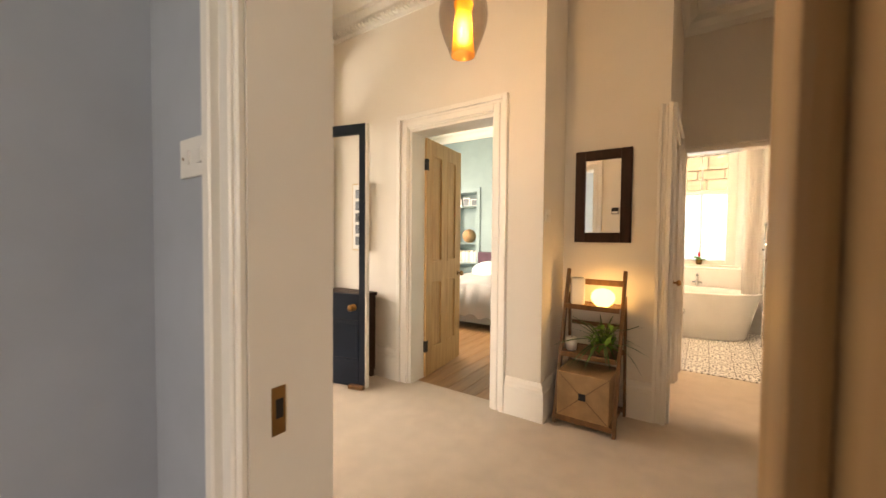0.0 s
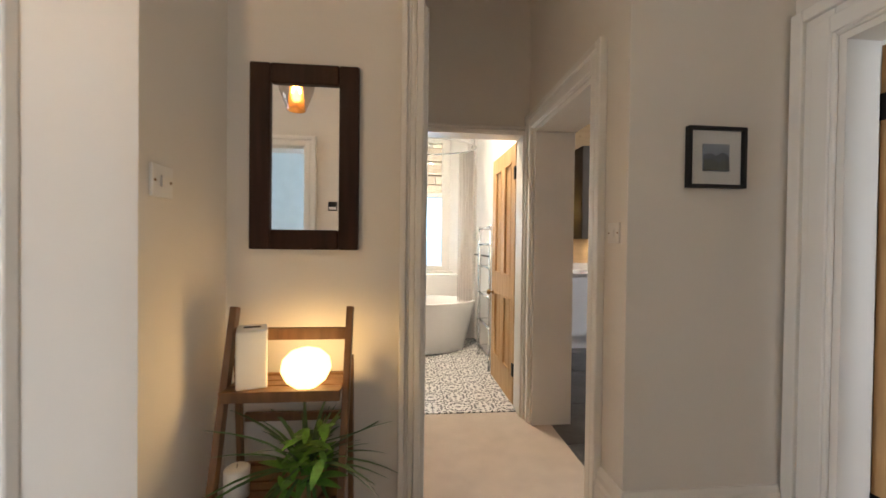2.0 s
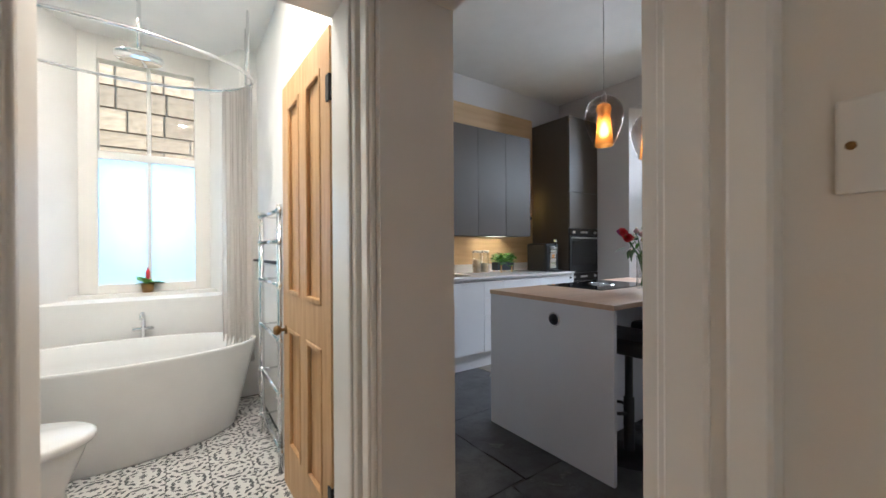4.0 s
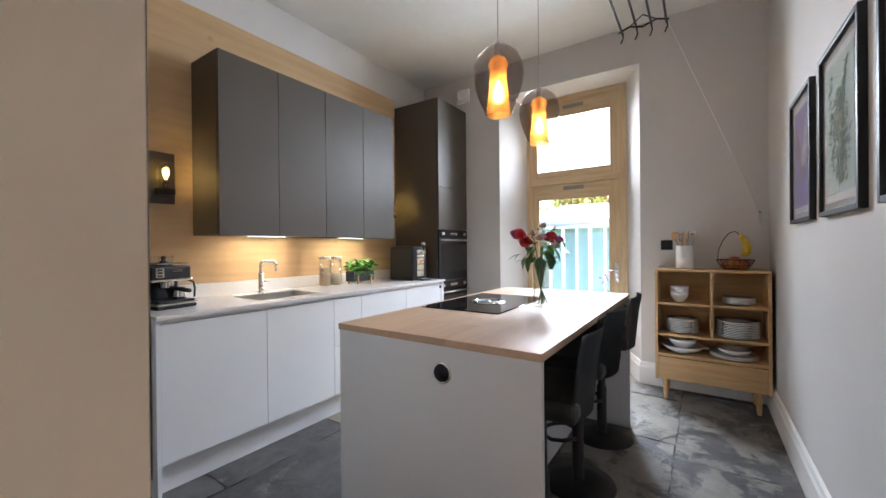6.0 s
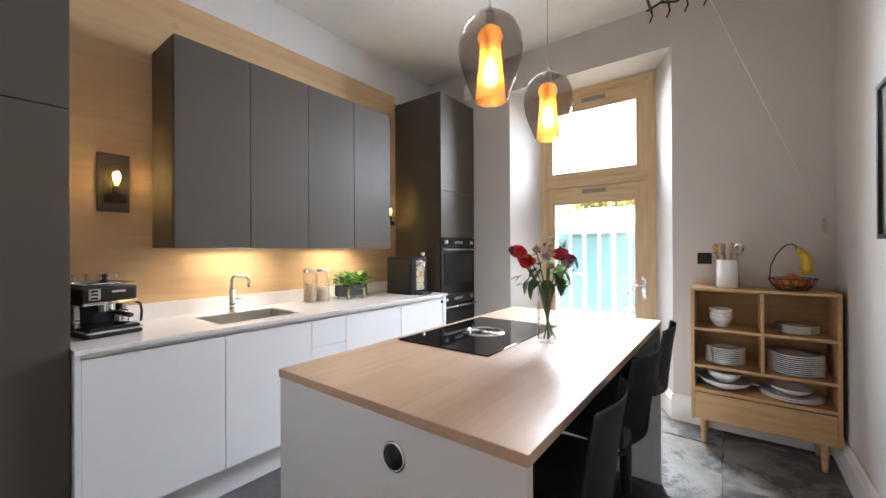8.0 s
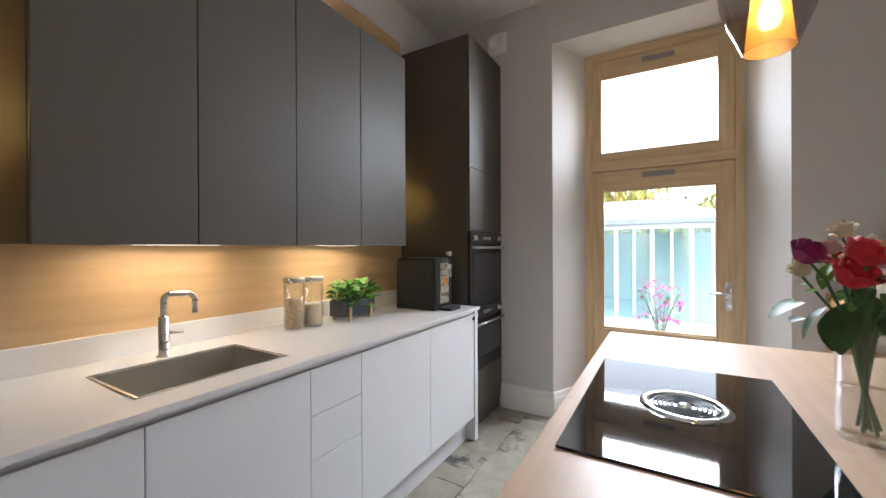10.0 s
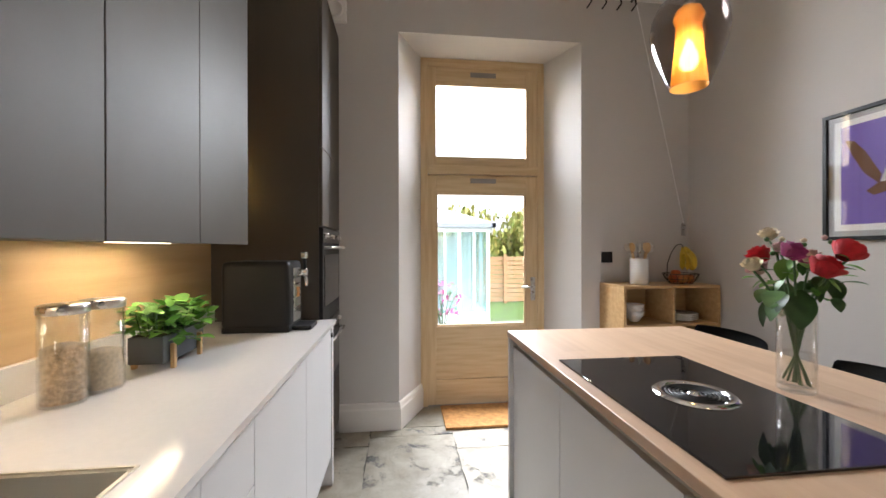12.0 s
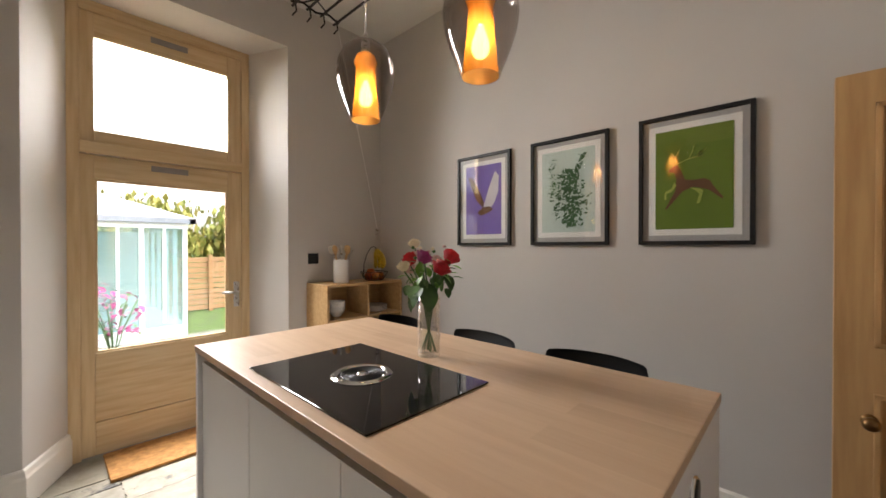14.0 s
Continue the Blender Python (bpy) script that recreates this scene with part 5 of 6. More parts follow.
cm = thing("coffee_machine", 2.0, 5.75, 0.925, 12, "chrome and black espresso machine on the white worktop", "coffee machine")
part("base", boxes((-0.11, 0.11, -0.18, 0.12, 0.0, 0.022), bevel=0.008), BLACK, cm)
part("base_band", boxes((-0.114, 0.114, -0.185, 0.1, 0.022, 0.034), bevel=0.005), CHROME, cm, "polished band round the base")
part("drip_tray", boxes((-0.10, 0.10, -0.175, -0.02, 0.034, 0.046), bevel=0.003), BLACK, cm)
part("back_body", boxes((-0.085, 0.085, -0.01, 0.12, 0.035, 0.25), bevel=0.012), BLACK, cm)
for x0, x1 in ((-0.11, -0.084), (0.084, 0.11)):
    part("side_column", boxes((x0, x1, -0.04, 0.12, 0.034, 0.165), bevel=0.008, seg=3), STEEL, cm, "brushed steel side column")
part("head", boxes((-0.11, 0.11, -0.13, 0.12, 0.165, 0.238), bevel=0.012), BLACK, cm)
part("trim_band", boxes((-0.112, 0.112, -0.134, 0.121, 0.152, 0.166), bevel=0.004), CHROME, cm)
part("top_rail", tube([(-0.1, -0.12, 0.252), (0.1, -0.12, 0.252), (0.1, 0.11, 0.252), (-0.1, 0.11, 0.252), (-0.1, -0.12, 0.252)], 0.004), CHROME, cm)
part("badge", boxes((0.0, 0.055, -0.135, -0.13, 0.207, 0.219), bevel=0.002), CHROME, cm)
pad = part("control_pad", boxes((-0.09, -0.045, -0.136, -0.13, 0.176, 0.229), bevel=0.004), STEEL, cm, "steel control pad")
for z in (0.186, 0.203, 0.220):
    part("button", boxes((-0.082, -0.056, -0.139, -0.135, z - 0.005, z + 0.005), bevel=0.001), BLACK, pad)
part("group_head", lathe([(0.034, 0.115), (0.036, 0.155)], 20, at=(0, -0.08, 0)), CHROME, cm)
part("portafilter", tube([(0, -0.08, 0.112), (0.02, -0.15, 0.108), (0.035, -0.23, 0.098)], 0.012), BLACK, cm)
part("milk_jug", lathe([(0, 0.048), (0.034, 0.047), (0.036, 0.06), (0.03, 0.10), (0.032, 0.112), (0.029, 0.112), (0.026, 0.10)], 20, at=(0.055, -0.10, 0)), CHROME, cm, "small steel milk jug")
part("steam_wand", tube([(0.095, -0.1, 0.16), (0.122, -0.13, 0.14), (0.125, -0.14, 0.105), (0.118, -0.145, 0.05)], 0.006), BLACK, cm)
for x in (-0.075, -0.02, 0.06):
    c = part("cup", lathe([(0.02, 0.238), (0.028, 0.275), (0.029, 0.298), (0.027, 0.298), (0.025, 0.275), (0.018, 0.242)], 16, at=(x, 0.0, 0)), THINGLASS, cm)
    c.visible_shadow = False
part("tamper", lathe([(0.02, 0.238), (0.022, 0.262), (0.01, 0.272), (0.016, 0.292), (0, 0.297)], 16, at=(0.02, -0.02, 0)), BLACK, cm)


def jar(x, y, fill, level, label):
    j = thing("storage_jar", x, y, 0.925, 0, label, "storage jar", "glass storage jars")
    g = part("glass", lathe([(0, 0.003), (0.048, 0.0), (0.051, 0.006), (0.051, 0.235), (0.047, 0.235), (0.047, 0.008), (0, 0.006)], 28), THINGLASS, j)
    g.visible_shadow = False
    part("contents", lathe([(0, 0.008), (0.046, 0.008), (0.046, level), (0.02, level + 0.008), (0, level + 0.006)], 24), fill, j)
    part("lid", lathe([(0.047, 0.236), (0.053, 0.238), (0.053, 0.258), (0.049, 0.262), (0, 0.262)], 28), STEEL, j, "brushed steel lid")


jar(3.28, 5.85, OATS, 0.15, "tall glass jar of rolled oats with a steel lid")
jar(3.385, 5.83, RICE, 0.11, "tall glass jar of pale grain with a steel lid")


def leaf_mesh(name, length, width, material, droop=0.25, fold=0.12):
    bm = bmesh.new()
    n = 6
    rows = []
    for i in range(n + 1):
        u = i / n
        w = width * math.sin(math.pi * min(1, u * 0.93 + 0.05)) ** 0.8
        z = -droop * length * u * u
        rows.append([bm.verts.new((-w, u * length, z + fold * w)), bm.verts.new((0, u * length, z)), bm.verts.new((w, u * length, z + fold * w))])
    for a, b in zip(rows, rows[1:]):
        for k in (0, 1):
            bm.faces.new((a[k], a[k + 1], b[k + 1], b[k])).smooth = True
    return mesh_of(name, bm, material)


def leaf_part(mesh, parent, at, rx, rz, s=1.0, ry=0):
    o = new("leaf", mesh)
    o.parent = parent
    o.matrix_basis = pose(*at, rx, ry, rz) @ Matrix.Diagonal((s, s, s, 1))
    return o


random.seed(11)
hp = thing("herb_planter", 3.65, 5.80, 0.925, 0, "dark planter on wooden legs full of green basil", "potted herbs")
part("trough", boxes((-0.13, 0.13, -0.055, 0.055, 0.025, 0.115), bevel=0.004), surf("slate_blue_metal", (0.05, 0.06, 0.07), 0.5), hp)
part("soil", boxes((-0.122, 0.122, -0.047, 0.047, 0.113, 0.118)), GROUT, hp)
for x in (-0.085, 0.085):
    for y in (-0.062, 0.062):
        part("leg", boxes((x - 0.008, x + 0.008, y - 0.007, y + 0.007, 0, 0.085), bevel=0.002), OAK, hp)
lm = leaf_mesh("leaf", 0.055, 0.021, LEAF, 0.2, 0.25)
for i in range(26):
    x, y = random.uniform(-0.12, 0.12), random.uniform(-0.05, 0.05)
    part("stem", tube([(x, y, 0.115), (x * 1.15, y * 1.3, 0.19)], 0.0018, 5), STEM, hp)
for i in range(190):
    x, y, z = random.uniform(-0.145, 0.145), random.uniform(-0.085, 0.075), random.uniform(0.12, 0.215)
    z -= 0.05 * abs(y) / 0.08 * random.random()
    leaf_part(lm, hp, (x, y, z), random.uniform(-15, 55), random.uniform(0, 360), random.uniform(0.65, 1.25))

bd = thing("beer_dispenser", 4.20, 5.65, 0.925, 0, "black countertop beer dispenser with a chrome tap", "beer dispenser")
bm = boxes((-0.12, 0.12, -0.15, 0.17, 0.012, 0.345), bevel=0.035, seg=5)
part("body", bm, BLACK, bd)
part("base", boxes((-0.115, 0.115, -0.145, 0.165, 0.0, 0.03), bevel=0.006), BLACK, bd)
part("front_strip", boxes((-0.055, 0.055, -0.158, -0.145, 0.04, 0.31), bevel=0.006), STEEL, bd, "brushed steel front strip")
part("drip_tray", boxes((-0.07, 0.07, -0.24, -0.145, 0.0, 0.022), bevel=0.008), BLACK, bd)
part("light_badge", boxes((-0.02, 0.02, -0.161, -0.157, 0.16, 0.21)), surf("amber_badge", (0.6, 0.25, 0.05), 0.4), bd)
part("tap_body", tube([(0, -0.15, 0.285), (0, -0.205, 0.285)], 0.018, 14), CHROME, bd)
part("spout", tube([(0, -0.19, 0.28), (0, -0.20, 0.245), (0, -0.20, 0.215)], 0.008), CHROME, bd)
part("tap_lever", tube([(0, -0.195, 0.295), (0, -0.19, 0.36)], 0.008), BLACK, bd)
part("lever_knob", boxes((-0.018, 0.018, -0.205, -0.175, 0.355, 0.39), bevel=0.006), CHROME, bd)

# vase of flowers
random.seed(21)
vs = thing("flower_vase", 3.14, 3.843, 0.925, 0, "clear glass vase of red and pink roses", "vase of flowers")
g = part("vase", lathe([(0, 0.012), (0.043, 0.0), (0.045, 0.004), (0.045, 0.235), (0.042, 0.235), (0.042, 0.016), (0, 0.014)], 32), THINGLASS, vs, "tall clear glass cylinder")
g.visible_shadow = False
wtr = part("water", lathe([(0, 0.016), (0.041, 0.016), (0.041, 0.11), (0, 0.11)], 28), THINGLASS, vs)
wtr.visible_shadow = False
heads = ((-0.115, 0.047, 0.36, RED, 0.040), (0.128, -0.01, 0.385, RED, 0.040), (-0.165, 0.05, 0.40, RED, 0.034), (-0.087, 0.108, 0.40, MAGENTA, 0.034), (0.07, 0.014, 0.45, IVORY, 0.027), (0.155, -0.035, 0.345, PINK, 0.034),
         (-0.03, -0.01, 0.385, PINK, 0.027), (-0.05, -0.03, 0.345, IVORY, 0.024), (0.04, -0.09, 0.37, MAGENTA, 0.026), (0.05, 0.09, 0.36, IVORY, 0.027), (0.0, 0.05, 0.41, PINK, 0.022))


def rose(hx, hy, hz, r, material, parent):
    """A rose head: three whorls of cupped petals round a tight heart, leaning outwards."""
    bm = bmesh.new()
    lean = pose(hx, hy, hz, -hy * 260, hx * 260, random.uniform(0, 120))
    for ring, (n, rad, low, high, flare) in enumerate(((3, 0.42, -0.6, 0.95, -0.25), (4, 0.68, -0.75, 0.85, -0.05), (5, 0.92, -0.9, 0.62, 0.18), (6, 1.02, -0.95, 0.25, 0.42))):
        for k in range(n):
            mid = 2 * math.pi * k / n + ring * 0.7
            half = math.pi / n * 1.45
            grid = []
            for j in range(5):
                v = j / 4
                row = []
                for i in range(6):
                    u = -1 + 2 * i / 5
                    a = mid + u * half * (0.55 + 0.45 * math.sin(math.pi * min(1, v * 0.8 + 0.15)))
                    rr = r * rad * (0.35 + 0.65 * math.sin(math.pi * (0.1 + 0.5 * v))) + r * flare * v * v * v
                    z = r * (low + (high - low) * v - 0.16 * u * u * v)
                    row.append(bm.verts.new(lean @ Vector((rr * math.cos(a), rr * math.sin(a), z))))
                grid.append(row)
            for p, q in zip(grid, grid[1:]):
                for i in range(5):
                    bm.faces.new((p[i], p[i + 1], q[i + 1], q[i])).smooth = True
    part("flower_head", bm, material, parent)


lm2 = leaf_mesh("leaf", 0.06, 0.02, DARKLEAF, 0.35, 0.2)
lm_fresh = leaf_mesh("leaf", 0.05, 0.016, LEAF, 0.3, 0.2)
for hx, hy, hz, mt, r in heads:
    bx, by = -hx * 0.18 + random.uniform(-0.012, 0.012), -hy * 0.18 + random.uniform(-0.012, 0.012)
    pts = [(bx, by, 0.02), (hx * 0.05, hy * 0.05, 0.12), (hx * 0.25, hy * 0.25, 0.235), (hx * 0.7, hy * 0.7, hz - 0.06), (hx, hy, hz - r * 0.6)]
    part("stem", tube(pts, 0.0032, 6), STEM, vs)
    rose(hx, hy, hz, r * 0.74, mt, vs)
    for k in range(3):
        leaf_part(lm_fresh, vs, (hx, hy, hz - r * 0.6), random.uniform(10, 60), k * 120 + random.uniform(-20, 20), 0.5)
for i in range(40):
    a, rad = random.uniform(0, 360), random.uniform(0.03, 0.12)
    leaf_part(lm2 if i % 2 else lm_fresh, vs, (rad * math.cos(radians(a)), rad * math.sin(radians(a)), random.uniform(0.25, 0.38)), random.uniform(-50, 35), a - 90 + random.uniform(-40, 40), random.uniform(0.7, 1.3))
for ax, ay, az in ((-0.06, 0.055, 0.25), (0.075, -0.035, 0.26), (0.075, 0.03, 0.23)):
    leaf_part(lm2, vs, (ax * 0.6, ay * 0.6, az + 0.04), -55, math.degrees(math.atan2(ay, ax)) - 90, 1.7)
for i in range(16):
    a = random.uniform(0, 360)
    bm = lathe([(0, 0), (0.006, 0.004), (0.008, 0.01), (0, 0.016)], 8, at=(0.09 * random.random() * math.cos(a), 0.09 * random.random() * math.sin(a), random.uniform(0.37, 0.43)))
    part("bud", bm, random.choice((IVORY, PINK, DARKLEAF)), vs)

# wall and ceiling fittings
so = thing("wall_socket", 5.0, 3.36, 1.26, 0, "black double wall socket above the sideboard", "socket")
part("plate", boxes((-0.008, 0, -0.045, 0.045, -0.043, 0.043), bevel=0.002), BLACK, so)
part("switch", boxes((-0.011, -0.008, -0.025, -0.005, 0.005, 0.025), (-0.011, -0.008, 0.01, 0.03, 0.005, 0.025)), IRON, so)
ex = thing("extractor_fan", 5.0, 5.43, 3.04, 0, "white wall extractor fan beside the oven tower", "extractor fan")
part("housing", boxes((-0.045, 0, -0.08, 0.08, -0.08, 0.08), bevel=0.012), PLASTIC, ex)
k = lathe([(0.062, 0.0), (0.062, 0.016), (0.05, 0.02), (0.045, 0.002), (0, 0.002)], 24)
bmesh.ops.transform(k, matrix=pose(-0.045, 0, 0, 0, -90), verts=k.verts)
part("grille", k, PLASTIC, ex)

ar = thing("clothes_airer", 3.75, 3.50, 3.06, 0, "ceiling pulley airer with wooden rails and iron ends", "clothes airer")
for y in (-0.17, -0.06, 0.05, 0.16):
    part("rail", tube([(-0.95, y, 0.02 + 0.03 * math.cos(y * 8)), (0.97, y, 0.02 + 0.03 * math.cos(y * 8))], 0.009, 8), IRON, ar, "dark slim rail")
for x in (-0.85, 0.93):
    bm = tube([(x, -0.19, 0.03), (x, -0.10, 0.06), (x, 0, 0.03), (x, 0.10, 0.06), (x, 0.19, 0.03)], 0.008, 8)
    for y in (-0.17, -0.06, 0.05, 0.16):
        tube([(x, y, 0.05), (x, y - 0.01, -0.02), (x + 0.02, y + 0.012, -0.055)], 0.006, 6, bm)
    tube([(x, -0.10, 0.06), (x, 0, 0.13), (x, 0.10, 0.06)], 0.006, 6, bm)
    part("end_bracket", bm, IRON, ar, "black scrolled iron bracket")
    part("rope", tube([(x, 0, 0.13), (x, 0, 0.218)], 0.004, 6), LINEN, ar)
part("cord", tube([(0.93, -0.17, 0.04), (1.225, -0.78, -1.55)], 0.003, 6), LINEN, ar, "thin pale pulley cord")
cl = thing("cord_cleat", 4.985, 2.72, 1.48, 0, "small metal cord cleat on the wall", "cleat")
part("cleat", boxes((-0.02, 0.014, -0.008, 0.008, -0.05, 0.05), bevel=0.004), STEEL, cl)

dm = thing("doormat", 5.13, 4.28, -0.0, 0, "orange coir doormat at the garden door", "doormat")
part("mat", boxes((-0.20, 0.20, -0.36, 0.36, 0.001, 0.02), bevel=0.005), COIR, dm)

# ---- hall things ----
mr = thing("wall_mirror", -0.31, 2.385, 1.563, 0, "rectangular mirror in a broad dark wood frame", "mirror")
w, h, b = 0.193, 0.335, 0.072
part("frame", boxes((-w, -w + b, -0.03, 0, -h, h), (w - b, w, -0.03, 0, -h, h), (-w + b, w - b, -0.03, 0, -h, -h + b), (-w + b, w - b, -0.03, 0, h - b, h), bevel=0.008, seg=3), DARKWOOD, mr)
part("mirror_glass", boxes((-w + b, w - b, -0.014, -0.008, -h + b, h - b)), MIRROR, mr)

MOUNTAIN = surf("grey_landscape_print", (0.22, 0.26, 0.30), 0.85, var=0.3, scale=7, bump=0, col2=(0.05, 0.055, 0.055))
SKYINK = surf("pale_sky_ink", (0.30, 0.35, 0.42), 0.85, var=0.10, scale=14)
HILLINK = surf("dark_hill_ink", (0.045, 0.055, 0.05), 0.85, var=0.3, scale=40, col2=(0.12, 0.13, 0.12))
FARHILL = surf("far_hill_ink", (0.12, 0.14, 0.18), 0.85, var=0.2, scale=30)
lp = framed("framed_picture", 1.18, 1.432, 1.495, 1.742, 2.385, -1, "small black-framed landscape picture on the hall wall", mount=0.055, bar=0.014, bg=(PAPER, SKYINK), reveal=False)
part("far_hill", flat([(-0.056, -0.02), (-0.056, 0.008), (-0.03, 0.018), (0.0, 0.006), (0.025, 0.022), (0.056, 0.004), (0.056, -0.02)][::-1], -0.0132), FARHILL, lp)
part("near_hill", flat([(-0.056, -0.053), (-0.056, -0.012), (-0.025, -0.004), (0.01, -0.022), (0.03, -0.01), (0.056, -0.018), (0.056, -0.053)][::-1], -0.0145), HILLINK, lp)

pf = thing("framed_photos", -2.325, 1.93, 1.435, 0, "tall narrow pine frame with five small photographs", "framed photos")
part("frame", boxes((-0.095, 0.095, -0.04, 0, -0.31, 0.31), bevel=0.003), RAWPINE, pf)
part("mount", boxes((-0.082, 0.082, -0.044, -0.04, -0.297, 0.297)), PAPER, pf)
for i in range(5):
    part("photo", boxes((-0.045, 0.045, -0.047, -0.044, -0.26 + i * 0.108, -0.18 + i * 0.108)), MOUNTAIN, pf)


def switch(x, y, z, rz, label, w=0.086, h=0.086, fused=False):
    s = thing("light_switch", x, y, z, rz, label, "light switch")
    part("plate", boxes((-w / 2, w / 2, -0.009, 0, -h / 2, h / 2), bevel=0.003), PLASTIC, s)
    n = 1 if w < 0.1 else 2
    for i in range(n):
        cx = 0 if n == 1 else (-0.03 + 0.06 * i)
        part("rocker", boxes((cx - 0.011, cx + 0.011, -0.014, -0.009, -0.016, 0.016), bevel=0.002), PLASTIC, s)
    for cx in (-w * 0.38, w * 0.38):
        k = lathe([(0, 0.0015), (0.004, 0.001), (0.004, 0)], 10)
        bmesh.ops.transform(k, matrix=pose(cx, -0.009, 0, 90), verts=k.verts)
        part("screw", k, BRASS, s)


switch(0.94, 2.475, 1.31, -90, "white single light switch beside the kitchen doorway")
switch(-0.59, 2.01, 1.41, 90, "white light switch on the hall return")
switch(-0.60, -0.18, 1.43, 0, "white double light switch on the blue-grey wall", 0.146)

th = thing("thermostat", -0.658, 0.02, 1.61, 180, "small black thermostat with a pale lower edge", "thermostat")
part("body", boxes((-0.042, 0.042, -0.022, 0, -0.042, 0.042), bevel=0.006, seg=3), BLACK, th)
part("dial", boxes((-0.034, 0.034, -0.025, -0.022, -0.034, -0.008), bevel=0.001), PLASTIC, th, "pale lower strip")

ld = thing("ladder_shelf", -0.32, 2.17, 0, 0, "brown wooden ladder shelf with a lamp, plant and box", "ladder shelf")
for x in (-0.19, 0.19):
    bm = boxes((x - 0.011, x + 0.011, -0.018, 0.018, 0, 1.075), bevel=0.003)
    bmesh.ops.transform(bm, matrix=pose(0, -0.19, 0, -15.9), verts=bm.verts)
    part("front_leg", bm, MIDWOOD, ld)
    bm = boxes((x - 0.009, x + 0.009, -0.014, 0.014, 0, 0.86), bevel=0.003)
    bmesh.ops.transform(bm, matrix=pose(0, 0.185, 0, 4), verts=bm.verts)
    part("back_leg", bm, MIDWOOD, ld)
for z, y0, y1 in ((0.775, -0.035, 0.15), (0.455, -0.11, 0.165), (0.045, -0.20, 0.175)):
    s = part("shelf_rail", boxes((-0.18, 0.18, y0, y0 + 0.016, z - 0.012, z + 0.022), bevel=0.002), MIDWOOD, ld)
    part("shelf_rail", boxes((-0.18, 0.18, y1 - 0.014, y1, z - 0.012, z + 0.022), bevel=0.002), MIDWOOD, ld)
    n = max(3, int((y1 - y0) / 0.05))
    for i in range(n):
        ya = y0 + 0.02 + (y1 - y0 - 0.04) * i / n
        part("slat", boxes((-0.178, 0.178, ya, ya + (y1 - y0 - 0.04) / n - 0.008, z + 0.006, z + 0.018)), MIDWOOD, s)
part("back_rail", boxes((-0.18, 0.18, 0.066, 0.081, 0.93, 0.97), bevel=0.002), MIDWOOD, ld)
part("back_rail", boxes((-0.18, 0.18, 0.155, 0.17, 0.62, 0.65), bevel=0.002), MIDWOOD, ld)

sp = thing("white_speaker", -0.432, 2.215, 0.793, 20, "white box-shaped speaker standing on the ladder shelf", "speaker")
part("body", boxes((-0.045, 0.045, -0.055, 0.055, 0, 0.185), bevel=0.008, seg=3), PLASTIC, sp)
part("top_port", boxes((-0.025, 0.025, -0.01, 0.01, 0.1855, 0.187)), BLACK, sp)
eg = thing("egg_lamp", -0.255, 2.19, 0.793, 0, "glowing opal glass pebble lamp on the ladder shelf", "table lamp")
part("globe", lathe([(0, 0.004), (0.035, 0.0), (0.062, 0.022), (0.078, 0.055), (0.072, 0.088), (0.048, 0.112), (0.02, 0.122), (0, 0.124)], 28), EGG, eg, "lit opal glass globe").visible_shadow = False

random.seed(5)
pp = thing("potted_fern", -0.24, 2.15, 0.473, 0, "trailing green plant in a brown pot on the shelf", "potted plant")
part("pot", lathe([(0, 0.002), (0.045, 0.0), (0.06, 0.085), (0.054, 0.085), (0.05, 0.07), (0, 0.07)], 20), CARD, pp)
fm = leaf_mesh("leaf", 0.24, 0.008, DARKLEAF, 0.85, 0.1)
fm2 = leaf_mesh("leaf", 0.13, 0.024, LEAF, 0.4, 0.2)
for i in range(46):
    a = random.uniform(0, 360)
    leaf_part(fm, pp, (0.03 * math.cos(radians(a + 90)), 0.03 * math.sin(radians(a + 90)), 0.075), random.uniform(-5, 78), a, random.uniform(0.55, 1.1))
for i in range(60):
    a = random.uniform(0, 360)
    leaf_part(fm2, pp, (random.uniform(-0.07, 0.07), random.uniform(-0.08, 0.02), random.uniform(0.04, 0.19)), random.uniform(-30, 60), a, random.uniform(0.35, 0.8))
part("long_frond", tube([(0, 0, 0.08), (0.06, -0.02, 0.17), (0.16, -0.03, 0.20), (0.22, -0.03, 0.23)], 0.002, 6), DARKLEAF, pp)
cd = thing("candle", -0.45, 2.15, 0.473, 0, "short white pillar candle on the ladder shelf", "candle")
part("wax", lathe([(0, 0), (0.036, 0.0), (0.037, 0.085), (0.03, 0.09), (0, 0.086)], 24), PLASTIC, cd)
part("wick", tube([(0, 0, 0.085), (0.002, 0, 0.1)], 0.0012, 5), BLACK, cd)
bx = thing("storage_box", -0.325, 2.12, 0.067, 0, "tan woven storage box with a dark square cut-out", "storage box")
part("body", boxes((-0.165, 0.165, -0.15, 0.15, 0, 0.30), bevel=0.006), CARD, bx)
part("grip", boxes((-0.022, 0.022, -0.153, -0.149, 0.13, 0.175)), BLACK, bx)
for a, c in (((-0.165, 0.30), (-0.022, 0.17)), ((0.165, 0.30), (0.022, 0.17)), ((-0.165, 0.0), (-0.022, 0.13)), ((0.165, 0.0), (0.022, 0.13))):
    part("crease", tube([(a[0], -0.151, a[1]), (c[0], -0.151, c[1])], 0.0018, 5), MIDWOOD, bx)

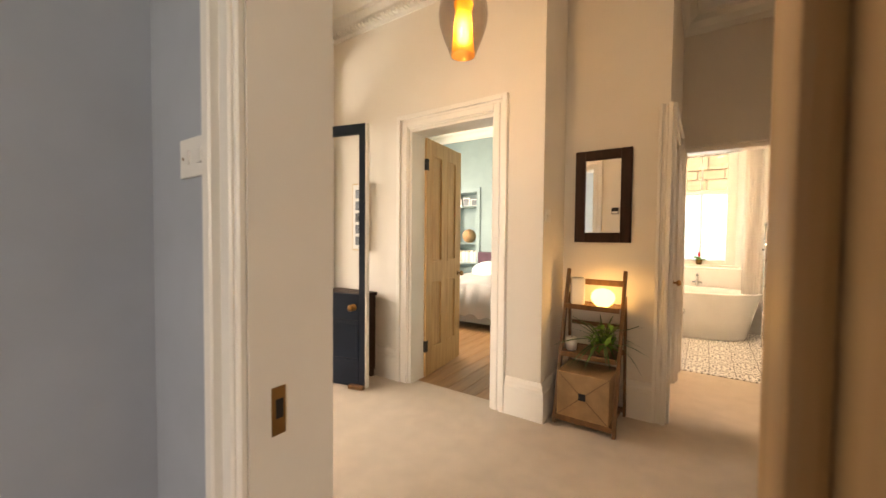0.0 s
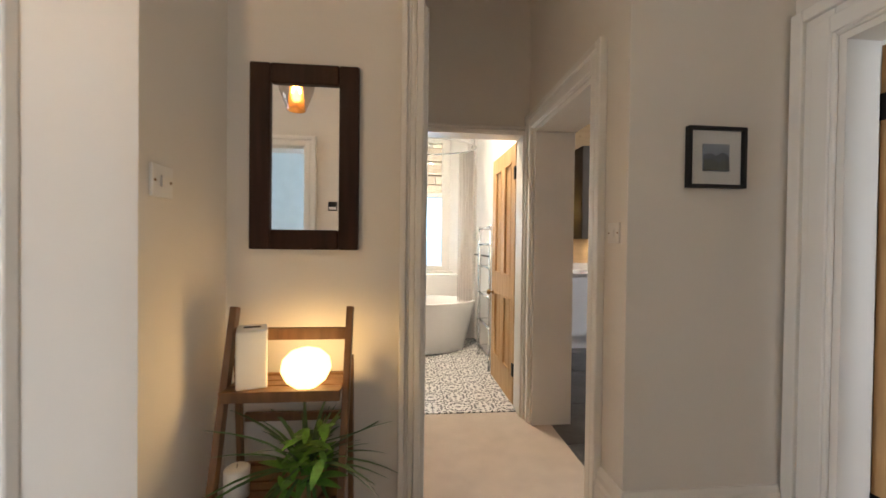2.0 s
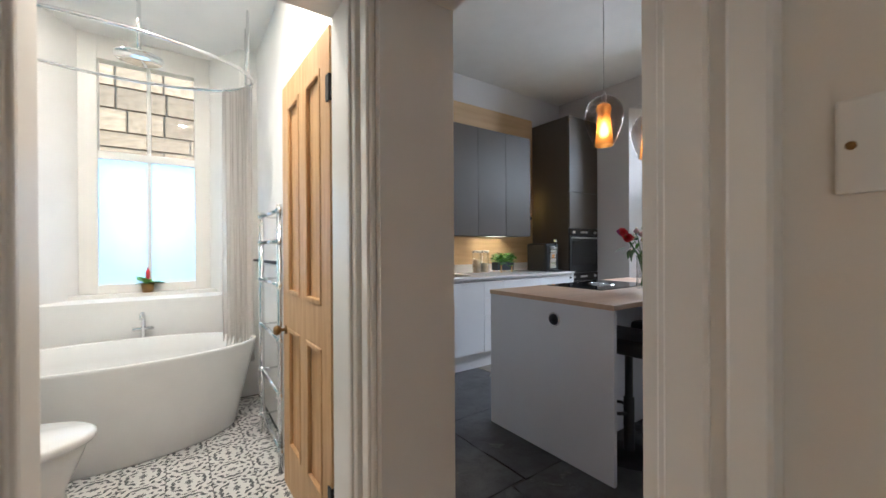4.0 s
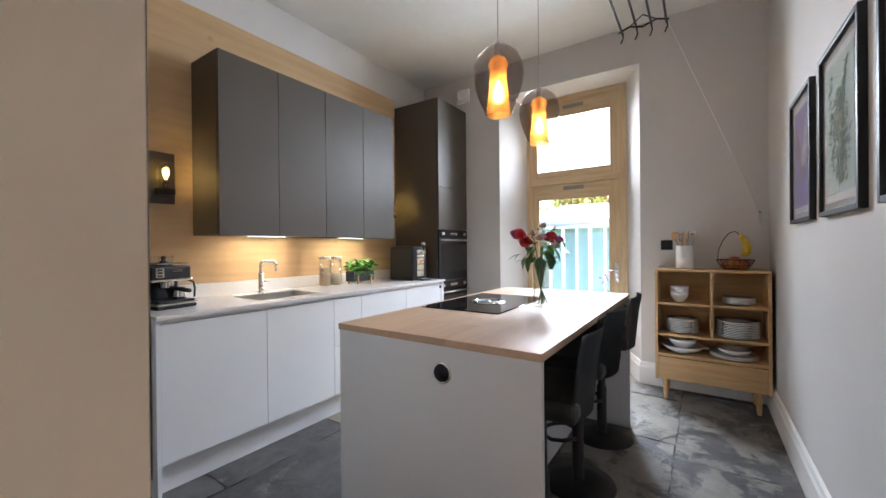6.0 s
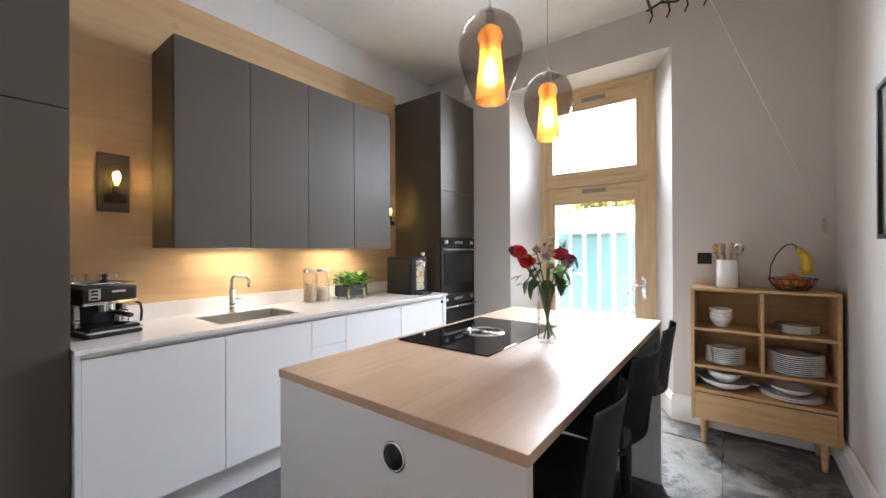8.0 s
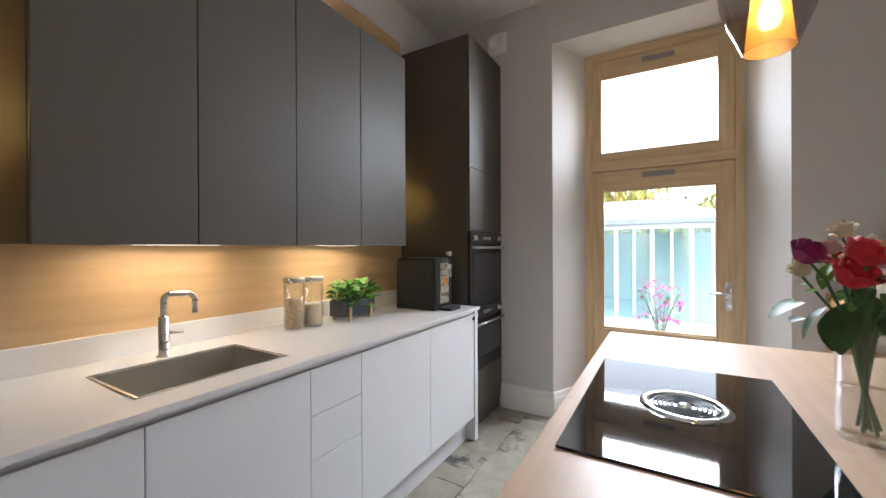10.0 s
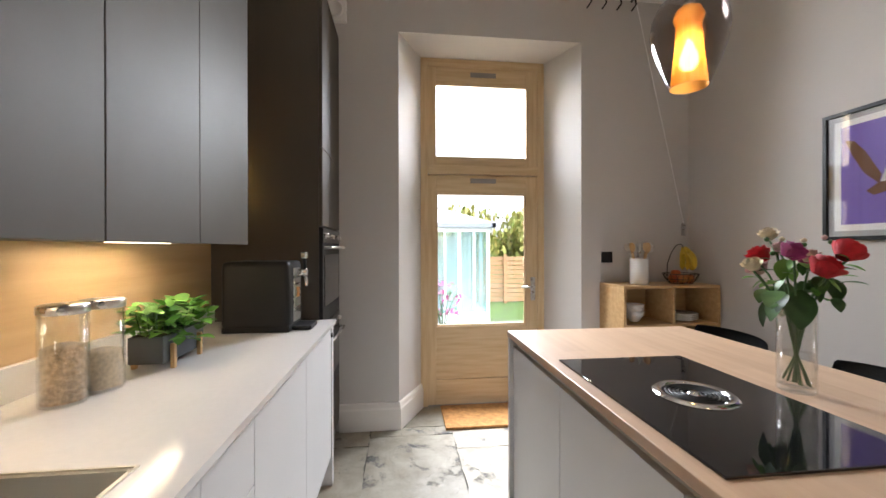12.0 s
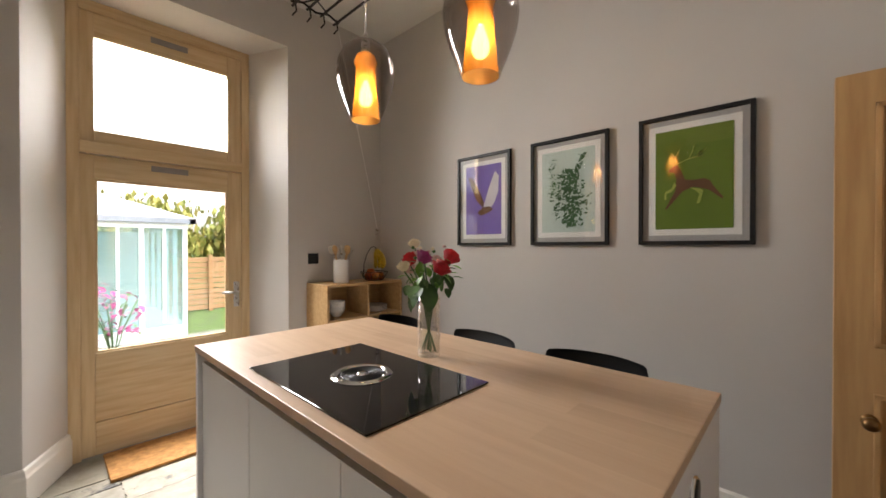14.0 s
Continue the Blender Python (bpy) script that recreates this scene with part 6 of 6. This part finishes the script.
ch = thing("hall_chest", -2.36, 1.80, 0, 0, "dark wooden chest behind the open front door", "chest")
part("body", boxes((-0.24, 0.24, -0.09, 0.095, 0.06, 0.73), bevel=0.004), DARKWOOD, ch)
part("top", boxes((-0.26, 0.26, -0.105, 0.1, 0.73, 0.76), bevel=0.005), DARKWOOD, ch)
for x in (-0.2, 0.2):
    for y in (-0.06, 0.07):
        part("foot", boxes((x - 0.03, x + 0.03, y - 0.02, y + 0.02, 0, 0.06)), DARKWOOD, ch)
kp = thing("strike_plate", -0.3995, -0.115, 0.90, 90, "worn brass strike plate in the door lining", "strike plate")
part("plate", boxes((-0.02, 0.010, -0.003, 0, -0.05, 0.05), bevel=0.001), BRASS, kp)
part("keep", boxes((-0.012, 0.004, -0.0045, -0.003, -0.015, 0.025)), BLACK, kp)

# ---- bathroom things ----
bt = thing("bathtub", 0.09, 5.51, 0, 0, "freestanding white oval bathtub under the window", "bathtub")
prof = [(0.80, 0.0), (0.84, 0.02), (0.90, 0.25), (0.97, 0.50), (1.0, 0.60), (1.005, 0.615), (0.99, 0.622), (0.965, 0.61), (0.93, 0.5), (0.83, 0.2), (0.7, 0.14), (0, 0.13)]
bm = lathe(prof, 48)
bmesh.ops.transform(bm, matrix=Matrix.Diagonal((0.80, 0.40, 0.95, 1)), verts=bm.verts)
part("tub", bm, CERAMIC, bt)
part("overflow", lathe([(0, 0.01), (0.02, 0.008), (0.022, 0)], 16, at=(0.0, 0.0, 0.13)), CHROME, bt)
tx = thing("bath_tap", 0.22, 5.86, 0.57, 0, "chrome deck bath tap behind the tub", "tap")
part("body", tube([(0, 0.06, -0.57), (0, 0.06, 0.16), (0, 0.04, 0.19), (0, -0.06, 0.20), (0, -0.09, 0.17)], 0.014, 12), CHROME, tx)
part("crosshead", tube([(-0.06, 0.06, 0.08), (0.06, 0.06, 0.08)], 0.012), CHROME, tx)
tr = thing("towel_rail", 0.885, 4.92, 0, 0, "tall chrome ladder towel rail by the bathroom wall", "towel rail")
for y in (-0.28, 0.28):
    part("post", tube([(0, y, 0), (0, y, 1.46)], 0.016, 12), CHROME, tr)
    for z in (0.12, 0.42, 0.72, 1.02, 1.26, 1.43):
        part("ball_joint", lathe([(0, -0.026), (0.018, -0.018), (0.026, 0), (0.018, 0.018), (0, 0.026)], 12, at=(0, y, z)), CHROME, tr)
for z in (0.12, 0.42, 0.72, 1.02, 1.26, 1.43):
    part("rung", tube([(0, -0.28, z), (0, 0.28, z)], 0.013, 10), CHROME, tr)
    part("bracket", tube([(0, 0.28, z), (0.095, 0.28, z)], 0.007, 8), CHROME, tr)
sh = thing("overhead_shower", 0.24, 5.42, 2.40, 0, "round chrome rain shower hung from the ceiling", "shower")
part("pipe", tube([(0, 0, 0.01), (0, 0, 0.46)], 0.011, 10), CHROME, sh)
part("head", lathe([(0, 0.03), (0.03, 0.025), (0.11, 0.008), (0.125, 0.0), (0.12, -0.012), (0, -0.012)], 32), CHROME, sh)
part("collar", lathe([(0.011, 0.44), (0.035, 0.45), (0.035, 0.46)], 20), CHROME, sh)
rr = thing("shower_rail", 0.08, 5.50, 2.42, 0, "oval chrome shower curtain rail round the tub", "curtain rail")
ov_pts = [(0.80 * math.cos(radians(a)), 0.42 * math.sin(radians(a)), 0) for a in range(0, 361, 10)]
part("rail", tube(ov_pts, 0.011, 10), CHROME, rr)
for a in (15, 165, 200, 340):
    x, y = 0.80 * math.cos(radians(a)), 0.42 * math.sin(radians(a))
    part("ceiling_post", tube([(x, y, 0), (x, y, 0.44)], 0.009, 8), CHROME, rr)
cu = thing("shower_curtain", 0.08, 5.50, 0.4, 0, "cream shower curtain drawn to the end of its rail", "shower curtain")
bm = bmesh.new()
rows = []
n = 70
for z, sp_ in ((0.0, 1.0), (0.6, 1.0), (1.4, 0.95), (2.0, 0.9)):
    row = []
    for i in range(n + 1):
        a = radians(2 + 34 * i / n)
        wob = 0.022 * math.sin(i * 0.9) * sp_ + 0.008 * math.sin(i * 0.4 + z * 3)
        row.append(bm.verts.new(((0.78 + wob) * math.cos(a), (0.41 + wob * 0.7) * math.sin(a), z)))
    rows.append(row)
for a, b in zip(rows, rows[1:]):
    for i in range(n):
        bm.faces.new((a[i], a[i + 1], b[i + 1], b[i])).smooth = True
bmesh.ops.solidify(bm, geom=bm.faces[:], thickness=0.002)
part("cloth", bm, CURTAIN, cu)
for i in range(9):
    a = radians(3 + 32 * i / 8)
    part("ring", tube(arc((0.79 * math.cos(a), 0.415 * math.sin(a), 2.01), 0.018, 0, 360, 12, "xz"), 0.002, 5), CHROME, cu)
wc = thing("toilet", -0.15, 4.68, 0, 0, "white ceramic toilet with a closed lid", "toilet")
bm = lathe([(0, 0), (0.13, 0.0), (0.14, 0.05), (0.13, 0.2), (0.17, 0.34), (0.185, 0.40), (0, 0.40)], 28)
bmesh.ops.transform(bm, matrix=Matrix.Diagonal((1.4, 1.0, 1, 1)), verts=bm.verts)
part("bowl", bm, CERAMIC, wc)
bm = lathe([(0, 0.40), (0.19, 0.40), (0.195, 0.41), (0.195, 0.43), (0.185, 0.44), (0, 0.445)], 32)
bmesh.ops.transform(bm, matrix=Matrix.Diagonal((1.45, 1.0, 1, 1)), verts=bm.verts)
part("lid", bm, CERAMIC, wc)
part("cistern", boxes((-0.58, -0.30, -0.19, 0.19, 0.0, 0.82), bevel=0.015), CERAMIC, wc)
sa = thing("ceiling_alarm", 0.62, 5.1, BH, 0, "round white ceiling alarm in the bathroom", "smoke alarm")
part("cover", lathe([(0, -0.03), (0.04, -0.03), (0.055, -0.015), (0.06, 0.0)], 24), PLASTIC, sa)
for x, y in ((0.5, 4.25), (-0.3, 5.3)):
    dl = thing("downlight", x, y, BH, 0, "recessed ceiling downlight, lit", "downlight", "bathroom downlights")
    part("rim", lathe([(0.068, 0), (0.06, -0.006), (0.052, -0.004), (0.052, 0)], 24), CHROME, dl)
sv = thing("sill_plant", 0.23, 6.27, 0.88, 0, "small red-flowered plant in a pot on the sill", "potted plant")
part("pot", lathe([(0, 0), (0.035, 0.0), (0.045, 0.075), (0.04, 0.075), (0, 0.06)], 18), BRASS, sv)
for i in range(12):
    leaf_part(lm, sv, (0, 0, 0.065), random.uniform(5, 55), i * 30, random.uniform(1.4, 2.4))
part("bloom", lathe([(0, 0.09), (0.012, 0.11), (0.014, 0.16), (0, 0.2)], 10), RED, sv)

# ---- bedroom things ----
bedt = thing("bed", -2.47, 4.82, 0, 0, "double bed with a white cover and mint pillow", "bed")
part("base", boxes((-0.74, 0.74, -0.82, 0.88, 0.06, 0.30), bevel=0.02), GREYMOUNT, bedt)
bm = bmesh.new()
n = 40
for_rows = []
for j in range(13):
    u = j / 12
    row = []
    for i in range(n + 1):
        v = -1 + 2 * i / n
        fx, fy = v * 0.84, -0.94 + 1.7 * u
        edge = max(abs(v) - 0.86, 0) / 0.14
        end = max(0.09 - u, 0) / 0.09
        drop = max(edge, end)
        z = 0.60 + 0.012 * math.sin(9 * v + 4 * u) - 0.42 * min(1, drop) ** 1.4 + 0.02 * math.sin(i * 1.1 + j) * drop
        row.append(bm.verts.new((fx * (1 - 0.03 * edge), fy + 0.02 * math.sin(i * 1.3) * end, z)))
    for_rows.append(row)
for a, b in zip(for_rows, for_rows[1:]):
    for i in range(n):
        bm.faces.new((a[i], a[i + 1], b[i + 1], b[i])).smooth = True
bmesh.ops.solidify(bm, geom=bm.faces[:], thickness=0.02)
part("bedspread", bm, LINEN, bedt, "white rumpled bedspread")
part("mattress", boxes((-0.72, 0.72, -0.8, 0.87, 0.30, 0.55), bevel=0.04), LINEN, bedt)
part("headboard", boxes((-0.76, 0.76, 0.88, 0.96, 0.1, 0.98), bevel=0.03), surf("plum_headboard", (0.09, 0.045, 0.07), 0.9, bump=0.3), bedt)
for x, mt, z in ((-0.38, MINT, 0.62), (0.36, MINT, 0.62), (-0.40, LINEN, 0.60)):
    bm = lathe([(0, 0), (0.2, 0.01), (0.30, 0.04), (0.33, 0.075), (0.30, 0.11), (0.2, 0.145), (0, 0.155)], 24, squash=0.62)
    bmesh.ops.transform(bm, matrix=pose(x, 0.66 if mt is MINT else 0.78, z, 42), verts=bm.verts)
    part("pillow", bm, mt, bedt)
for z in (0.74, 1.12, 1.84):
    s = thing("alcove_shelf", -3.63, 5.95, z, 0, "teal painted shelf across the alcove", "shelf", "alcove shelves")
    part("board", boxes((-0.318, 0.318, -0.14, 0.128, 0, 0.022)), TEAL, s)
gl = thing("wicker_globe", -3.55, 5.93, 1.142, 0, "round pale wicker ball on the alcove shelf", "wicker ball")
part("ball", lathe([(0.03, 0)] + [(0.135 * math.sin(radians(a)), 0.135 - 0.135 * math.cos(radians(a))) for a in range(20, 171, 15)] + [(0, 0.27)], 24), CARD, gl)
for i, (x, h_) in enumerate(((-3.80, 0.15), (-3.62, 0.17), (-3.44, 0.14))):
    ph = thing("photo_frame", x, 5.93, 1.862, 8 * (i - 1), "small white photo frame on the alcove shelf", "photo frame")
    part("frame", boxes((-0.075, 0.075, -0.008, 0.008, 0, h_), bevel=0.002), PAPER, ph)
    part("photo", boxes((-0.055, 0.055, -0.010, -0.008, 0.02, h_ - 0.02)), MOUNTAIN, ph)
inks = (PINK, SAGE, PAPER, BLUE, MINT, IVORY)
x = -3.92
i = 0
while x < -3.36:
    wd = 0.02 + 0.017 * ((i * 7) % 4) / 3
    bk = thing("book", x, 5.90, 0.762, 0, "upright book on the alcove shelf", "book", "books in the alcove")
    part("cover", boxes((0, wd, 0, 0.15, 0, 0.19 + 0.02 * (i % 3)), bevel=0.001), inks[i % 6], bk)
    x += wd + 0.003
    i += 1

# ---- outside ----
GRASS = surf("lawn", (0.09, 0.17, 0.035), 0.95, var=0.3, scale=3, bump=1.0, bscale=60)
PATIO = surf("pale_patio", (0.20, 0.20, 0.17), 0.9, var=0.12, scale=4, bump=0.3)
HEDGE = surf("hedge_leaf", (0.22, 0.30, 0.07), 0.7, var=0.4, scale=5, bump=0.2, col2=(0.42, 0.34, 0.10))
FENCE = wood("larch_fence", (0.42, 0.25, 0.13), (0.33, 0.18, 0.09), "y", 0.7)
FRAMEWHITE = surf("pale_upvc", (0.62, 0.70, 0.72), 0.4, var=0.02)
ROOFING = surf("grey_roof_sheet", (0.45, 0.47, 0.50), 0.5, var=0.08)
SANDSTONE = surf("sandstone_block", (0.50, 0.38, 0.24), 0.9, var=0.2, scale=6, bump=0.6, bscale=30, piece=0.3)
setting("ground", boxes((-300, 300, -300, 300, -0.55, -0.30)), GRASS, "lawn around the house reaching the horizon", "ground")
setting("patio", boxes((5.46, 9.3, 0.5, 9.0, -0.30, -0.06)), PATIO, "pale stone patio outside the garden door", "pavement")
setting("ground_bed", boxes((-4.9, 5.46, -3.6, 6.5, -0.30, -0.081)), GROUT, "concrete slab under the house", "ground")
cs = thing("conservatory", 9.2, 3.3, -0.06, 0, "pale framed glass conservatory with a low grey roof", "conservatory")
part("plinth", boxes((0, 2.6, 0, 3.4, 0, 0.18)), FRAMEWHITE, cs)
for y in (0.0, 0.55, 1.10, 1.65, 2.2, 2.75, 3.34):
    part("post", boxes((0, 0.07, y, y + 0.06, 0.18, 1.78)), FRAMEWHITE, cs)
    if y < 3:
        part("mullion", boxes((0.01, 0.06, y + 0.28, y + 0.32, 0.24, 1.72)), FRAMEWHITE, cs)
for x in (0.65, 1.3, 1.95, 2.53):
    part("post", boxes((x, x + 0.07, 0, 0.06, 0.18, 1.78)), FRAMEWHITE, cs)
part("top_rail", boxes((-0.02, 0.09, -0.02, 3.42, 1.70, 1.80), (0.09, 2.6, -0.02, 0.08, 1.70, 1.80)), FRAMEWHITE, cs)
part("gutter", boxes((-0.10, -0.02, -0.10, 3.45, 1.78, 1.86), (-0.10, 2.6, -0.10, -0.02, 1.78, 1.86)), surf("blue_grey_gutter", (0.22, 0.26, 0.32), 0.5), cs)
bm = bmesh.new()
vv = [bm.verts.new(p) for p in ((-0.1, -0.1, 1.86), (2.7, -0.1, 1.86), (2.7, 3.5, 1.86), (-0.1, 3.5, 1.86), (1.1, 1.0, 2.30), (1.6, 1.0, 2.30), (1.6, 2.5, 2.30), (1.1, 2.5, 2.30))]
for q in ((0, 1, 5, 4), (1, 2, 6, 5), (2, 3, 7, 6), (3, 0, 4, 7), (4, 5, 6, 7), (3, 2, 1, 0)):
    bm.faces.new([vv[i] for i in q])
part("roof", bm, ROOFING, cs)
part("glass", boxes((0.03, 0.036, 0.0, 3.4, 0.18, 1.7)), pane_glass("conservatory_glass", (0.75, 0.9, 0.92), 1.6, haze=0.25), cs).visible_shadow = False
part("inner_wall", boxes((2.5, 2.53, 0.1, 3.4, 0.18, 1.7)), PALE, cs)
fe = thing("garden_fence", 13.2, -4.0, -0.30, 0, "brown horizontal board garden fence", "fence")
for i in range(10):
    part("board", boxes((0, 0.025, 0, 14, 0.05 + i * 0.135, 0.165 + i * 0.135)), FENCE, fe)
for i in range(8):
    part("post", boxes((-0.05, 0.0, i * 1.95, i * 1.95 + 0.09, 0, 1.45)), FENCE, fe)


def tree(x, y, h, r, seed, material, label):
    random.seed(seed)
    t = thing("tree", x, y, -0.30, 0, label, "tree", "garden trees")
    bm = tube([(0, 0, 0), (0.1, 0.05, h * 0.3), (0.0, 0.1, h * 0.6)], 0.16, 10, taper=0.07)
    for k in range(7):
        a = k * 0.9
        tube([(0.05, 0.05, h * (0.25 + 0.05 * k)), (0.5 * r * math.cos(a), 0.5 * r * math.sin(a), h * (0.45 + 0.05 * k)), (0.8 * r * math.cos(a), 0.8 * r * math.sin(a), h * (0.5 + 0.06 * k))], 0.05, 6, bm, taper=0.012)
    part("trunk", bm, DARKWOOD, t)
    vs_, fs_ = [], []
    for c in range(110):
        d = Vector((random.gauss(0, 1), random.gauss(0, 1), random.gauss(0, 0.8))).normalized() * r * random.uniform(0.35, 1.0)
        cx, cy, cz = d.x, d.y, h * 0.55 + d.z * 0.8
        for q in range(48):
            p = Vector((cx + random.gauss(0, r * 0.14), cy + random.gauss(0, r * 0.14), cz + random.gauss(0, r * 0.1)))
            m = Euler((random.uniform(0, 6), random.uniform(0, 6), 0)).to_matrix()
            s = random.uniform(0.09, 0.2)
            b0 = len(vs_)
            for e_ in ((-s, 0, 0), (0, -s * 0.5, 0), (s, 0, 0), (0, s * 0.5, 0)):
                vs_.append(p + m @ Vector(e_))
            fs_.append((b0, b0 + 1, b0 + 2, b0 + 3))
    me = bpy.data.meshes.new("crown")
    me.from_pydata(vs_, [], fs_)
    me.materials.append(material)
    o = new("crown", me)
    o.parent = t


AUTUMN = surf("autumn_leaf", (0.50, 0.36, 0.10), 0.7, var=0.4, scale=3, bump=0, col2=(0.26, 0.32, 0.07))
tree(15.5, 6.0, 4.2, 1.9, 3, AUTUMN, "autumn tree with yellowing leaves beyond the fence")
tree(16.5, 3.0, 3.4, 1.7, 4, HEDGE, "green garden tree beyond the fence")
tree(17.0, -0.5, 3.2, 1.8, 5, HEDGE, "green garden tree beyond the fence")
tree(-4.2, -5.5, 3.4, 1.7, 7, HEDGE, "green garden tree beyond the porch window")
rb = thing("rose_bush", 8.2, 4.3, -0.06, 0, "small red-leaved shrub on the patio", "shrub")
random.seed(9)
lm3 = leaf_mesh("leaf", 0.09, 0.03, MAGENTA, 0.3, 0.2)
for i in range(9):
    a = i * 0.7
    part("stem", tube([(0, 0, 0), (0.1 * math.cos(a), 0.1 * math.sin(a), 0.4), (0.25 * math.cos(a), 0.25 * math.sin(a), 0.75)], 0.008, 6), STEM, rb)
for i in range(150):
    a, z = random.uniform(0, 6.28), random.uniform(0.3, 0.95)
    q = 0.3 * random.random() ** 0.5
    leaf_part(lm3 if i % 3 else lm2, rb, (q * math.cos(a), q * math.sin(a), z), random.uniform(-40, 40), random.uniform(0, 360), random.uniform(0.7, 1.2))

# ---- pieces of floors and walls ----
def stone_mesh(name, w, d, t, material, bevel=0.008, rough=0.0, seed=0):
    random.seed(seed)
    bm = bmesh.new()
    nx, ny = 11, 9
    top = [[None] * (ny + 1) for _ in range(nx + 1)]
    for i in range(nx + 1):
        for j in range(ny + 1):
            u, v = i / nx, j / ny
            edge = i in (0, nx) or j in (0, ny)
            jx = random.uniform(-rough, rough) if edge else 0
            jy = random.uniform(-rough, rough) if edge else 0
            z = (-bevel * 0.5 if edge else random.uniform(-0.06, 0.06) * bevel)
            top[i][j] = bm.verts.new(((u - 0.5) * w + jx, (v - 0.5) * d + jy, z))
    for i in range(nx):
        for j in range(ny):
            bm.faces.new((top[i][j], top[i + 1][j], top[i + 1][j + 1], top[i][j + 1]))
    rim = [top[i][0] for i in range(nx + 1)] + [top[nx][j] for j in range(1, ny + 1)] + [top[i][ny] for i in range(nx - 1, -1, -1)] + [top[0][j] for j in range(ny - 1, 0, -1)]
    low = [bm.verts.new((q.co.x, q.co.y, -t)) for q in rim]
    for i in range(len(rim)):
        k = (i + 1) % len(rim)
        bm.faces.new((rim[k], rim[i], low[i], low[k]))
    return mesh_of(name, bm, material)


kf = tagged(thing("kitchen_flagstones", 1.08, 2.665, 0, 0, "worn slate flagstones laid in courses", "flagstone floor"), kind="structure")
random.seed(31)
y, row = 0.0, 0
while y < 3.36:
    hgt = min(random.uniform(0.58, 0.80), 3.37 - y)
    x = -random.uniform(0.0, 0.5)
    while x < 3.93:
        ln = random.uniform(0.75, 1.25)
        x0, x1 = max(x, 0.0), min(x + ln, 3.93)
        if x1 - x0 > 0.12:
            # Stones nearer the garden door are paler: window glare put into colour, besides wear.
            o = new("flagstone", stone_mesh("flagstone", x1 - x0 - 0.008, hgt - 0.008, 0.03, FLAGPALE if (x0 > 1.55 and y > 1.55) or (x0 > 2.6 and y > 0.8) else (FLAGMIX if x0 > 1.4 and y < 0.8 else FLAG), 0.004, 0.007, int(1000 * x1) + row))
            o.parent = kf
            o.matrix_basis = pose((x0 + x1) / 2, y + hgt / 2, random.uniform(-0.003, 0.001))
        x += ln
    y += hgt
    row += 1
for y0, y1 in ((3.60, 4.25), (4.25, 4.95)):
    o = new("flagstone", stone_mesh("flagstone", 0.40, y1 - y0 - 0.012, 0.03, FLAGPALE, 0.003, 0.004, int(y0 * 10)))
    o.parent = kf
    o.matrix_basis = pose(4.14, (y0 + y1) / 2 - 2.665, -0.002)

bf = tagged(thing("bathroom_tiles", -0.85, 3.73, 0, 0, "black and white patterned cement floor tiles", "tiled floor"), kind="structure")
setting("bathroom_floor", boxes((-0.85, 1.0, 3.72, 6.0, -0.08, -0.004)), GROUT, "grey grout under the bathroom tiles", "floor")
tile = mesh_of("tile", boxes((-0.0985, 0.0985, -0.0985, 0.0985, -0.004, 0.004), bevel=0.001, seg=1), TILE)
for i in range(9):
    for j in range(11):
        o = new("tile", tile)
        o.parent = bf
        o.matrix_basis = pose(0.12 + i * 0.2, 0.10 + j * 0.2, -0.002, 0, 0, 90 * ((i + j) % 4))

bp = tagged(thing("bedroom_boards", -4.7, 2.03, 0, 0, "warm brown bedroom floorboards", "wooden floor"), kind="structure")
setting("bedroom_floor", boxes((-4.7, -0.85, 2.03, 5.9, -0.08, -0.02)), GROUT, "subfloor under the bedroom boards", "floor")
plank = mesh_of("plank", boxes((-0.066, 0.066, 0, 3.8, -0.02, 0.0), bevel=0.0015, seg=1), FLOORWOOD)
for i in range(28):
    o = new("plank", plank)
    o.parent = bp
    o.matrix_basis = pose(0.07 + i * 0.136, 0.0, -0.001)

gw = tagged(thing("garden_stone_wall", -2.2, 7.9, -0.30, 0, "coursed sandstone wall outside the bathroom window", "stone wall"), kind="structure")
part("mortar_core", boxes((0, 5.0, 0.02, 0.3, 0, 5.2)), PATIO, gw)
random.seed(17)
blocks = [mesh_of("stone", boxes((-0.5, 0.5, -0.02, 0.03, -0.5, 0.5), bevel=0.014, seg=1), SANDSTONE)]
z = 0.0
while z < 5.1:
    hh = random.uniform(0.17, 0.26)
    x = -random.uniform(0, 0.3)
    while x < 5.0:
        ww = random.uniform(0.32, 0.7)
        if x > -0.05 and x + ww < 5.05 and z > 1.4:
            o = new("stone", blocks[0])
            o.parent = gw
            o.matrix_basis = pose(x + ww / 2, 0, z + hh / 2) @ Matrix.Diagonal((ww - 0.015, 1, hh - 0.015, 1))
        x += ww
    z += hh
